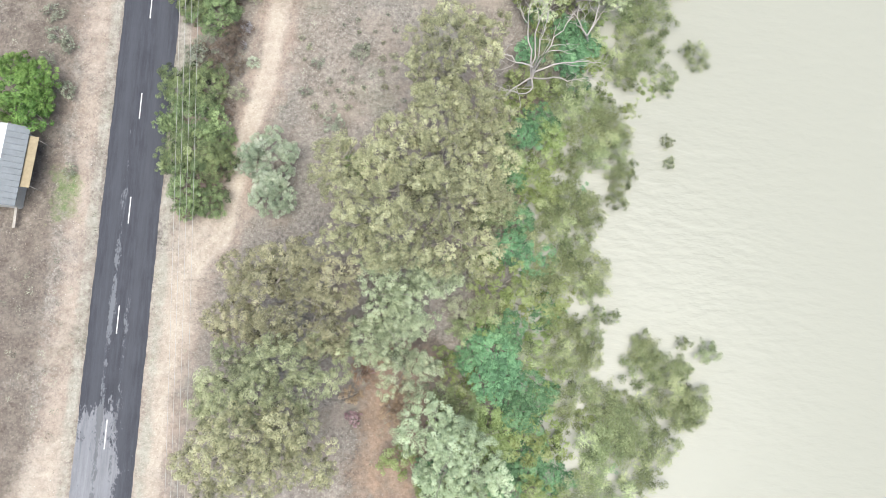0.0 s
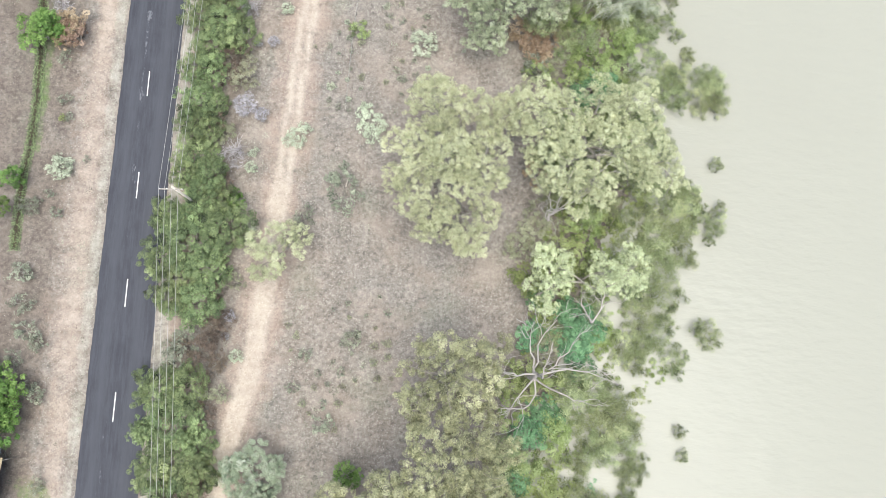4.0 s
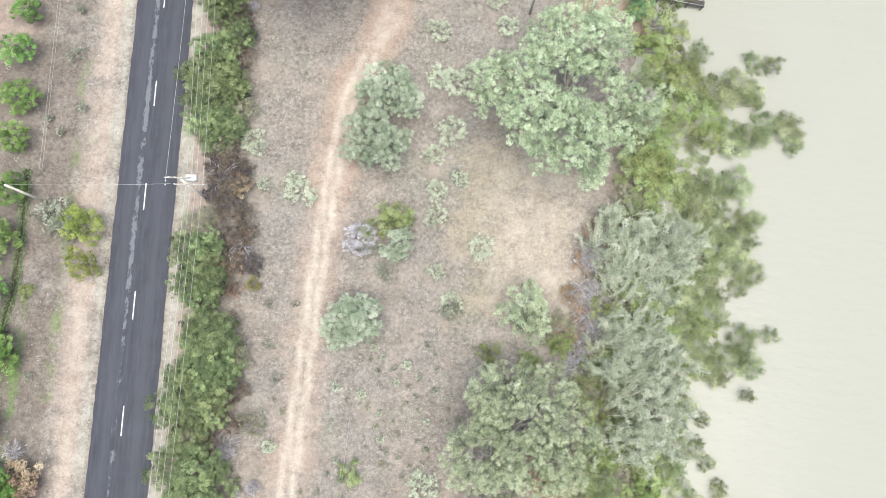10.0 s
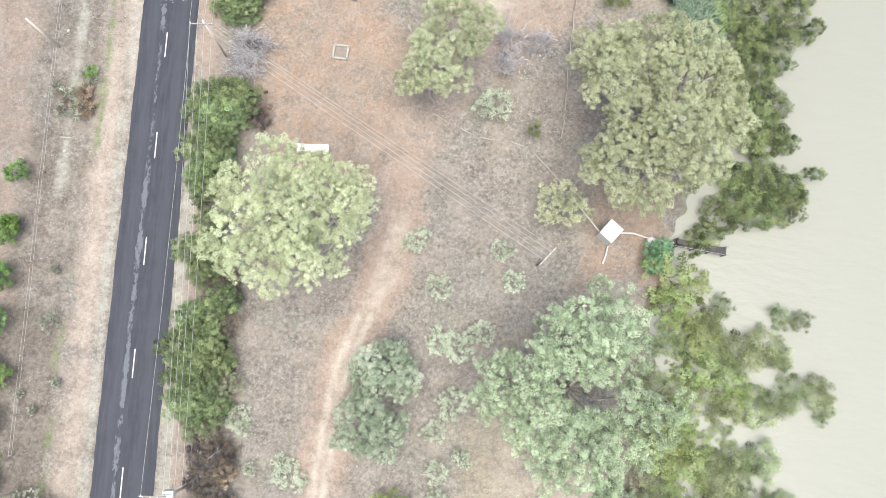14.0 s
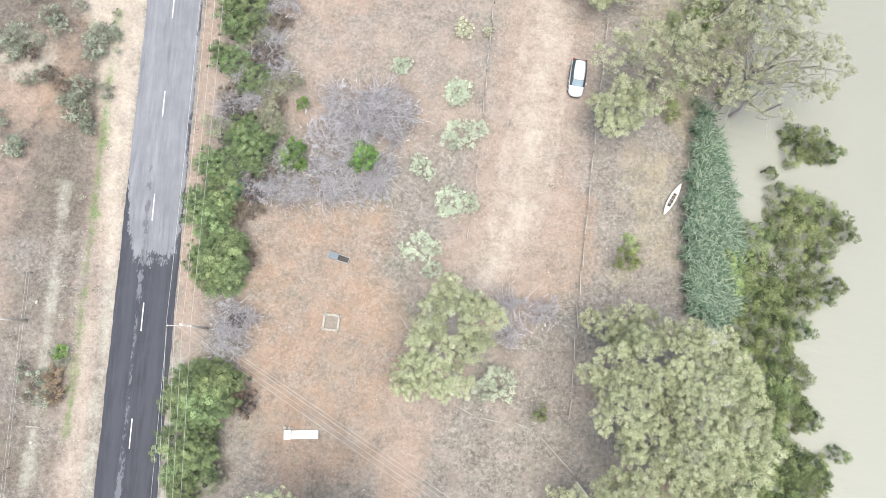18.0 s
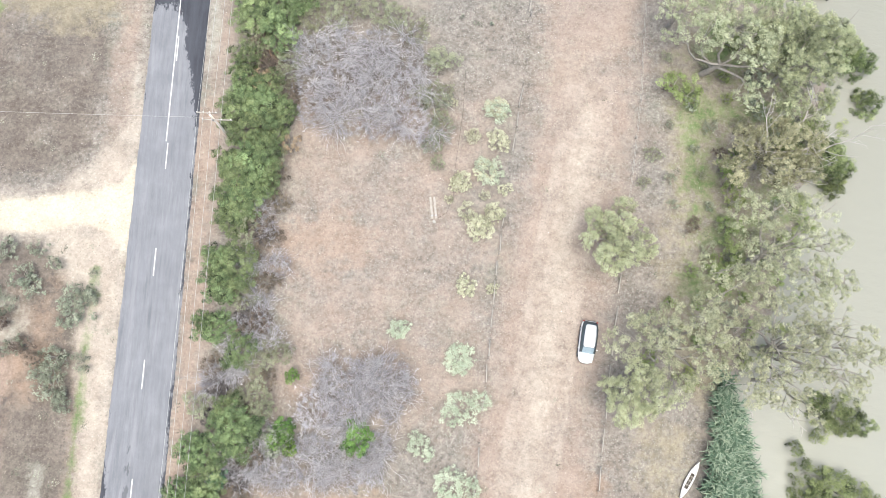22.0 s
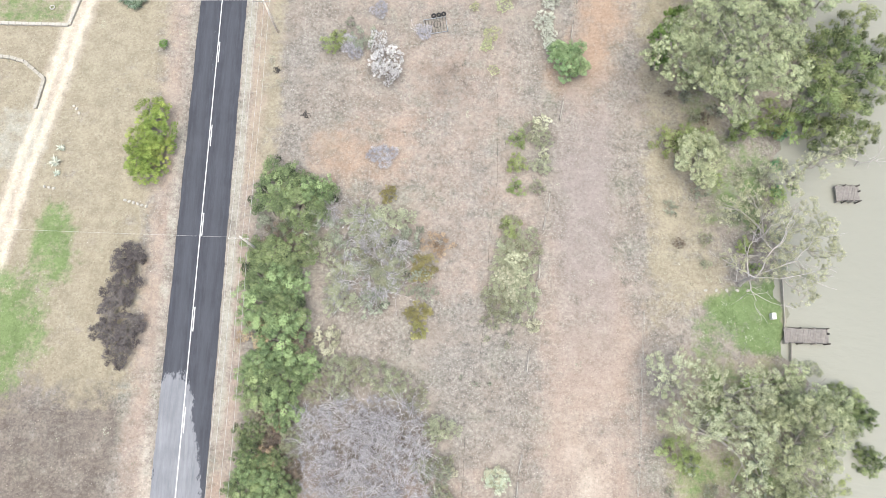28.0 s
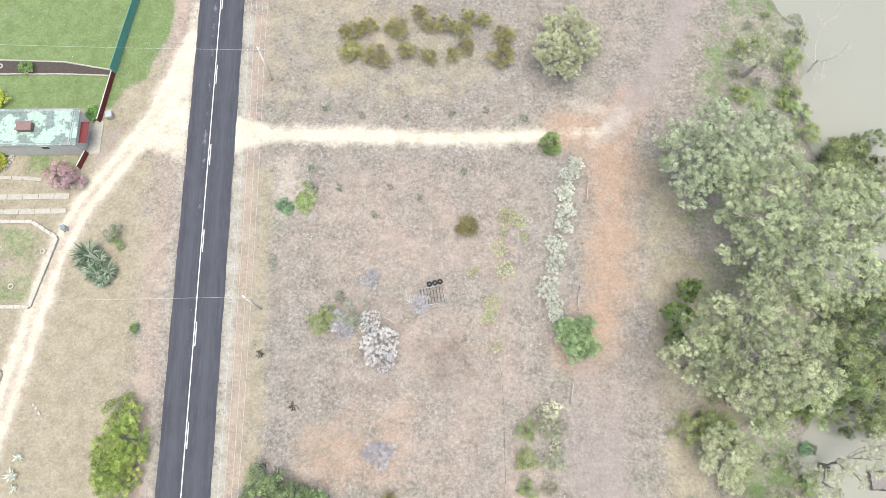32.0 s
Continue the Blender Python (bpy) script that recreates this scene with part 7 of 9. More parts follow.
plants('mixed', 2.6, ((8.5, 114.5, 1.6), (8.9, 148.3, 1.8), (6.3, 151.5, 1.6), (9.9, 151.6, 1.6), (13.0, 151.7, 1.4), (12.2, 152.9, 2.0), (12.3, 156.3, 2.0), (14.3, 157.2, 1.5), (10.3, 162.7, 1.5), (9.6, 170.6, 2.0), (12.6, 179.1, 1.6), (12.1, 187.2, 1.7), (8.2, 188.4, 1.7), (13.2, 189.8, 1.7),))
plants('mixed', 2.6, ((9.7, 191.0, 2.1), (8.7, 193.2, 1.9),))
plants('sage', 1.3, ((12.3, 16.1, 0.8), (12.7, 30.0, 1.0), (12.4, 36.9, 0.8), (12.6, 38.6, 0.6), (15.2, 56.3, 0.8), (12.9, 84.2, 0.8),))
plants('ash', 1.4, ((11.0, 18.1, 0.5), (11.4, 20.2, 0.8), (13.2, 43.0, 1.0), (11.4, 44.1, 1.6), (12.2, 51.7, 0.6), (13.9, 52.0, 0.8), (10.4, 105.4, 0.7),))
plants('dead', 1.8, ((10.4, 37.9, 1.5), (10.9, 56.1, 1.4), (10.7, 76.9, 1.7), (8.9, 84.0, 1.9), (8.8, 127.2, 1.2), (9.9, 128.6, 2.0), (8.9, 129.7, 1.5), (11.0, 130.8, 1.2), (9.5, 131.2, 1.8), (11.2, 144.7, 1.8), (12.8, 146.0, 1.6), (7.7, 154.0, 2.0), (10.0, 155.4, 1.6), (8.6, 157.9, 1.2),))
plants('dead', 1.8, ((10.9, 160.1, 2.2), (11.2, 166.7, 1.5), (11.8, 170.4, 1.5),))
plants('citrus', 2.4, ((11.0, 33.1, 1.1), (16.0, 147.5, 0.9), (15.2, 149.1, 1.4), (15.7, 154.7, 0.8),))
plants('purple', 1.9, ((12.2, 75.3, 1.5), (10.5, 77.6, 2.1), (9.8, 82.0, 1.9), (7.8, 82.8, 1.3), (9.2, 84.8, 2.3), (7.9, 86.0, 1.5), (10.3, 101.8, 1.0), (11.7, 121.5, 1.0), (9.9, 130.4, 1.2), (10.8, 144.3, 1.2), (7.6, 150.3, 1.0), (8.1, 153.6, 1.4), (10.8, 161.0, 1.5), (11.7, 169.4, 1.0),))
plants('dscrub', 2.6, ((7.2, 89.2, 1.5), (8.9, 88.4, 1.6), (7.8, 86.6, 1.7), (9.8, 86.2, 1.6), (8.4, 84.4, 1.7), (10.4, 83.6, 1.6), (9.2, 82.2, 1.8), (11.2, 80.6, 1.5), (9.9, 79.2, 1.8), (11.8, 78.4, 1.3), (10.6, 76.6, 1.6), (9.4, 74.8, 1.3), (10.2, 72.4, 1.2), (9.4, 56.6, 1.3), (9.7, 54.4, 1.2), (10.8, 50.6, 1.1),))
plants('dscrub', 2.2, ((6.5, 17.3, 1.3), (9.6, 17.7, 1.3), (7.9, 15.5, 1.3), (10.6, 15.6, 1.3), (9.3, 13.6, 1.3), (10.9, 19.7, 1.3),))
plants('dscrub', 2.2, ((11.2, 137.0, 1.2), (10.8, 142.6, 1.4), (12.0, 146.4, 1.5), (11.4, 150.4, 1.6), (13.2, 154.4, 1.4), (11.8, 160.6, 1.5), (12.4, 164.6, 1.5), (11.0, 167.6, 1.5), (12.8, 169.4, 1.3), (13.4, 173.4, 1.3), (13.6, 186.2, 1.4), (12.6, 192.4, 1.5), (8.6, 172.6, 1.3), (7.6, 155.4, 1.3),))
plants('dead', 1.7, ((12.2, 145, 1.6), (15.9, 144.8, 1.6), (19.6, 144.9, 1.6), (23.3, 145.6, 1.6), (17.6, 147.7, 1.6), (21.3, 148.5, 1.6), (25.1, 148, 1.6), (22.4, 151.8, 1.6), (26.3, 151.3, 1.6), (19.9, 152.8, 1.6), (27.5, 154, 1.6), (23.6, 155.2, 1.6),))
plants('dead', 2.0, ((9.6, 145.6, 1.8), (12.8, 149.0, 1.8), (9.4, 154.8, 1.9), (12.6, 158.8, 2.0), (11.4, 162.6, 1.8), (10.2, 166.8, 1.8), (13.4, 166.4, 1.6), (11.6, 172.8, 1.6),))
plants('brown', 2.2, ((10.5, 72.5, 1.1), (10.3, 75.3, 1.5), (11.4, 78.1, 1.1), (10.8, 83.7, 1.4), (12.8, 177.3, 0.8), (13.8, 180.2, 1.4), (10.0, 187.5, 1.7), (11.4, 190.6, 0.8),))
plants('gold', 1.4, ((12.7, 73.0, 0.8),))
plants('teal', 2.8, ((8.8, 144.2, 1.1),))

# ---- built things ----
TIMBER = plain("weathered pole timber", (0.837, 0.769, 0.675), (0.567, 0.499, 0.432), 0.85, scale=3)
WHITE_METAL = plain("white painted steel", (0.66, 0.66, 0.64), (0.5, 0.49, 0.47), 0.45, scale=2)
PALE_WOOD = plain("bleached fence timber", (0.45, 0.42, 0.38), (0.28, 0.255, 0.225), 0.85, scale=3)
CERAMIC = plain("white porcelain", (0.8, 0.8, 0.79), (0.7, 0.7, 0.69), 0.3, scale=8)
WIRE = plain("aluminium wire", (0.5, 0.5, 0.48), (0.38, 0.38, 0.36), 0.6, 0.1, 8)
GREY_METAL = plain("grey galvanised steel", (0.42, 0.45, 0.47), (0.3, 0.32, 0.34), 0.5, 0.4, 3)
DARK_METAL = plain("dark rusty steel", (0.12, 0.11, 0.1), (0.05, 0.045, 0.045), 0.7, 0.3, 5)
RUBBER = plain("black rubber", (0.035, 0.035, 0.037), (0.02, 0.02, 0.02), 0.75, scale=8)
WHITEWASH = plain("whitened concrete", (0.78, 0.77, 0.74), (0.62, 0.61, 0.58), 0.85, scale=3)
CONCRETE = plain("pale concrete", (0.42, 0.395, 0.345), (0.27, 0.25, 0.215), 0.9, scale=3)
STONE = plain("whitewashed stone", (0.5, 0.475, 0.425), (0.3, 0.28, 0.25), 0.9, scale=5)
DECK = plain("grey-brown deck timber", (0.27, 0.25, 0.235), (0.16, 0.145, 0.135), 0.85, scale=3)


def flaking_roof():
    m, nt, s = nodes_of("flaking pale green roof paint", 0.6)
    pos = place(nt)
    flake = noise_node(nt, 0.55, 6, 0.62, pos)
    old = ramp(nt, noise_node(nt, 3, 5, 0.6, pos), ((0.35, (0.13, 0.17, 0.16)), (0.65, (0.2, 0.25, 0.23))))
    new_ = ramp(nt, noise_node(nt, 2, 5, 0.6, pos), ((0.35, (0.28, 0.38, 0.32)), (0.65, (0.36, 0.47, 0.4))))
    nt.links.new(mix(nt, ramp(nt, flake, ((0.47, (0, 0, 0)), (0.5, (1, 1, 1)))), old, new_), s.inputs["Base Color"])
    return m


GREEN_ROOF = flaking_roof()
RED_SHEET = plain("dull red sheet metal", (0.17, 0.035, 0.037), (0.12, 0.026, 0.028), 0.6, scale=2)
TEAL_SHEET = plain("teal green sheet metal", (0.12, 0.31, 0.27), (0.08, 0.22, 0.19), 0.5, scale=2)
WALL_PAINT = plain("off-white wall paint", (0.5, 0.5, 0.47), (0.38, 0.37, 0.35), 0.8, scale=2)
BROWN_SHEET = plain("red-brown painted metal", (0.24, 0.16, 0.15), (0.16, 0.105, 0.1), 0.7, scale=4)
GREY_ROOF = plain("grey iron roofing", (0.2, 0.22, 0.24), (0.14, 0.155, 0.17), 0.5, 0.2, 1.2)
WHITE_ROOF = plain("white iron roofing", (0.6, 0.61, 0.62), (0.48, 0.49, 0.5), 0.5, 0.1, 1.2)
PLY = plain("tan boards", (0.36, 0.3, 0.2), (0.25, 0.2, 0.13), 0.8, scale=2)
SOIL = plain("dark garden soil", (0.09, 0.075, 0.065), (0.045, 0.038, 0.033), 0.95, scale=4)
CAR_PAINT = plain("silver-white car paint", (0.78, 0.79, 0.8), (0.72, 0.73, 0.74), 0.25, 0.1, 1)
GLASS = plain("tinted car glass", (0.07, 0.09, 0.1), (0.05, 0.06, 0.07), 0.06, 0.0, 1)
# Pale blue base colour stands for the sky mirrored in the windscreen.
SCREEN_SKY = plain("windscreen glass with painted sky reflection", (0.3, 0.38, 0.42), (0.2, 0.26, 0.3), 0.08, 0.0, 1.5)
BLACK_TRIM = plain("black plastic trim", (0.03, 0.03, 0.032), (0.02, 0.02, 0.02), 0.5, scale=5)
LAMP_RED = plain("red lamp lens", (0.4, 0.03, 0.03), (0.3, 0.02, 0.02), 0.2, scale=5)
LAMP_CLEAR = plain("clear lamp lens", (0.75, 0.78, 0.8), (0.6, 0.62, 0.64), 0.12, scale=5)
HULL = plain("white canoe hull", (0.8, 0.8, 0.77), (0.68, 0.67, 0.63), 0.4, scale=3)
COCKPIT_SHADE = plain("dark canoe interior with painted shade", (0.09, 0.075, 0.06), (0.04, 0.035, 0.03), 0.8, scale=5)
YUCCA = foliage("blue-green spiky leaves", (0.06, 0.09, 0.06), (0.15, 0.2, 0.13), (0.32, 0.37, 0.28))
AGAVE = foliage("pale agave leaves", (0.3, 0.34, 0.28), (0.5, 0.53, 0.44), (0.72, 0.72, 0.62))


def rod(a, b, r0, r1=None, sides=8):
    """A straight round bar with closed ends, as a mesh."""
    r1 = r0 if r1 is None else r1
    a, b = np.array(a, float), np.array(b, float)
    d = (b - a) / np.linalg.norm(b - a)
    path = [(*a, r0 * 0.02), (*(a + d * 1e-3), r0), (*(b - d * 1e-3), r1), (*b, r1 * 0.02)]
    v, f = tubes([path], sides)
    return mesh_of("rod", v, f)


def rope(points, r, sag=0.0, n=14, sides=4):
    """A wire or hose through points."""
    p = np.array(points, float)
    if len(p) == 2:
        t = np.linspace(0, 1, n)[:, None]
        p = p[0] + (p[1] - p[0]) * t - np.array([0, 0, 4 * sag]) * t * (1 - t)
    v, f = tubes([np.concatenate([p, np.full((len(p), 1), r)], 1)], sides)
    return mesh_of("rope", v, f)


def level(x, y):
    return float(ground_z(np.array([float(x)]), np.array([float(y)]))[0])


def power_pole(x, y, arms, high=7.9, transformer=False, label="weathered timber power pole with a crossarm beside the road"):
    ob = thing("power_pole", label, "power pole", (x, y, -0.05), group="power poles")
    part("pole", rod((0, 0, 0), (0, 0, high), 0.16, 0.11, 10), TIMBER, ob)
    for dy, z, x0, x1 in arms:
        arm = part("crossarm", box(x1 - x0, 0.11, 0.13, ((x0 + x1) / 2, dy, z), 0.01), PALE_WOOD, ob)
        for k in range(4):
            px_ = x0 + 0.1 + (x1 - x0 - 0.2) * k / 3
            part("insulator", rod((px_, dy, z + 0.06), (px_, dy, z + 0.26), 0.055, 0.035), CERAMIC, arm)
        part("brace", rod((x0 * 0.4, dy, z), (0, dy * 0.5, z - 0.7), 0.025), GREY_METAL, ob)
    if transformer:
        tank = part("transformer", box(1.0, 0.62, 0.85, (0.55, 0.5, 6.7), 0.06), WHITE_METAL, ob, "white steel transformer box")
        for k in range(3):
            part("bushing", rod((0.25 + 0.3 * k, 0.5, 7.1), (0.25 + 0.3 * k, 0.5, 7.4), 0.05, 0.03), CERAMIC, tank)
        for k in range(3):
            fuse = part("fuse_holder", rod((-1.75, -0.35 + 0.35 * k, 7.35), (-1.95, -0.3 + 0.4 * k, 6.95), 0.05), CERAMIC, ob)
        part("fuse_arm", box(2.4, 0.1, 0.12, (-0.7, 0.35, 7.4), 0.01), WHITE_METAL, ob)
    return ob


ARM = ((-0.12, 7.4, -1.45, 0.95),)
TWO = ((0.35, 7.5, -1.5, 0.6), (-0.3, 7.3, -0.95, 2.1))
POLES = ((12.3, -52.0), (6.9, 32.4), (6.8, 82.4), (6.9, 129.4), (7.25, 180.5), (7.5, 212.0), (7.9, 242.4), (7.8, 274.5), (8.0, 312.0))
for k, (x, y) in enumerate(POLES):
    power_pole(x, y, (TWO if k in (2, 4) else ARM), transformer=k == 2)
small = "slim timber service pole in dry scrub"
power_pole(-10.4, 81.5, (), 7.4, label=small)
power_pole(-12.0, 129.8, (), 6.2, label=small)
STRUNG = {0: (10.9, 11.4, 12.0, 12.7), 1: (5.5, 6.1, 6.75, 7.4), 2: (7.2, 7.65, 8.15, 8.8), 3: (5.5, 6.3, 7.0, 7.8), 4: (5.9, 6.5, 7.4, 8.3)}
for k, ((xa, ya), (xb, yb)) in enumerate(zip(POLES[:-1], POLES[1:])):
    side = (-1.25, -0.6, 0.2, 0.85)
    ends = zip(STRUNG.get(k, [xa + q for q in side]), STRUNG.get(k + 1, [xb + q for q in side]))
    for p, q in ([*ends, (5.15, 5.6)] if k == 2 else ends):
        wire = new("power_line", rope(((p, ya, 7.62), (q, yb, 7.62)), 0.018, 0.35))
        wire.data.materials.append(WIRE)
        tagged(wire, "thin aluminium power line strung between timber poles", "power line", "power lines")
for a, b in (((-10.3, 81.6, 7.2), (5.6, 82.1, 7.45)), ((7.8, 274.4, 7.4), (-45, 277.2, 6.6)), ((7.7, 242.4, 7.4), (-45, 242.9, 6.6)), ((7.5, 212, 7.4), (-45, 213.8, 6.4)),
             ((7.2, 180.4, 7.3), (-45, 180.8, 6.4)), ((6.2, 129.4, 7.45), (42.2, 105.8, 6.25)), ((6.8, 129.5, 7.45), (42.6, 106.2, 6.25)),
             ((7.4, 129.6, 7.45), (43.0, 106.6, 6.25)), ((7.8, 129.6, 7.45), (43.3, 107.0, 6.25))):
    wire = new("service_line", rope((a, b), 0.012, 0.4, 20))
    wire.data.materials.append(WIRE)
    tagged(wire, "thin service wire running off the main power line", "power line", "service lines")
stub = thing("end_pole", "bleached timber end pole with a slanting crossarm on dry grass", "power pole", (42.7, 106.1, 0), 47)
part("pole", rod((0, 0, -0.1), (0, 0, 6.3), 0.14, 0.1, 10), PALE_WOOD, stub)
bar = part("crossarm", box(2.5, 0.14, 0.16, (0, 0, 6.15), 0.015), PALE_WOOD, stub)
for k in range(4):
    part("insulator", rod((-1.0 + 0.66 * k, 0, 6.2), (-1.0 + 0.66 * k, 0, 6.4), 0.05), CERAMIC, bar)


def fence(line, gap, post, rails, label, name="fence", tall=1.0, seed=3, keep=0.6):
    """Posts along a line, with rails lying between some of them or wires between all."""
    rng = np.random.default_rng(seed)
    ob = thing(name, label, "fence", (line[0][0], line[0][1], 0))
    p = np.array(line, float)
    run = np.concatenate([[0], np.cumsum(np.hypot(*np.diff(p, axis=0).T))])
    at = np.arange(0, run[-1], gap)
    xs, ys = np.interp(at, run, p[:, 0]) - p[0, 0], np.interp(at, run, p[:, 1]) - p[0, 1]
    for k, (x, y) in enumerate(zip(xs, ys)):
        z = level(x + p[0, 0], y + p[0, 1])
        h = tall * rng.uniform(0.8, 1.05)
        part("post", rod((x, y, z - 0.1), (x + rng.normal(0, 0.05), y + rng.normal(0, 0.05), z + h), post, post * 0.9, 6), PALE_WOOD, ob)
        if k + 1 < len(xs):
            x2, y2 = xs[k + 1], ys[k + 1]
            if rails == "rail":
                if rng.uniform() < keep:
                    s, e = rng.uniform(0.0, 0.2), rng.uniform(0.7, 1.0)
                    a = (x + (x2 - x) * s + rng.normal(0, 0.08), y + (y2 - y) * s, z + rng.uniform(0.3, 0.8))
                    b = (x + (x2 - x) * e + rng.normal(0, 0.08), y + (y2 - y) * e, z + rng.uniform(0.2, 0.8))
                    part("rail", rod(a, b, 0.075, 0.065, 6), PALE_WOOD, ob)
            else:
                for hh in (0.45, 0.9):
                    part("wire", rope(((x, y, z + hh * tall), (x2, y2, z + hh * tall)), 0.012, 0.03, 4, 3), WIRE, ob)
    return ob


fence(((34.6, 139.6), (35.6, 148.8), (37.0, 164.2), (37.9, 173.4), (39.5, 184.6), (40.3, 190), (41.3, 201), (43.2, 215), (44.3, 220.7)), 2.9, 0.06, "rail",
      "broken low fence of bleached white rails on dry grass", keep=0.75)
fence(((45.8, 230), (48.0, 243.8), (50.5, 259.7)), 2.9, 0.06, "rail", "broken low fence of bleached rails beside saltbush", seed=5, keep=0.5)
fence(((45.4, 120), (46.9, 134.3), (48.1, 145), (49.5, 156), (51.2, 169)), 3.4, 0.05, "rail", "old post fence with loose grey rails beside a dirt lane", seed=8, tall=0.8, keep=0.9)
fence(((51.2, 169), (53.6, 186), (55.2, 205)), 4.5, 0.05, "wire", "thin wire fence with timber posts on dry grass", seed=9, tall=1.1)
fence(((-11.2, 85), (-11.3, 91.5), (-11.4, 100.7), (-11.8, 117), (-12.1, 136)), 5.0, 0.05, "wire", "sagging wire fence between road verge and orchard", seed=11, tall=1.1)
fence(((22.6, 44), (23.0, 52), (23.6, 60)), 4.0, 0.05, "wire", "short run of old fence posts in dry grass", seed=12, tall=1.0)
hose = new("irrigation_hose", rope(((37.6, 234, 0.03), (37.7, 229.8, 0.03), (37.5, 224, 0.03), (37.5, 221.6, 0.03), (36.9, 218, 0.03), (36.4, 214.4, 0.03), (36.2, 208, 0.03), (35.2, 199, 0.03)), 0.013, sides=5))
hose.data.materials.append(RUBBER)
tagged(hose, "black plastic irrigation hose lying on bare ground", "hose")
hose = new("irrigation_hose", rope(((33.4, 190, 0.03), (33.2, 185, 0.03), (32.8, 181.5, 0.03), (32.4, 178, 0.03), (32.3, 175, 0.03), (31.6, 173, 0.03), (30.6, 172.3, 0.03)), 0.013, sides=5))
hose.data.materials.append(RUBBER)
tagged(hose, "black irrigation hose curling beside timber sleepers", "hose")

# the pump shed and its pipes
shed = thing("pump_shed", "small white sheet-metal pump shed on bare earth", "shed", (50.4, 109.7, level(50.4, 109.7)), 49)
for sx, sy, px_, py_ in ((1.8, 0.05, 0, 0.75), (1.8, 0.05, 0, -0.75), (0.05, 1.45, 0.87, 0), (0.05, 1.45, -0.87, 0)):
    part("wall", box(sx, sy, 2.2, (px_, py_, 1.0)), WHITE_METAL, shed)
roof = part("roof", box(2.05, 1.75, 0.05, (0, 0, 2.2), 0.01, Matrix.Rotation(0.06, 4, "X")), WHITE_METAL, shed)
for k in range(9):
    part("roof_rib", box(0.03, 1.72, 0.03, (-0.96 + 0.24 * k, 0, 2.235), 0, Matrix.Rotation(0.06, 4, "X")), WHITE_METAL, roof)
for pts, lab in ((((46.2, 114.3, 0.3), (49.6, 109.9, 0.45)), "pale irrigation pipe running to the pump shed"),
                 (((51.6, 109.9, 0.4), (53.4, 109.9, 0.3), (54.8, 109.5, 0.2), (58, 109, 0.0)), "white pipe from the pump shed to the river"),
                 (((50.5, 108.4, 0.3), (50.2, 107.2, 0.25), (49.9, 106.4, 0.2)), "short white pipe beside the pump shed")):
    pipe = new("water_pipe", rope(pts, 0.09, sides=8))
    pipe.data.materials.append(WHITE_METAL)
    tagged(pipe, lab, "pipe", "water pipes")
tank = thing("water_tank", "small white plastic tank on the river bank", "tank", (55.2, 109.1, level(55.2, 109.1)))
part("body", rod((0, 0, 0), (0, 0, 0.9), 0.36, 0.36, 16), WHITE_METAL, tank)
part("lid", rod((0, 0, 0.9), (0, 0, 1.0), 0.2, 0.16, 12), WHITE_METAL, tank)
pump = thing("pump_jetty", "narrow dark steel pump platform over the water", "jetty", (60.9, 108.6, 0), -9)
for k in range(24):
    part("plank", box(0.22, 0.85, 0.05, (-2.9 + 0.25 * k, 0, 0.05)), DARK_METAL, pump)
for k in range(4):
    for s in (-0.45, 0.45):
        part("post", rod((-2.7 + 1.8 * k, s, -2.2), (-2.7 + 1.8 * k, s, 0.55), 0.07), DARK_METAL, pump)
for s in (-0.45, 0.45):
    part("rail", rod((-2.9, s, 0.5), (3.0, s, 0.5), 0.035), GREY_METAL, pump)
part("motor", box(0.9, 0.6, 0.5, (-2.3, 0.1, 0.35), 0.08), DARK_METAL, pump)
for a, b in (((30.9, 123.2), (32.4, 122.3)), ((34, 121.6), (35.3, 120.9)), ((36.2, 120.6), (38.3, 120.2)), ((39.7, 120.2), (41.5, 119.5)), ((42.0, 119.3), (45.8, 115.2)),
             ((23.3, 241.0), (24.7, 240.2)), ((-10.6, 119.1), (-9.2, 119.0))):
    log = new("fallen_rail", rod((*a, level(*a) + 0.07), (*b, level(*b) + 0.07), 0.09, 0.06, 7))
    log.data.materials.append(PALE_WOOD)
    tagged(log, "bleached fallen timber rail on dry grass", "log", "fallen rails")

# loose things on the bare lot
trough = thing("concrete_slab", "long white concrete slab with a square end block", "slab", (17.5, 118.65, level(17.5, 118.6)), 1)
part("slab", box(2.75, 0.85, 0.35, (0.35, 0, 0.15), 0.03), WHITEWASH, trough)
part("end_block", box(0.75, 0.95, 0.5, (-1.42, 0, 0.2), 0.04), WHITEWASH, trough)
part("cap", rod((-1.75, 0.72, 0), (-1.75, 0.72, 0.25), 0.22, 0.2, 12), CONCRETE, trough)
pit = thing("fire_pit", "square fire pit of whitewashed blocks on bare red earth", "fire pit", (20.0, 130.3, level(20, 130.3)), -6)
for k in range(5):
    for dx, dy, turn in ((-0.72 + 0.36 * k, 0.8, 0), (-0.72 + 0.36 * k, -0.8, 0), (0.8, -0.72 + 0.36 * k, 90), (-0.8, -0.72 + 0.36 * k, 90)):
        part("block", box(0.33, 0.24, 0.26, (dx, dy, 0.1), 0.025, Matrix.Rotation(radians(turn + (k * 37) % 9 - 4), 4, "Z")), STONE, pit)
part("ash", box(1.3, 1.3, 0.05, (0, 0, 0.0)), plain("grey ash and sand", (0.3, 0.26, 0.22), (0.17, 0.15, 0.13), 0.95, scale=5), pit)
trough = thing("metal_trough", "grey-blue metal trough lying on bare earth", "trough", (20.5, 137.35, level(20.5, 137.3)), -17)
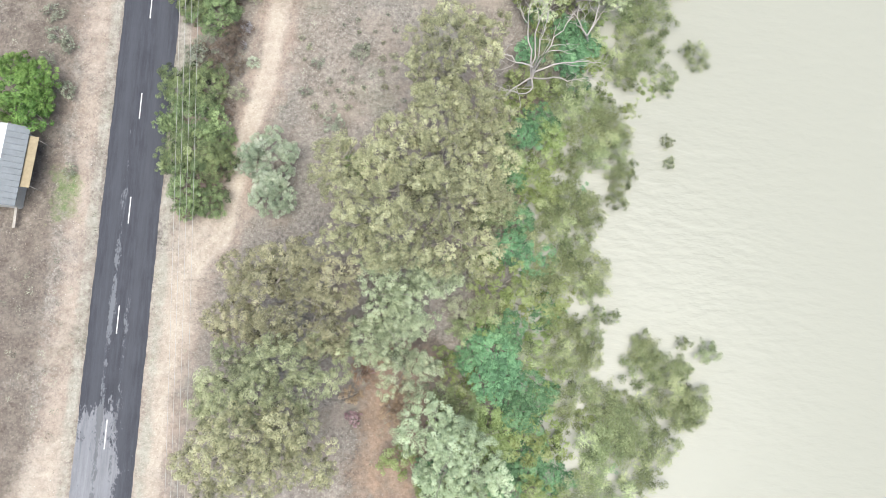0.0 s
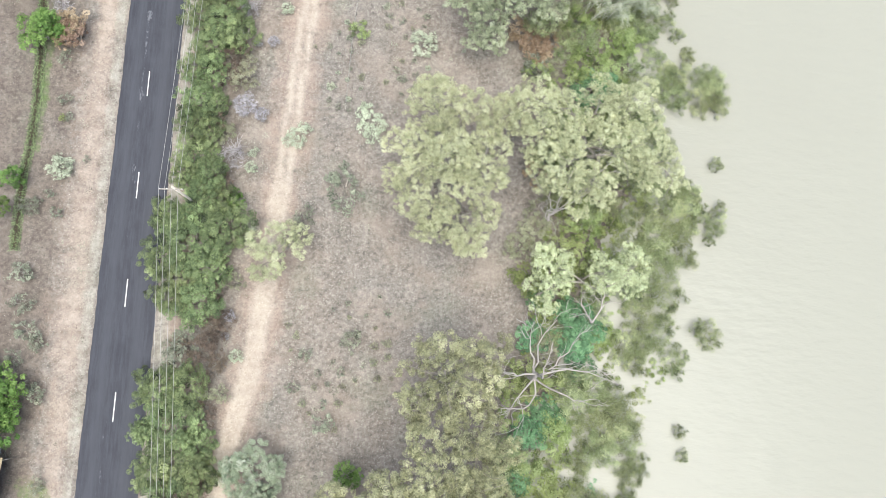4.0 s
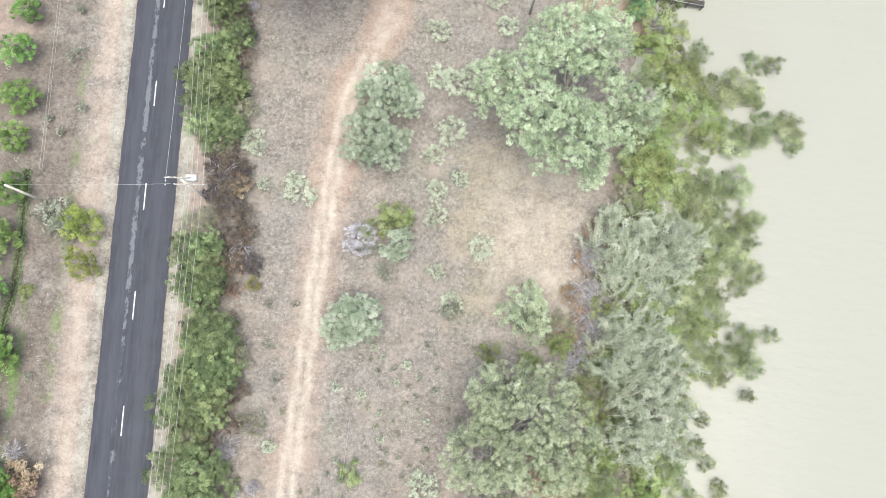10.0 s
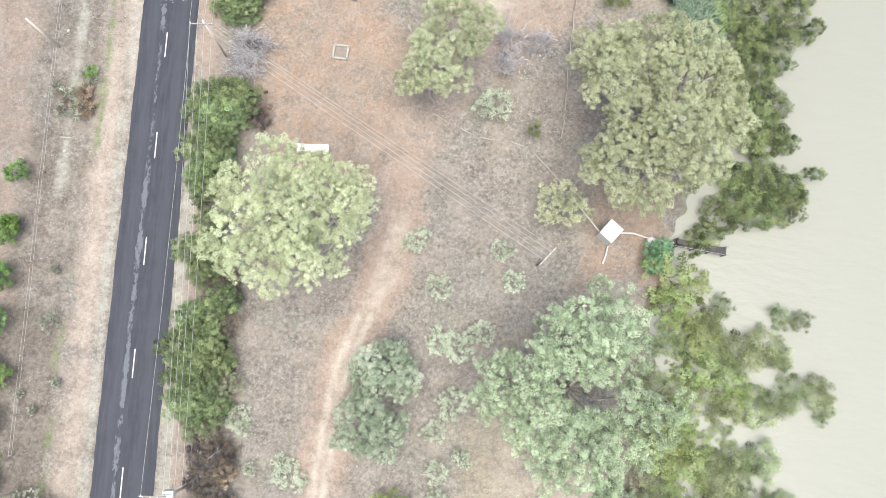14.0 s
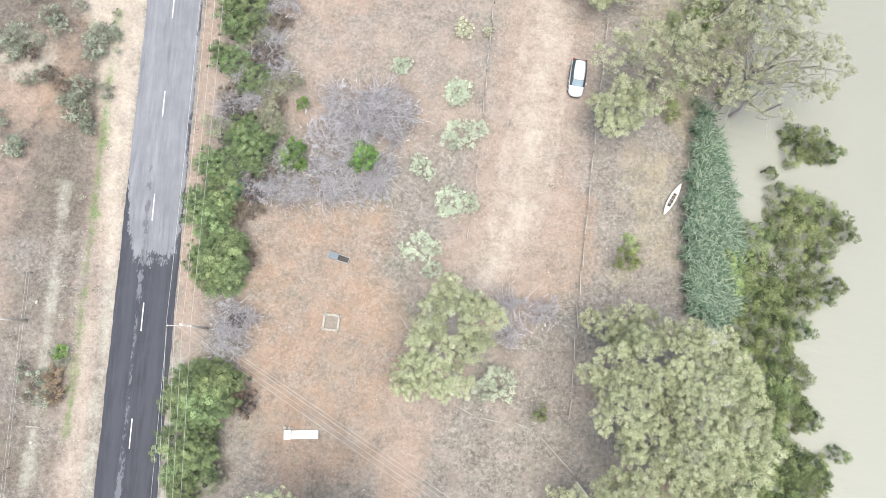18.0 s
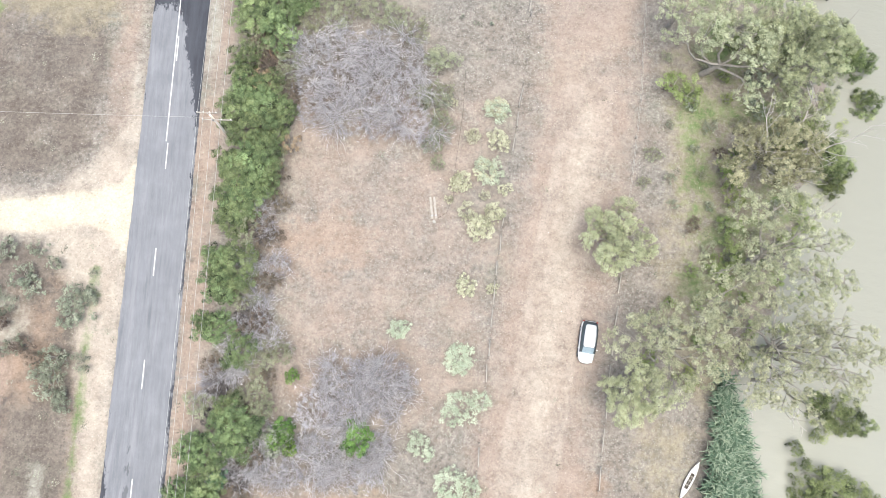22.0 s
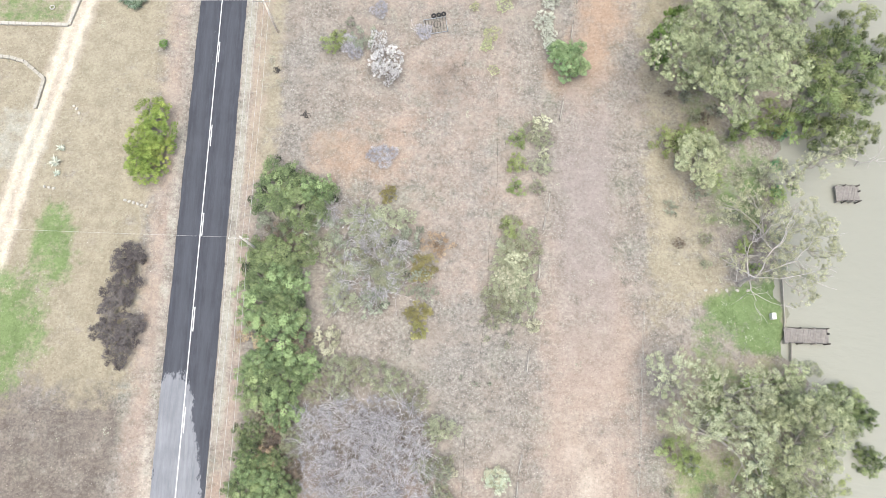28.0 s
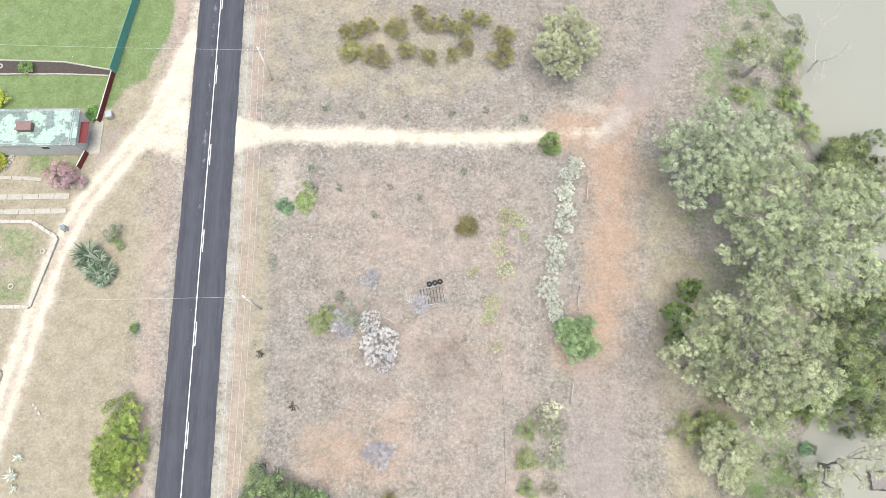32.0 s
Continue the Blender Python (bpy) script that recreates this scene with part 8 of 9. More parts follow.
for sx, sy, sz, at in ((2.3, 0.04, 0.45, (0, 0.33, 0.25)), (2.3, 0.04, 0.45, (0, -0.33, 0.25)), (0.04, 0.7, 0.45, (1.15, 0, 0.25)), (0.04, 0.7, 0.45, (-1.15, 0, 0.25))):
    part("side", box(sx, sy, sz, at), GREY_METAL, trough)
part("base", box(2.3, 0.7, 0.04, (0, 0, 0.1)), DARK_METAL, trough)
part("cover", box(1.1, 0.74, 0.03, (-0.6, 0, 0.49), 0.01), plain("dull blue-grey sheet", (0.2, 0.23, 0.25), (0.14, 0.16, 0.18), 0.7), trough)
for a, b in (((29.7, 174.7), (30.0, 172.2)), ((30.12, 174.75), (30.42, 172.25))):
    beam = thing("timber_sleeper", "pale grey timber sleeper lying on the grass", "sleeper", ((a[0] + b[0]) / 2, (a[1] + b[1]) / 2, level(*a)), math.degrees(math.atan2(b[1] - a[1], b[0] - a[0])), "sleepers")
    part("beam", box(2.5, 0.24, 0.16, (0, 0, 0.08), 0.02), PALE_WOOD, beam)
    part("strap", box(0.08, 0.28, 0.18, (0.9, 0, 0.09), 0.01), GREY_METAL, beam)
stone_rows = [(-10.1 + 0.55 * k, 218.5 - 0.16 * k) for k in range(6)] + [(-20.7 + 0.6 * k, 220.2 - 0.1 * k) for k in range(3)] + [(-18.0, 231.0), (-17.6, 230.4), (-18.4, 231.4)]
stone_rows += [(63.2 + 1.3 * k, 207.6) for k in range(5)] + [(10.9, 135.6), (16.2, 119.2), (12.9, 177.5), (-9.9, 117.5), (-11.2, 131.8), (30.2, 171.9)]
for k, (x, y) in enumerate(stone_rows):
    bm = bmesh.new()
    bmesh.ops.create_icosphere(bm, subdivisions=2, radius=0.2)
    for v in bm.verts:
        v.co *= 1 + 0.25 * noise.noise(v.co * 6 + Vector((k * 3.1, 0, 0)))
    bmesh.ops.scale(bm, vec=(1.2, 0.9, 0.7), verts=bm.verts)
    stone = part("stone", bm, STONE)
    stone.matrix_basis = pose(x, y, level(x, y) + 0.06, 0, 0, k * 47)
    tagged(stone, "whitewashed stone lying on dry ground", "stone", "edging stones")
for x in (8.9, 10.5, 10.9, 11.3):
    marker = thing("marker_post", "short white marker post at the end of the hedge", "post", (x, 223.2, level(x, 223.2)), group="marker posts")
    part("post", box(0.12, 0.9 if x < 9 else 0.7, 0.45, (0, 0, 0.2), 0.02), CONCRETE, marker)
    part("foot", box(0.2, 0.3, 0.1, (0, 0, 0.02), 0.02), CONCRETE, marker)

# the parked car
car = thing("car", "silver-white hatchback wagon with dark windows parked on dry grass", "car", (47.05, 159.0, level(47, 159) + 0.02), 172)


def loft(sections, mat, name, parent, label="", close=True):
    """A skin through rings of points of equal count."""
    v = np.concatenate([np.array(s, float) for s in sections])
    k, n = len(sections[0]), len(sections)
    f = [[i * k + j, i * k + (j + 1) % k, (i + 1) * k + (j + 1) % k, (i + 1) * k + j] for i in range(n - 1) for j in range(k)]
    me = bpy.data.meshes.new(name)
    faces = f + ([list(range(k))[::-1], [(n - 1) * k + j for j in range(k)]] if close else [])
    me.from_pydata([tuple(p) for p in v], [], faces)
    me.update()
    me.polygons.foreach_set("use_smooth", np.ones(len(me.polygons), bool))
    return part(name, me, mat, parent, label)


def ring(y, half, low, high_, corner=0.12):
    return [(-half, y, low), (-half * 1.02, y, (low + high_) / 2), (-half + corner, y, high_), (-half * 0.4, y, high_ + 0.03), (half * 0.4, y, high_ + 0.03),
            (half - corner, y, high_), (half * 1.02, y, (low + high_) / 2), (half, y, low)]


body = loft([ring(-2.28, 0.5, 0.42, 0.72), ring(-2.22, 0.68, 0.3, 0.82), ring(-2.05, 0.8, 0.26, 0.88), ring(-1.6, 0.87, 0.22, 0.9), ring(-0.6, 0.88, 0.22, 0.92), ring(1.1, 0.88, 0.22, 0.95),
             ring(1.5, 0.86, 0.26, 0.94, 0.18), ring(1.8, 0.8, 0.3, 0.91, 0.2), ring(2.05, 0.67, 0.34, 0.86, 0.22), ring(2.2, 0.5, 0.38, 0.78, 0.2), ring(2.29, 0.28, 0.44, 0.68, 0.1)], CAR_PAINT, "body", car)
# Glass runs wider than real windows so its dark stands for shaded flanks.
loft([ring(1.15, 0.84, 0.9, 0.97, 0.06), ring(0.55, 0.86, 0.9, 1.42, 0.28), ring(-0.3, 0.87, 0.88, 1.48, 0.3), ring(-1.5, 0.85, 0.86, 1.44, 0.3), ring(-2.0, 0.76, 0.84, 1.2, 0.25), ring(-2.2, 0.62, 0.8, 0.9, 0.1)],
     GLASS, "window_and_flank_shade", car, "dark tinted side and rear glass, widened for the shaded flanks")
roof = loft([[(x * q, y, z - 0.05 * abs(x) ** 3) for x in (-1, -0.6, -0.2, 0.2, 0.6, 1)] + [(x * q, y, z - 0.12) for x in (1, 0.3, -0.3, -1)]
             for y, q, z in ((-1.85, 0.44, 1.42), (-1.7, 0.55, 1.5), (-1.2, 0.61, 1.555), (-0.4, 0.64, 1.57), (0.25, 0.62, 1.54), (0.5, 0.57, 1.5), (0.56, 0.5, 1.47))], CAR_PAINT, "roof", car)
part("windscreen", box(1.22, 0.78, 0.02, (0, 0.9, 1.22), 0.008), SCREEN_SKY, car).matrix_basis = Matrix.Translation((0, 0.9, 1.22)) @ Matrix.Rotation(radians(-36), 4, "X") @ Matrix.Translation((0, -0.9, -1.22))
part("rear_bumper", box(1.1, 0.14, 0.26, (0, -2.27, 0.52), 0.05), BLACK_TRIM, car)
part("front_bumper", box(0.9, 0.1, 0.2, (0, 2.26, 0.42), 0.04), BLACK_TRIM, car)
for s in (-1, 1):
    part("headlight", box(0.24, 0.3, 0.1, (s * 0.56, 2.0, 0.83), 0.04), LAMP_CLEAR, car)
    part("tail_light", box(0.16, 0.12, 0.3, (s * 0.74, -2.2, 0.85), 0.03), LAMP_RED, car)
    part("wing_mirror", box(0.22, 0.12, 0.13, (s * 1.0, 0.75, 1.02), 0.04), CAR_PAINT, car)
    part("roof_rail", rod((s * 0.56, -1.5, 1.56), (s * 0.57, 0.2, 1.56), 0.02), GREY_METAL, car)
    part("sill", box(0.08, 2.4, 0.12, (s * 0.9, 0, 0.28), 0.03), BLACK_TRIM, car)
    for wy_ in (-1.35, 1.4):
        wheel = part("wheel", rod((s * 0.68, wy_, 0.32), (s * 0.9, wy_, 0.32), 0.32, 0.32, 20), RUBBER, car)
        part("rim", rod((s * 0.88, wy_, 0.32), (s * 0.915, wy_, 0.32), 0.2, 0.2, 16), GREY_METAL, wheel)

# the canoe
canoe = thing("canoe", "white open canoe with a dark interior beside reeds", "canoe", (57.7, 144.95, level(57.7, 144.9)), math.degrees(math.atan2(146.8 - 143.1, 58.8 - 56.6)))
rings_out, rings_in = [], []
for k in range(15):
    u = -1 + 2 * k / 14
    half, keel = 0.4 * (1 - abs(u) ** 2.2) + 0.012, 0.06 * u * u
    rim = 0.34 + 0.14 * u * u
    rings_out.append([(2.15 * u, -half, rim), (2.15 * u, -half * 0.92, 0.16 + keel), (2.15 * u, -half * 0.4, 0.02 + keel), (2.15 * u, half * 0.4, 0.02 + keel), (2.15 * u, half * 0.92, 0.16 + keel), (2.15 * u, half, rim), (2.15 * u, half * 0.75, rim + 0.02), (2.15 * u, -half * 0.75, rim + 0.02)])
loft(rings_out, HULL, "hull", canoe)
# Flat dark plates on the closed hull stand for its shaded hollows.
for x0, x1 in ((-1.0, -0.1), (0.0, 0.75)):
    part("cockpit", box(x1 - x0, 0.4, 0.03, ((x0 + x1) / 2, 0, 0.385), 0.012), COCKPIT_SHADE, canoe, "flat dark plate for the shaded cockpit hollow")
for x in (-0.55, -0.05, 0.4):
    part("thwart", box(0.09, 0.5, 0.03, (x, 0, 0.41), 0.01), PALE_WOOD, canoe)
part("paddle", rod((-0.9, 0.1, 0.44), (0.6, -0.08, 0.44), 0.02), PALE_WOOD, canoe)


def jetty(x, y, length, wide, turn, label):
    ob = thing("jetty", label, "jetty", (x, y, 0), turn, "jetties")
    n = int(length / 0.2)
    for k in range(n):
        part("plank", box(length / n - 0.02, wide + 0.04 * math.sin(k * 2.3), 0.05, (-length / 2 + (k + 0.5) * length / n, 0, 0.2 + 0.006 * math.sin(k * 1.7))), DECK, ob)
    for s in (-1, 1):
        part("bearer", box(length, 0.12, 0.18, (0, s * wide * 0.42, 0.08)), DECK, ob)
        for k in range(4):
            part("post", rod((-length / 2 + 0.2 + (length - 0.4) * k / 3, s * (wide / 2 + 0.05), -2.4), (-length / 2 + 0.2 + (length - 0.4) * k / 3, s * (wide / 2 + 0.05), 0.75 if k else 0.4), 0.09), DARK_METAL if k % 2 else DECK, ob)
        part("rail", rod((-length / 2 + 0.3, s * (wide / 2 + 0.04), 0.62), (length / 2 - 0.2, s * (wide / 2 + 0.04), 0.62), 0.035), DARK_METAL, ob)
    part("bollard", rod((length / 2 - 0.1, 0.3, 0.2), (length / 2 - 0.1, 0.3, 0.55), 0.1, 0.12, 10), DARK_METAL, ob)
    return ob


jetty(74.9, 202.05, 5.4, 1.75, -1, "grey weathered timber jetty with dark rails reaching over the river")
jetty(82.2, 220.2, 3.0, 1.95, -1, "short grey timber landing stage in the river")
bin_ = thing("utility_box", "small white utility box on green lawn", "box", (71.0, 204.4, level(71, 204.4)))
part("body", box(0.5, 0.75, 0.7, (0, 0, 0.35), 0.04), WHITE_METAL, bin_)
part("lid", box(0.54, 0.8, 0.06, (0, 0, 0.73), 0.02), WHITE_METAL, bin_)
part("vent", box(0.18, 0.3, 0.03, (0, 0, 0.77), 0.01), GREY_METAL, bin_)
edge_wall = thing("retaining_edge", "pale timber retaining edge between lawn and river", "retaining wall", (72.6, 204, 0))
for a, b in (((0.25, 5.6), (0.0, 0.0)), ((0.0, 0.0), (-0.2, -1.3)), ((0.55, -2.6), (0.3, -5.0))):
    run = math.hypot(b[0] - a[0], b[1] - a[1])
    part("board", box(run, 0.1, 0.9, ((a[0] + b[0]) / 2, (a[1] + b[1]) / 2, -0.35), 0.015, None), PALE_WOOD, edge_wall).matrix_basis = (
        Matrix.Translation(((a[0] + b[0]) / 2, (a[1] + b[1]) / 2, 0)) @ Matrix.Rotation(math.atan2(b[1] - a[1], b[0] - a[0]), 4, "Z") @ Matrix.Translation((-(a[0] + b[0]) / 2, -(a[1] + b[1]) / 2, 0)))

# the cottage, its fences and garden
cottage = thing("cottage", "low cottage with a flaking pale green roof and red awning", "house", (-25.2, 266.2, 0), -0.5)
part("wall", box(18.0, 0.2, 2.9, (0, -2.35, 1.45)), WALL_PAINT, cottage)
part("wall", box(18.0, 0.2, 2.9, (0, 2.35, 1.45)), WALL_PAINT, cottage)
part("wall", box(0.2, 4.5, 2.9, (9.0, 0, 1.45)), WALL_PAINT, cottage)
part("wall", box(0.2, 4.5, 2.9, (-9.0, 0, 1.45)), WALL_PAINT, cottage)
roof = part("roof", box(18.6, 5.2, 0.12, (-0.1, 0, 3.1), 0.03), GREEN_ROOF, cottage)
for y in (-2.55, -2.3, 2.3, 2.55):
    part("gutter", box(18.1, 0.09, 0.1, (-0.4, y, 3.2), 0.02), GREY_METAL, roof)
for x in (8.3, 8.55):
    part("ridge_cap", box(0.09, 5.2, 0.1, (x, 0, 3.2), 0.02), GREY_METAL, roof)
for k in range(28):
    part("roof_rib", box(0.035, 4.5, 0.03, (-9.0 + 0.62 * k, 0, 3.17)), GREEN_ROOF, roof)
chimney = part("chimney", box(1.9, 1.1, 0.75, (2.7, -0.15, 3.5), 0.03), BROWN_SHEET, cottage)
part("chimney_cap", box(2.1, 0.35, 0.08, (2.7, 0.35, 3.9), 0.02), BROWN_SHEET, chimney)
part("chimney_cap", box(2.1, 0.35, 0.08, (2.7, -0.6, 3.9), 0.02), BROWN_SHEET, chimney)
awning = part("awning", box(1.15, 3.0, 0.06, (9.55, -0.35, 2.35), 0.02), RED_SHEET, cottage, "dull red metal awning")
for s in (-1.7, 1.0):
    part("awning_arm", rod((9.1, s, 1.9), (10.0, s, 2.3), 0.03), WHITE_METAL, awning)
window = part("window", box(0.06, 1.8, 1.1, (9.1, -0.3, 1.5), 0.02), GLASS, cottage)
part("window_frame", box(0.1, 2.0, 0.1, (9.1, -0.3, 2.1), 0.01), WHITE_METAL, window)
part("porch_slab", box(1.7, 4.8, 0.15, (9.9, 0.0, 0.05), 0.02), CONCRETE, cottage)
south = part("window", box(0.9, 0.06, 0.7, (4.9, -2.47, 2.2), 0.02), GLASS, cottage)
part("window_frame", box(1.0, 0.08, 0.08, (4.9, -2.48, 2.58), 0.01), WHITE_METAL, south)


def panel_fence(a, b, tall, mat, label, step=2.0):
    a, b = np.array(a), np.array(b)
    run = np.hypot(*(b - a))
    ob = thing("panel_fence", label, "fence", (a[0], a[1], 0), math.degrees(math.atan2(*(b - a)[::-1])))
    n = max(1, round(run / step))
    for k in range(n):
        sheet = part("panel", box(run / n - 0.04, 0.05, tall, ((k + 0.5) * run / n, 0, tall / 2)), mat, ob)
        for j in range(8):
            part("rib", box(0.04, 0.09, tall - 0.05, (k * run / n + (j + 0.5) * run / n / 8, 0, tall / 2)), mat, sheet)
    for k in range(n + 1):
        part("post", box(0.08, 0.1, tall + 0.08, (k * run / n, 0, tall / 2), 0.01), mat, ob)
    part("capping", box(run, 0.11, 0.05, (run / 2, 0, tall), 0.01), WHITE_METAL if mat is RED_SHEET else mat, ob)
    return ob


panel_fence((-13.7, 275.7), (-10.0, 297), 1.8, TEAL_SHEET, "tall teal green sheet-metal fence beside a lawn")
panel_fence((-14.9, 268.3), (-13.8, 275.6), 1.1, RED_SHEET, "low dull red fence with a white cap")
panel_fence((-16.7, 261.6), (-15.9, 263.8), 1.1, RED_SHEET, "short dull red fence at the cottage corner")


def low_wall(points, wide, tall, mat, label, name="garden_wall", step=0.9):
    """A kerb of blocks along a line."""
    ob = thing(name, label, "wall", (points[0][0], points[0][1], 0))
    rng = np.random.default_rng(5)
    for a, b in zip(points[:-1], points[1:]):
        a, b = np.array(a), np.array(b)
        run = np.hypot(*(b - a))
        n = max(1, int(run / step))
        ang = math.atan2(*(b - a)[::-1])
        for k in range(n):
            c = a + (b - a) * (k + 0.5) / n - np.array(points[0])
            block = part("block", box(run / n - 0.03, wide * rng.uniform(0.9, 1.1), tall, (0, 0, tall / 2 - 0.05), 0.03), mat, ob)
            block.matrix_basis = Matrix.Translation((c[0], c[1], 0)) @ Matrix.Rotation(ang + rng.normal(0, 0.03), 4, "Z")
    return ob


low_wall(((-36, 254.7), (-21.8, 254.3), (-18.4, 252.1), (-20.6, 243.2), (-36, 243.5)), 0.45, 0.35, STONE, "low whitewashed stone wall round a patch of lawn")
low_wall(((-36, 239), (-27.9, 238.3), (-25.9, 237.7), (-22.8, 235.2), (-23.4, 230.9)), 0.45, 0.35, CONCRETE, "low pale concrete edging round a garden bed")
low_wall(((-36, 278.3), (-20.9, 277.6), (-14.5, 276.3)), 0.2, 0.25, STONE, "white stone edging along a dark garden bed", step=0.4)
low_wall(((-36, 275.9), (-20.6, 275.7), (-14.6, 275.4)), 0.2, 0.25, CONCRETE, "pale edging along a dark garden bed", step=1.2)
low_wall(((-36, 261.0), (-24, 260.4), (-21.5, 260.2)), 0.5, 0.12, CONCRETE, "pale concrete path edge by the garden", step=1.5)
bed = new("garden_bed", mesh_of("garden_bed", ((-36, 276, 0.05), (-20.7, 275.8, 0.05), (-14.6, 275.5, 0.05), (-14.5, 276.2, 0.05), (-20.9, 277.5, 0.05), (-36, 278.2, 0.05)), ((0, 1, 4, 5), (1, 2, 3, 4)), SOIL))
tagged(bed, "dark bare garden bed edged with white stones", "garden bed", kind="structure")
for y, wide, x1 in ((257.8, 0.75, -17.6), (255.75, 0.7, -17.8)):
    strip = thing("wheel_strip", "pale concrete driveway wheel strip", "driveway", (x1, y, 0.02), 0, "wheel strips")
    for k in range(9):
        part("paver", box(1.95, wide, 0.08, (-1.0 - 2.0 * k, 0.02 * math.sin(k * 2), 0.03), 0.01), CONCRETE, strip)
for x, y in ((-20.0, 250.4), (-23.3, 245.9), (-29.8, 250.5), (-29.6, 277.1)):
    bm = bmesh.new()
    v, f = tubes([[(0.3 * math.cos(a), 0.3 * math.sin(a), 0.1, 0.09) for a in np.linspace(0, 2 * np.pi, 17)]], 8)
    tyre = new("painted_tyre", mesh_of("painted_tyre", v, f, STONE, smooth=True))
    tyre.matrix_basis = pose(x, y, level(x, y), 0, 0, 0)
    tagged(tyre, "white-painted old tyre lying on the lawn", "tyre", "painted tyres")
    bm.free()
bin_ = thing("rubbish_bin", "dark blue-grey wheelie bin by the sandy track", "bin", (-17.5, 253.3, level(-17.5, 253.3)), 20)
part("body", box(0.55, 0.6, 0.9, (0, 0, 0.45), 0.05), GREY_METAL, bin_)
part("lid", box(0.6, 0.66, 0.07, (0, 0, 0.93), 0.02), plain("dull blue lid", (0.2, 0.27, 0.3), (0.14, 0.19, 0.21), 0.5), bin_)
for s in (-0.2, 0.2):
    part("wheel", rod((s, -0.32, 0.1), (s + 0.05, -0.32, 0.1), 0.1), RUBBER, bin_)
bin_ = thing("meter_box", "small grey meter box by the red fence", "box", (-13.6, 269.2, 0), 10)
part("body", box(0.8, 0.9, 0.8, (0, 0, 0.4), 0.04), CONCRETE, bin_)
part("lid", box(0.86, 0.96, 0.06, (0, 0, 0.83), 0.02), GREY_METAL, bin_)


def spiky(x, y, r, n, mat, label, name, rise=0.7, seed=1, group=""):
    rng = np.random.default_rng(seed)
    ob = thing(name, label, "plant", (x, y, level(x, y)), group=group)
    vs, fs, tone = [], [], []
    for k in range(n):
        a, up = rng.uniform(0, 2 * np.pi), rng.uniform(0.15, rise)
        ln, w = r * rng.uniform(0.6, 1.05), 0.05 * r + 0.02
        d, s = np.array((math.cos(a), math.sin(a), 0)), np.array((-math.sin(a), math.cos(a), 0))
        p = [d * ln * t + np.array((0, 0, ln * up * math.sin(t * 1.9) + 0.05)) for t in (0.05, 0.5, 1.0)]
        n0 = len(vs)
        vs += [p[0] - s * w, p[0] + s * w, p[1] + s * w * 1.1, p[1] - s * w * 1.1, p[2]]
        fs += [(n0, n0 + 1, n0 + 2, n0 + 3), (n0 + 3, n0 + 2, n0 + 4, n0 + 4)]
        tone += [rng.uniform()] * 5
    me = bpy.data.meshes.new("leaves")
    me.from_pydata([tuple(v) for v in vs], [], [f[:3] if f[2] == f[3] else f for f in fs])
    me.attributes.new("tone", "FLOAT", "POINT").data.foreach_set("value", np.array(tone, np.float32))
    part("leaves", me, mat, ob)
    part("stem", rod((0, 0, -0.05), (0, 0, 0.25 * r), 0.08 * r + 0.03, 0.05), BARK, ob)
    return ob


for k, (x, y, r) in enumerate(((-13.9, 249.8, 2.0), (-12.6, 249.0, 1.7), (-12.9, 247.4, 1.7), (-11.4, 247.4, 1.7), (-11.9, 246.4, 1.3), (-14.6, 248.6, 1.2))):
    spiky(x, y, r, 90, YUCCA, "spiky blue-green yucca clump beside the sandy track", "yucca", 0.9, k, "yuccas")
for k, (x, y, r) in enumerate(((-19.6, 223.5, 0.95), (-19.1, 225.4, 0.7), (-19.3, 222.0, 0.6))):
    spiky(x, y, r, 34, AGAVE, "pale variegated agave rosette on dry ground", "agave", 0.7, k + 9, "agaves")

# white stones round the golden shrub
border = thing("stone_border", "curved border of loose white stones round a garden shrub", "stone edging", (-28.1, 263.3, level(-28.1, 263.3)))
stone_mesh = bpy.data.meshes.new("stone")
bm = bmesh.new()
bmesh.ops.create_icosphere(bm, subdivisions=1, radius=0.16)
for k, q in enumerate(bm.verts):
    q.co *= 0.85 + 0.3 * ((k * 7) % 5) / 5
bm.to_mesh(stone_mesh)
bm.free()
stone_mesh.materials.append(STONE)
rngs = np.random.default_rng(14)
for k in range(90):
    a, d = rngs.uniform(-1.9, 1.9), rngs.uniform(1.7, 2.5)
    st = part("stone", stone_mesh, parent=border)
    st.matrix_basis = Matrix.LocRotScale((d * math.cos(a), d * 0.9 * math.sin(a), 0.06), Euler((0, 0, rngs.uniform(0, 6))), (rngs.uniform(0.7, 1.3), rngs.uniform(0.7, 1.3), 0.7))

# the old house beyond the road
house = thing("old_house", "small house with grey and white iron roof among trees", "house", (-13.6, 2.4, 0), -4)
for sx, sy, px_, py_ in ((6.4, 0.2, -1.0, 4.0), (6.4, 0.2, -1.0, -4.0), (0.2, 8.0, 2.2, 0), (0.2, 8.0, -4.2, 0)):
    part("wall", box(sx, sy, 2.7, (px_, py_, 1.3)), WALL_PAINT, house)
for x0, x1, z0, z1, mat, lab in ((1.3, 3.2, 3.6, 2.75, GREY_ROOF, "grey iron roof slope"), (-4.6, 1.3, 2.7, 3.6, WHITE_ROOF, "white iron roof slope")):
    me = bpy.data.meshes.new("roof")
    pts = [(x, y, z + dz) for dz in (0, -0.08) for x, z in ((x0, z0), (x1, z1)) for y in (-4.3, 4.4)]
    me.from_pydata(pts, [], [(0, 2, 3, 1), (4, 5, 7, 6), (0, 1, 5, 4), (2, 6, 7, 3), (0, 4, 6, 2), (1, 3, 7, 5)])
    slope = part("roof", me, mat, house, lab)
    for k in range(14):
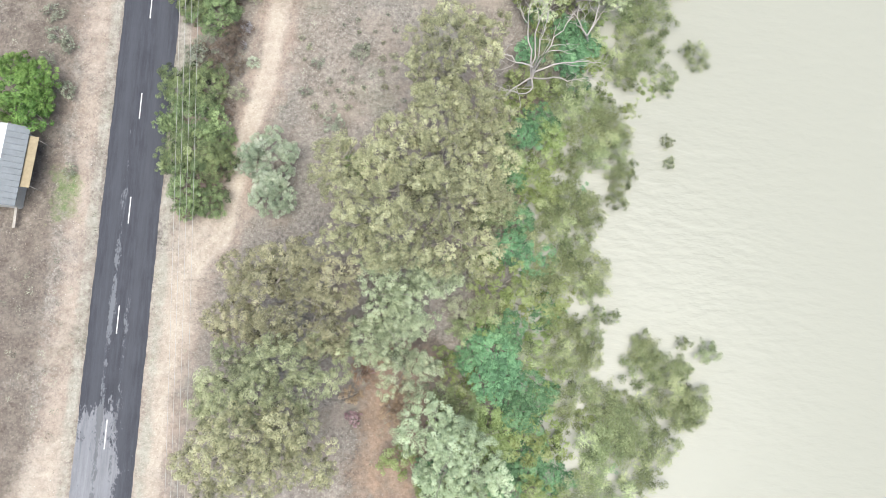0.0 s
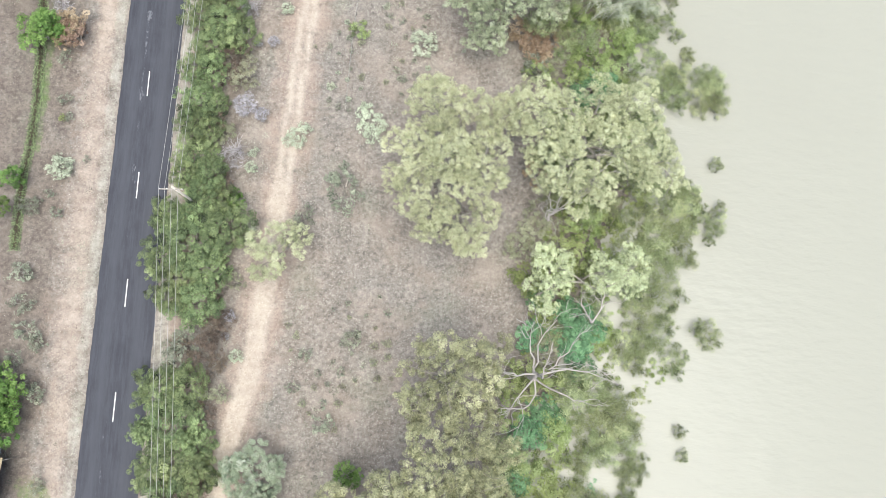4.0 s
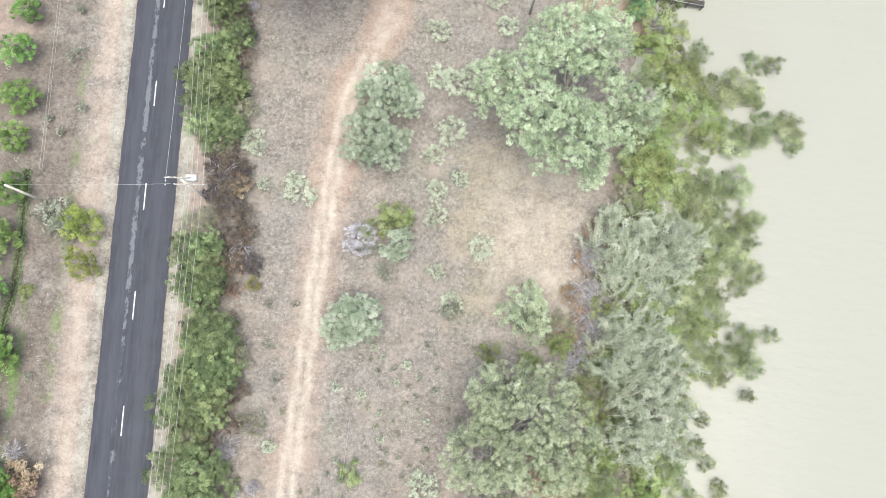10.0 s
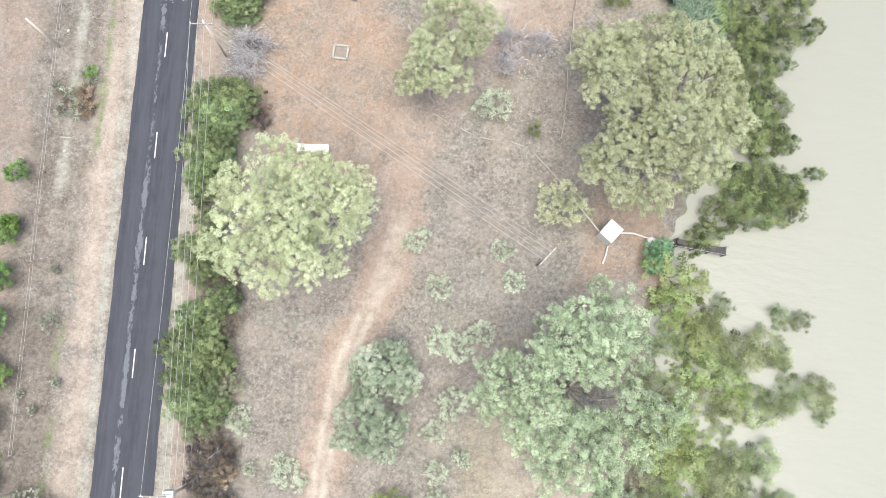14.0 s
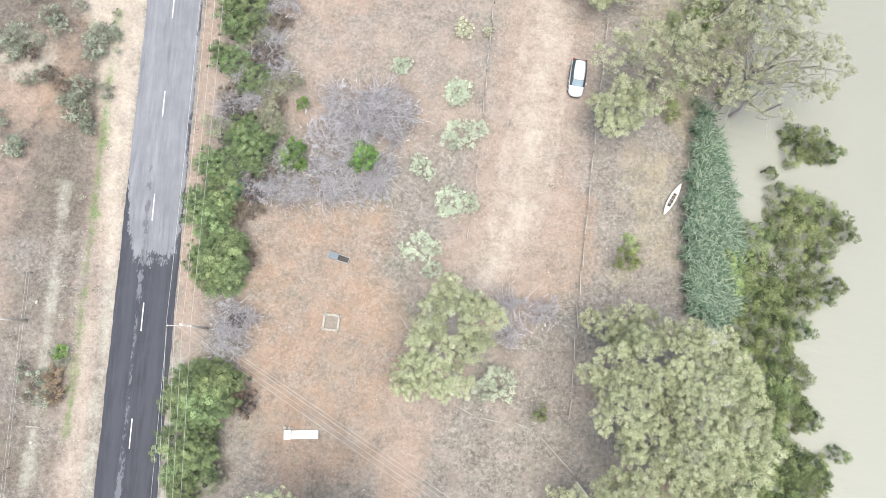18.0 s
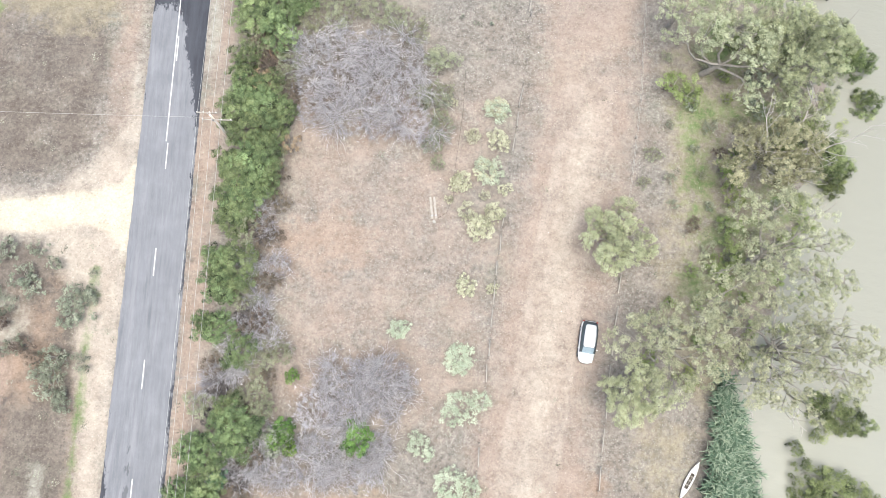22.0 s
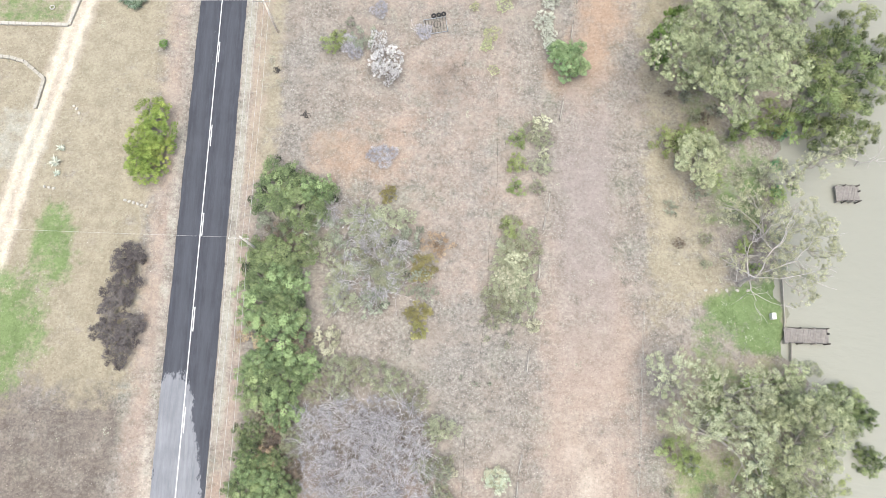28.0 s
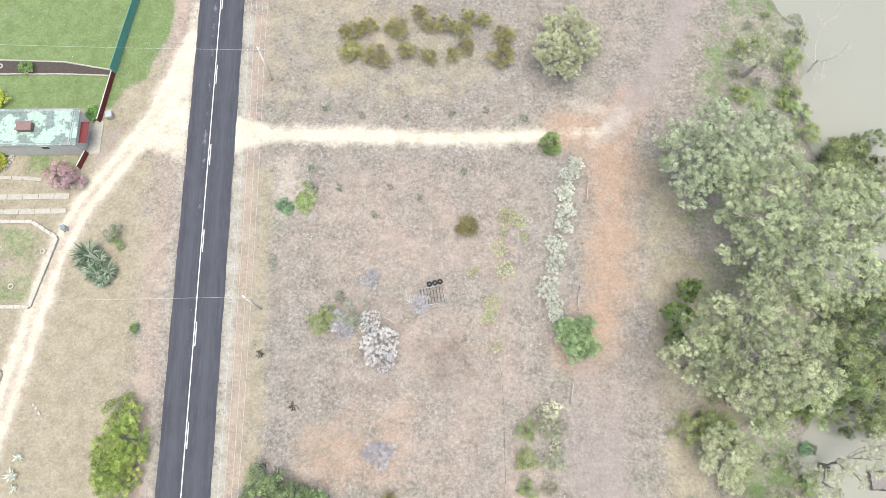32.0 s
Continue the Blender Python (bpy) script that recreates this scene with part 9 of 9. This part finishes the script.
        part("roof_rib", rod((x0, -4.2 + 0.65 * k, z0 + 0.01), (x1, -4.2 + 0.65 * k, z1 + 0.01), 0.02, sides=4), mat, slope)
awning = part("awning", box(1.9, 5.6, 0.06, (3.2, 0.7, 2.5), 0.01, None), PLY, house, "tan board awning")
for k in range(10):
    part("slat", box(0.1, 0.3, 0.07, (3.0, -1.8 + 0.55 * k, 2.56)), DARK_METAL, awning)
for y in (-1.9, 3.2):
    part("post", rod((4.0, y, 0), (4.0, y, 2.5), 0.05), PALE_WOOD, house)
rail = thing("hand_rail", "pale timber rail beside the old house", "rail", (-11.9, -2.8, 0), 90)
part("rail", box(2.5, 0.3, 0.1, (0, 0, 0.6), 0.01), PALE_WOOD, rail)
for s in (-1.1, 1.1):
    part("post", rod((s, 0, 0), (s, 0, 0.6), 0.05), PALE_WOOD, rail)

# the scrap heap
scrap = thing("bed_frame", "rusty wire bed frame lying in dry grass", "scrap metal", (29.3, 243.6, level(29.3, 243.6) + 0.12), 10)
for k in range(8):
    part("wire", rod((-1.4 + 0.4 * k, -1.1, 0), (-1.3 + 0.4 * k, 1.1, 0.05), 0.03), DARK_METAL, scrap)
for y in (-1.1, 1.1):
    part("side_bar", rod((-1.5, y, 0), (1.5, y, 0.03), 0.045), GREY_METAL, scrap)
for x in (-1.5, 1.5):
    part("end_bar", rod((x, -1.1, 0), (x, 1.1, 0.03), 0.045), GREY_METAL, scrap)
v, f = tubes([[(0.5 * math.cos(a), 0.5 * math.sin(a), 0.05, 0.03) for a in np.linspace(0, 2 * np.pi, 17)]], 5)
part("coil", mesh_of("coil", v, f, DARK_METAL), parent=scrap).location = (0.2, 0.1, 0.05)
for x, y in ((29.0, 245.1), (29.7, 245.25), (30.35, 245.4)):
    v, f = tubes([[(0.24 * math.cos(a), 0.24 * math.sin(a), 0.1, 0.12) for a in np.linspace(0, 2 * np.pi, 17)]], 8)
    tyre = new("tyre", mesh_of("tyre", v, f, RUBBER, smooth=True))
    tyre.matrix_basis = pose(x, y, level(x, y), 0, 0, 0)
    tagged(tyre, "worn black tyre lying by a scrap heap", "tyre", "old tyres")
rngb = np.random.default_rng(21)
for x, y, n, r, lab in ((27.3, 243.0, 26, 1.3, "pile of bleached pruned branches"), (12.3, 230.4, 14, 0.5, "small heap of charred sticks"), (8.2, 236.9, 16, 0.5, "dark burnt stump with sticks"),
                        (31.5, 236.5, 18, 1.6, "scattered brown sticks on bare ground"), (33.5, 234.0, 14, 1.8, "scattered brown sticks on bare ground")):
    paths = []
    for _ in range(n):
        a = rngb.uniform(0, 6.28)
        c = rngb.normal(0, r * 0.45, 2)
        d = np.array((math.cos(a), math.sin(a), rngb.uniform(-0.1, 0.2))) * r * rngb.uniform(0.3, 0.7)
        p = np.array((c[0], c[1], rngb.uniform(0.05, 0.25)))
        thick = 0.02 if "scattered" in lab else 0.06
        paths.append(limb_path(p - d * (1, 1, 0), p + d, thick, thick * 0.4, 0.1, rngb, 5))
    v, f = tubes(paths, 5)
    heap = new("stick_heap", mesh_of("stick_heap", v, f, DEADWOOD if "bleached" in lab else BROWN_TWIG if "scattered" in lab else DARK_METAL))
    heap.location = (x, y, level(x, y))
    tagged(heap, lab, "sticks")


def bare_tree(x, y, tips, thick, label, seed=1, twigs=5):
    """A dead tree: a trunk with limbs that end at the given tips (x, y, z)."""
    rng = np.random.default_rng(seed)
    ob = thing("dead_tree", label, "tree", (x, y, level(x, y) - 0.1))
    top = np.mean([t[2] for t in tips]) * 0.55
    trunk = limb_path((0, 0, 0), (rng.normal(0, 0.4), rng.normal(0, 0.4), top), thick * 1.0, thick * 0.6, 0.05, rng, 7)
    v, f = tubes([trunk], 9)
    part("trunk", mesh_of("trunk", v, f, DEADWOOD, smooth=True), parent=ob)
    for tx, ty, tz in tips:
        start = trunk[rng.integers(4, 7)][:3]
        limb = limb_path(start, (tx - x, ty - y, tz), thick * 0.38, 0.022, 0.11, rng, 9)
        paths = [limb]
        for _ in range(twigs):
            k = rng.integers(3, 8)
            q = limb[k][:3]
            d = (limb[-1][:3] - limb[0][:3]) * rng.uniform(0.1, 0.3) + rng.normal(0, 1.0, 3)
            sub = limb_path(q, q + d, limb[k][3] * 0.6, 0.02, 0.14, rng, 6)
            paths.append(sub)
            for _ in range(2):
                q2 = sub[rng.integers(2, 5)][:3]
                paths.append(limb_path(q2, q2 + d * 0.4 + rng.normal(0, 0.5, 3), 0.024, 0.01, 0.14, rng, 4))
        v, f = tubes(paths, 6)
        part("limb", mesh_of("limb", v, f, DEADWOOD, smooth=True), parent=ob)
    return ob


bare_tree(43.5, 14.6, ((40.3, 10.6, 7), (38.6, 11.9, 8), (37.5, 15.7, 9.5), (42.4, 19.2, 10.5), (44.5, 20, 11), (46.8, 18.4, 10), (48.9, 12.7, 8), (50.9, 14.1, 8.5), (44.0, 18.0, 11.5)), 0.3,
          "large bleached dead tree with bare twisting white limbs")
bare_tree(50.4, 20.4, ((48.8, 23.6, 6), (47.6, 20.7, 5.5), (51.6, 22.5, 5.5), (50.0, 24.5, 6)), 0.26, "broken dead snag with thick pale limbs", 4, 3)
bare_tree(46.0, 31.5, ((44.2, 30.4, 7), (45.0, 34.2, 8), (48.4, 33.6, 8.5), (50.5, 36.0, 9.5), (53.5, 38.5, 10)), 0.2, "half-dead gum with bare white upper limbs", 6)
bare_tree(65.5, 155.5, ((61.0, 155.0, 8), (63.0, 159.0, 10), (68.5, 158.0, 10), (71.5, 156.0, 9), (66.5, 152.5, 8)), 0.3, "leaning grey gum trunk with bare limbs by the water", 7)
bare_tree(67.0, 179.5, ((62.8, 180.5, 6), (64.5, 184.5, 9), (67.5, 185.0, 10), (72.0, 181.5, 8), (75.5, 181.5, 8), (66.0, 176.5, 7), (70.0, 177.0, 7)), 0.33, "grey gum with thick bare spreading limbs over dry bank", 8)
bare_tree(67.5, 208.3, ((64.0, 209.5, 7), (66.0, 213.5, 10), (69.0, 214.5, 11), (71.5, 212.0, 10), (66.5, 205.5, 6), (73.5, 209.0, 9)), 0.26, "dying gum with many bare white branches by the lawn", 9)
bare_tree(30.9, 124.6, ((28.6, 130.5, 8), (30.5, 131.5, 9), (32.4, 128.5, 7), (29.0, 128.5, 7)), 0.16, "slender white-barked gum stem with pale branches", 10, 3)
bare_tree(84.0, 224.0, ((80.5, 227.5, 4), (83.0, 229.5, 5), (86.5, 226.0, 4)), 0.12, "thin bare drowned tree standing in the river", 11, 4)
bare_tree(83.5, 275.0, ((81.0, 278.5, 5), (84.5, 280.0, 6), (87.0, 276.0, 5), (82.5, 271.5, 4)), 0.14, "thin bare drowned tree at the river edge", 12, 4)

# reeds along the bank
rngr = np.random.default_rng(31)
REED_BED = ((61.2, 156.5), (63.2, 152), (64.4, 146), (64.9, 139), (64.3, 132), (61.5, 130.5), (58.7, 133), (58.9, 140), (59.6, 146), (60.6, 151))
n = 9000
x = rngr.uniform(58, 66, 30000)
y = rngr.uniform(130, 157, 30000)
keep = inside(x + 0.45 * np.sin(y * 2.1) + 0.35 * np.sin(y * 5.3 + x * 2.0), y, REED_BED, 0.8) > rngr.uniform(0.2, 0.9, 30000)
x, y = x[keep][:n], y[keep][:n]
m = len(x)
a = rngr.uniform(0, 2 * np.pi, m)
d = np.stack([np.cos(a), np.sin(a), 0 * a], 1)
s = np.stack([-np.sin(a), np.cos(a), 0 * a], 1)
base = np.stack([x, y, ground_z(x, y)], 1)
tall = rngr.uniform(1.4, 2.3, m)[:, None]
lean = rngr.uniform(0.3, 1.0, m)[:, None]
w = 0.05
p1 = base + d * lean * 0.35 + (0, 0, 1) * tall * 0.75
p2 = base + d * lean * 1.1 + (0, 0, 1) * tall
p3 = base + d * lean * 1.6 + (0, 0, 1) * tall * 0.9
v = np.stack([base - s * w, base + s * w, p1 + s * w, p1 - s * w, p2 + s * w * 0.8, p2 - s * w * 0.8, p3 + s * 0.01, p3 - s * 0.01], 1)
k = np.arange(m)[:, None, None] * 8
f = (k + np.array([[0, 1, 2, 3], [3, 2, 4, 5], [5, 4, 6, 7]])[None]).reshape(-1, 4)
reeds = new("reeds", mesh_of("reeds", v.reshape(-1, 3), f, LEAF["reed"], (("tone", np.repeat(rngr.uniform(0, 1, m), 8)),)))
tagged(reeds, "bed of blue-green reeds along the river edge", "reeds", kind="stuff")

# ---- grass tufts, leaf litter and small weeds ----
def scatter_field(n, seed, x0=-36, x1=80, y0=-46, y1=298):
    rng = np.random.default_rng(seed)
    x, y = rng.uniform(x0, x1, n), rng.uniform(y0, y1, n)
    clear = (np.abs(x - 0.1) > 3.5) & (x < bank_x(y) - 1.0)
    for line, half in ((TRACK, 1.3), (CROSS, 1.7), (SIDE, 2.0), (DRIVE, 2.2), (FORK, 1.6)):
        clear &= near_line(x, y, line) > half
    return rng, x[clear], y[clear]


def tuft_field(name, label, n, seed, blades, size, mat, patch=None, rise=0.5, spread=1.0, thin=1.0):
    rng, x, y = scatter_field(n, seed)
    worn = (x > 10) & (x < 53) & (y > 112) & (y < 262) | (x < -4) & (y > 175)
    keep = ~worn | (rng.uniform(0, 1, len(x)) < thin)
    x, y = x[keep], y[keep]
    if patch:
        f = np.sin(x * 0.33 + 2 * np.sin(y * 0.21)) * np.sin(y * 0.29 + 1.7 * np.sin(x * 0.17)) + rng.normal(0, 0.35, len(x))
        keep = f > patch
        x, y = x[keep], y[keep]
    tone = np.repeat(rng.uniform(0, 1, len(x)), blades)
    s0 = np.repeat(size * rng.uniform(0.5, 1.5, len(x)), blades)
    x, y = np.repeat(x, blades), np.repeat(y, blades)
    m = len(x)
    a = rng.uniform(0, 2 * np.pi, m)
    d = np.stack([np.cos(a), np.sin(a), rise * rng.uniform(0.1, 1.0, m)], 1)
    s = np.stack([-np.sin(a), np.cos(a), 0 * a], 1)
    a0 = rng.uniform(0, 2 * np.pi, m)
    base = np.stack([x, y, ground_z(x, y) - 0.01], 1) + np.stack([np.cos(a0), np.sin(a0), 0 * a0], 1) * (s0 * spread * rng.uniform(0, 1, m) ** 0.5)[:, None]
    ln = (s0 * rng.uniform(0.5, 1.2, m))[:, None]
    w = ln * 0.13
    v = np.stack([base - s * w, base + s * w, base + d * ln], 1)
    ob = new(name, mesh_of(name, v.reshape(-1, 3), np.arange(m * 3).reshape(m, 3), mat, (("tone", np.repeat(np.clip(tone + rng.normal(0, 0.15, m), 0, 1), 3)),)))
    return tagged(ob, label, "grass", kind="stuff")


FURROW = ((-12.4, 26.9), (-12.5, 31), (-12.6, 34.6), (-12.3, 38.4), (-12.2, 43.2), (-12.4, 48.1), (-13.7, 66.9), (-12.7, 72.5), (-12.7, 77.6), (-13.1, 85.4))


def furrow():
    """A narrow irrigation furrow: dark soil between fringes of green grass."""
    rng = np.random.default_rng(71)
    line = np.array(FURROW)
    run = np.concatenate([[0], np.hypot(*np.diff(line, axis=0).T).cumsum()])
    t = np.arange(0, run[-1], 0.35)
    c = np.stack([np.interp(t, run, line[:, 0]), np.interp(t, run, line[:, 1])], 1)
    half = 0.34 + 0.12 * np.sin(t * 1.3) * np.sin(t * 0.37)
    v = np.concatenate([np.stack([c[:, 0] + k * half, c[:, 1], ground_z(c[:, 0], c[:, 1]) + (0.012 if k else 0.004)], 1) for k in (-1, 0, 1)])
    n = len(c)
    j = np.arange(n - 1)
    f = np.concatenate([np.stack([a * n + j, (a + 1) * n + j, (a + 1) * n + j + 1, a * n + j + 1], 1) for a in (0, 1)])
    soil = new("furrow", mesh_of("furrow", v, f, plain("damp dark soil", (0.075, 0.058, 0.042), (0.035, 0.028, 0.02), 0.95, scale=3), smooth=True))
    tagged(soil, "narrow damp irrigation furrow in dry orchard soil", "furrow", kind="structure")
    k = rng.integers(0, n, 9000)
    k = k[(c[k, 1] > 24) | (rng.uniform(0, 1, 9000) < 0.3)]
    m = len(k)
    side = rng.choice((-1, 1), m) * rng.uniform(0.1, 0.6, m)
    p = np.stack([c[k, 0] + side, c[k, 1] + rng.uniform(-0.2, 0.2, m), 0 * side], 1)
    p[:, 2] = ground_z(p[:, 0], p[:, 1])
    a = rng.uniform(0, 6.28, m)
    u = np.stack([np.cos(a), np.sin(a), rng.uniform(0.3, 1.0, m)], 1) * rng.uniform(0.1, 0.3, m)[:, None]
    q = np.stack([-np.sin(a), np.cos(a), 0 * a], 1) * 0.03
    grass = new("furrow_grass", mesh_of("furrow_grass", np.stack([p - q, p + q, p + u], 1).reshape(-1, 3), np.arange(m * 3).reshape(m, 3), LEAF["hedge"], (("tone", np.repeat(rng.uniform(0.1, 0.9, m), 3)),)))
    tagged(grass, "green grass fringing an irrigation furrow", "grass", kind="stuff")


furrow()
tuft_field("dry_grass", "short dry straw-coloured grass tufts over the flat", 42000, 41, 4, 0.16, LEAF["grass"], spread=2.0)
tuft_field("weeds", "low grey-green weeds in the dry grass", 11000, 42, 26, 0.18, LEAF["scrub"], patch=0.2, spread=1.8, thin=0.22)
tuft_field("leaf_litter", "scattered dark dry leaves and sticks", 36000, 43, 3, 0.1, LEAF["dscrub"], rise=0.15, spread=3.0, thin=0.6)
tuft_field("bleached_stalks", "bleached pale stalks and dry flower heads", 26000, 44, 3, 0.09, LEAF["frost"], patch=0.0, rise=0.3, spread=2.0)
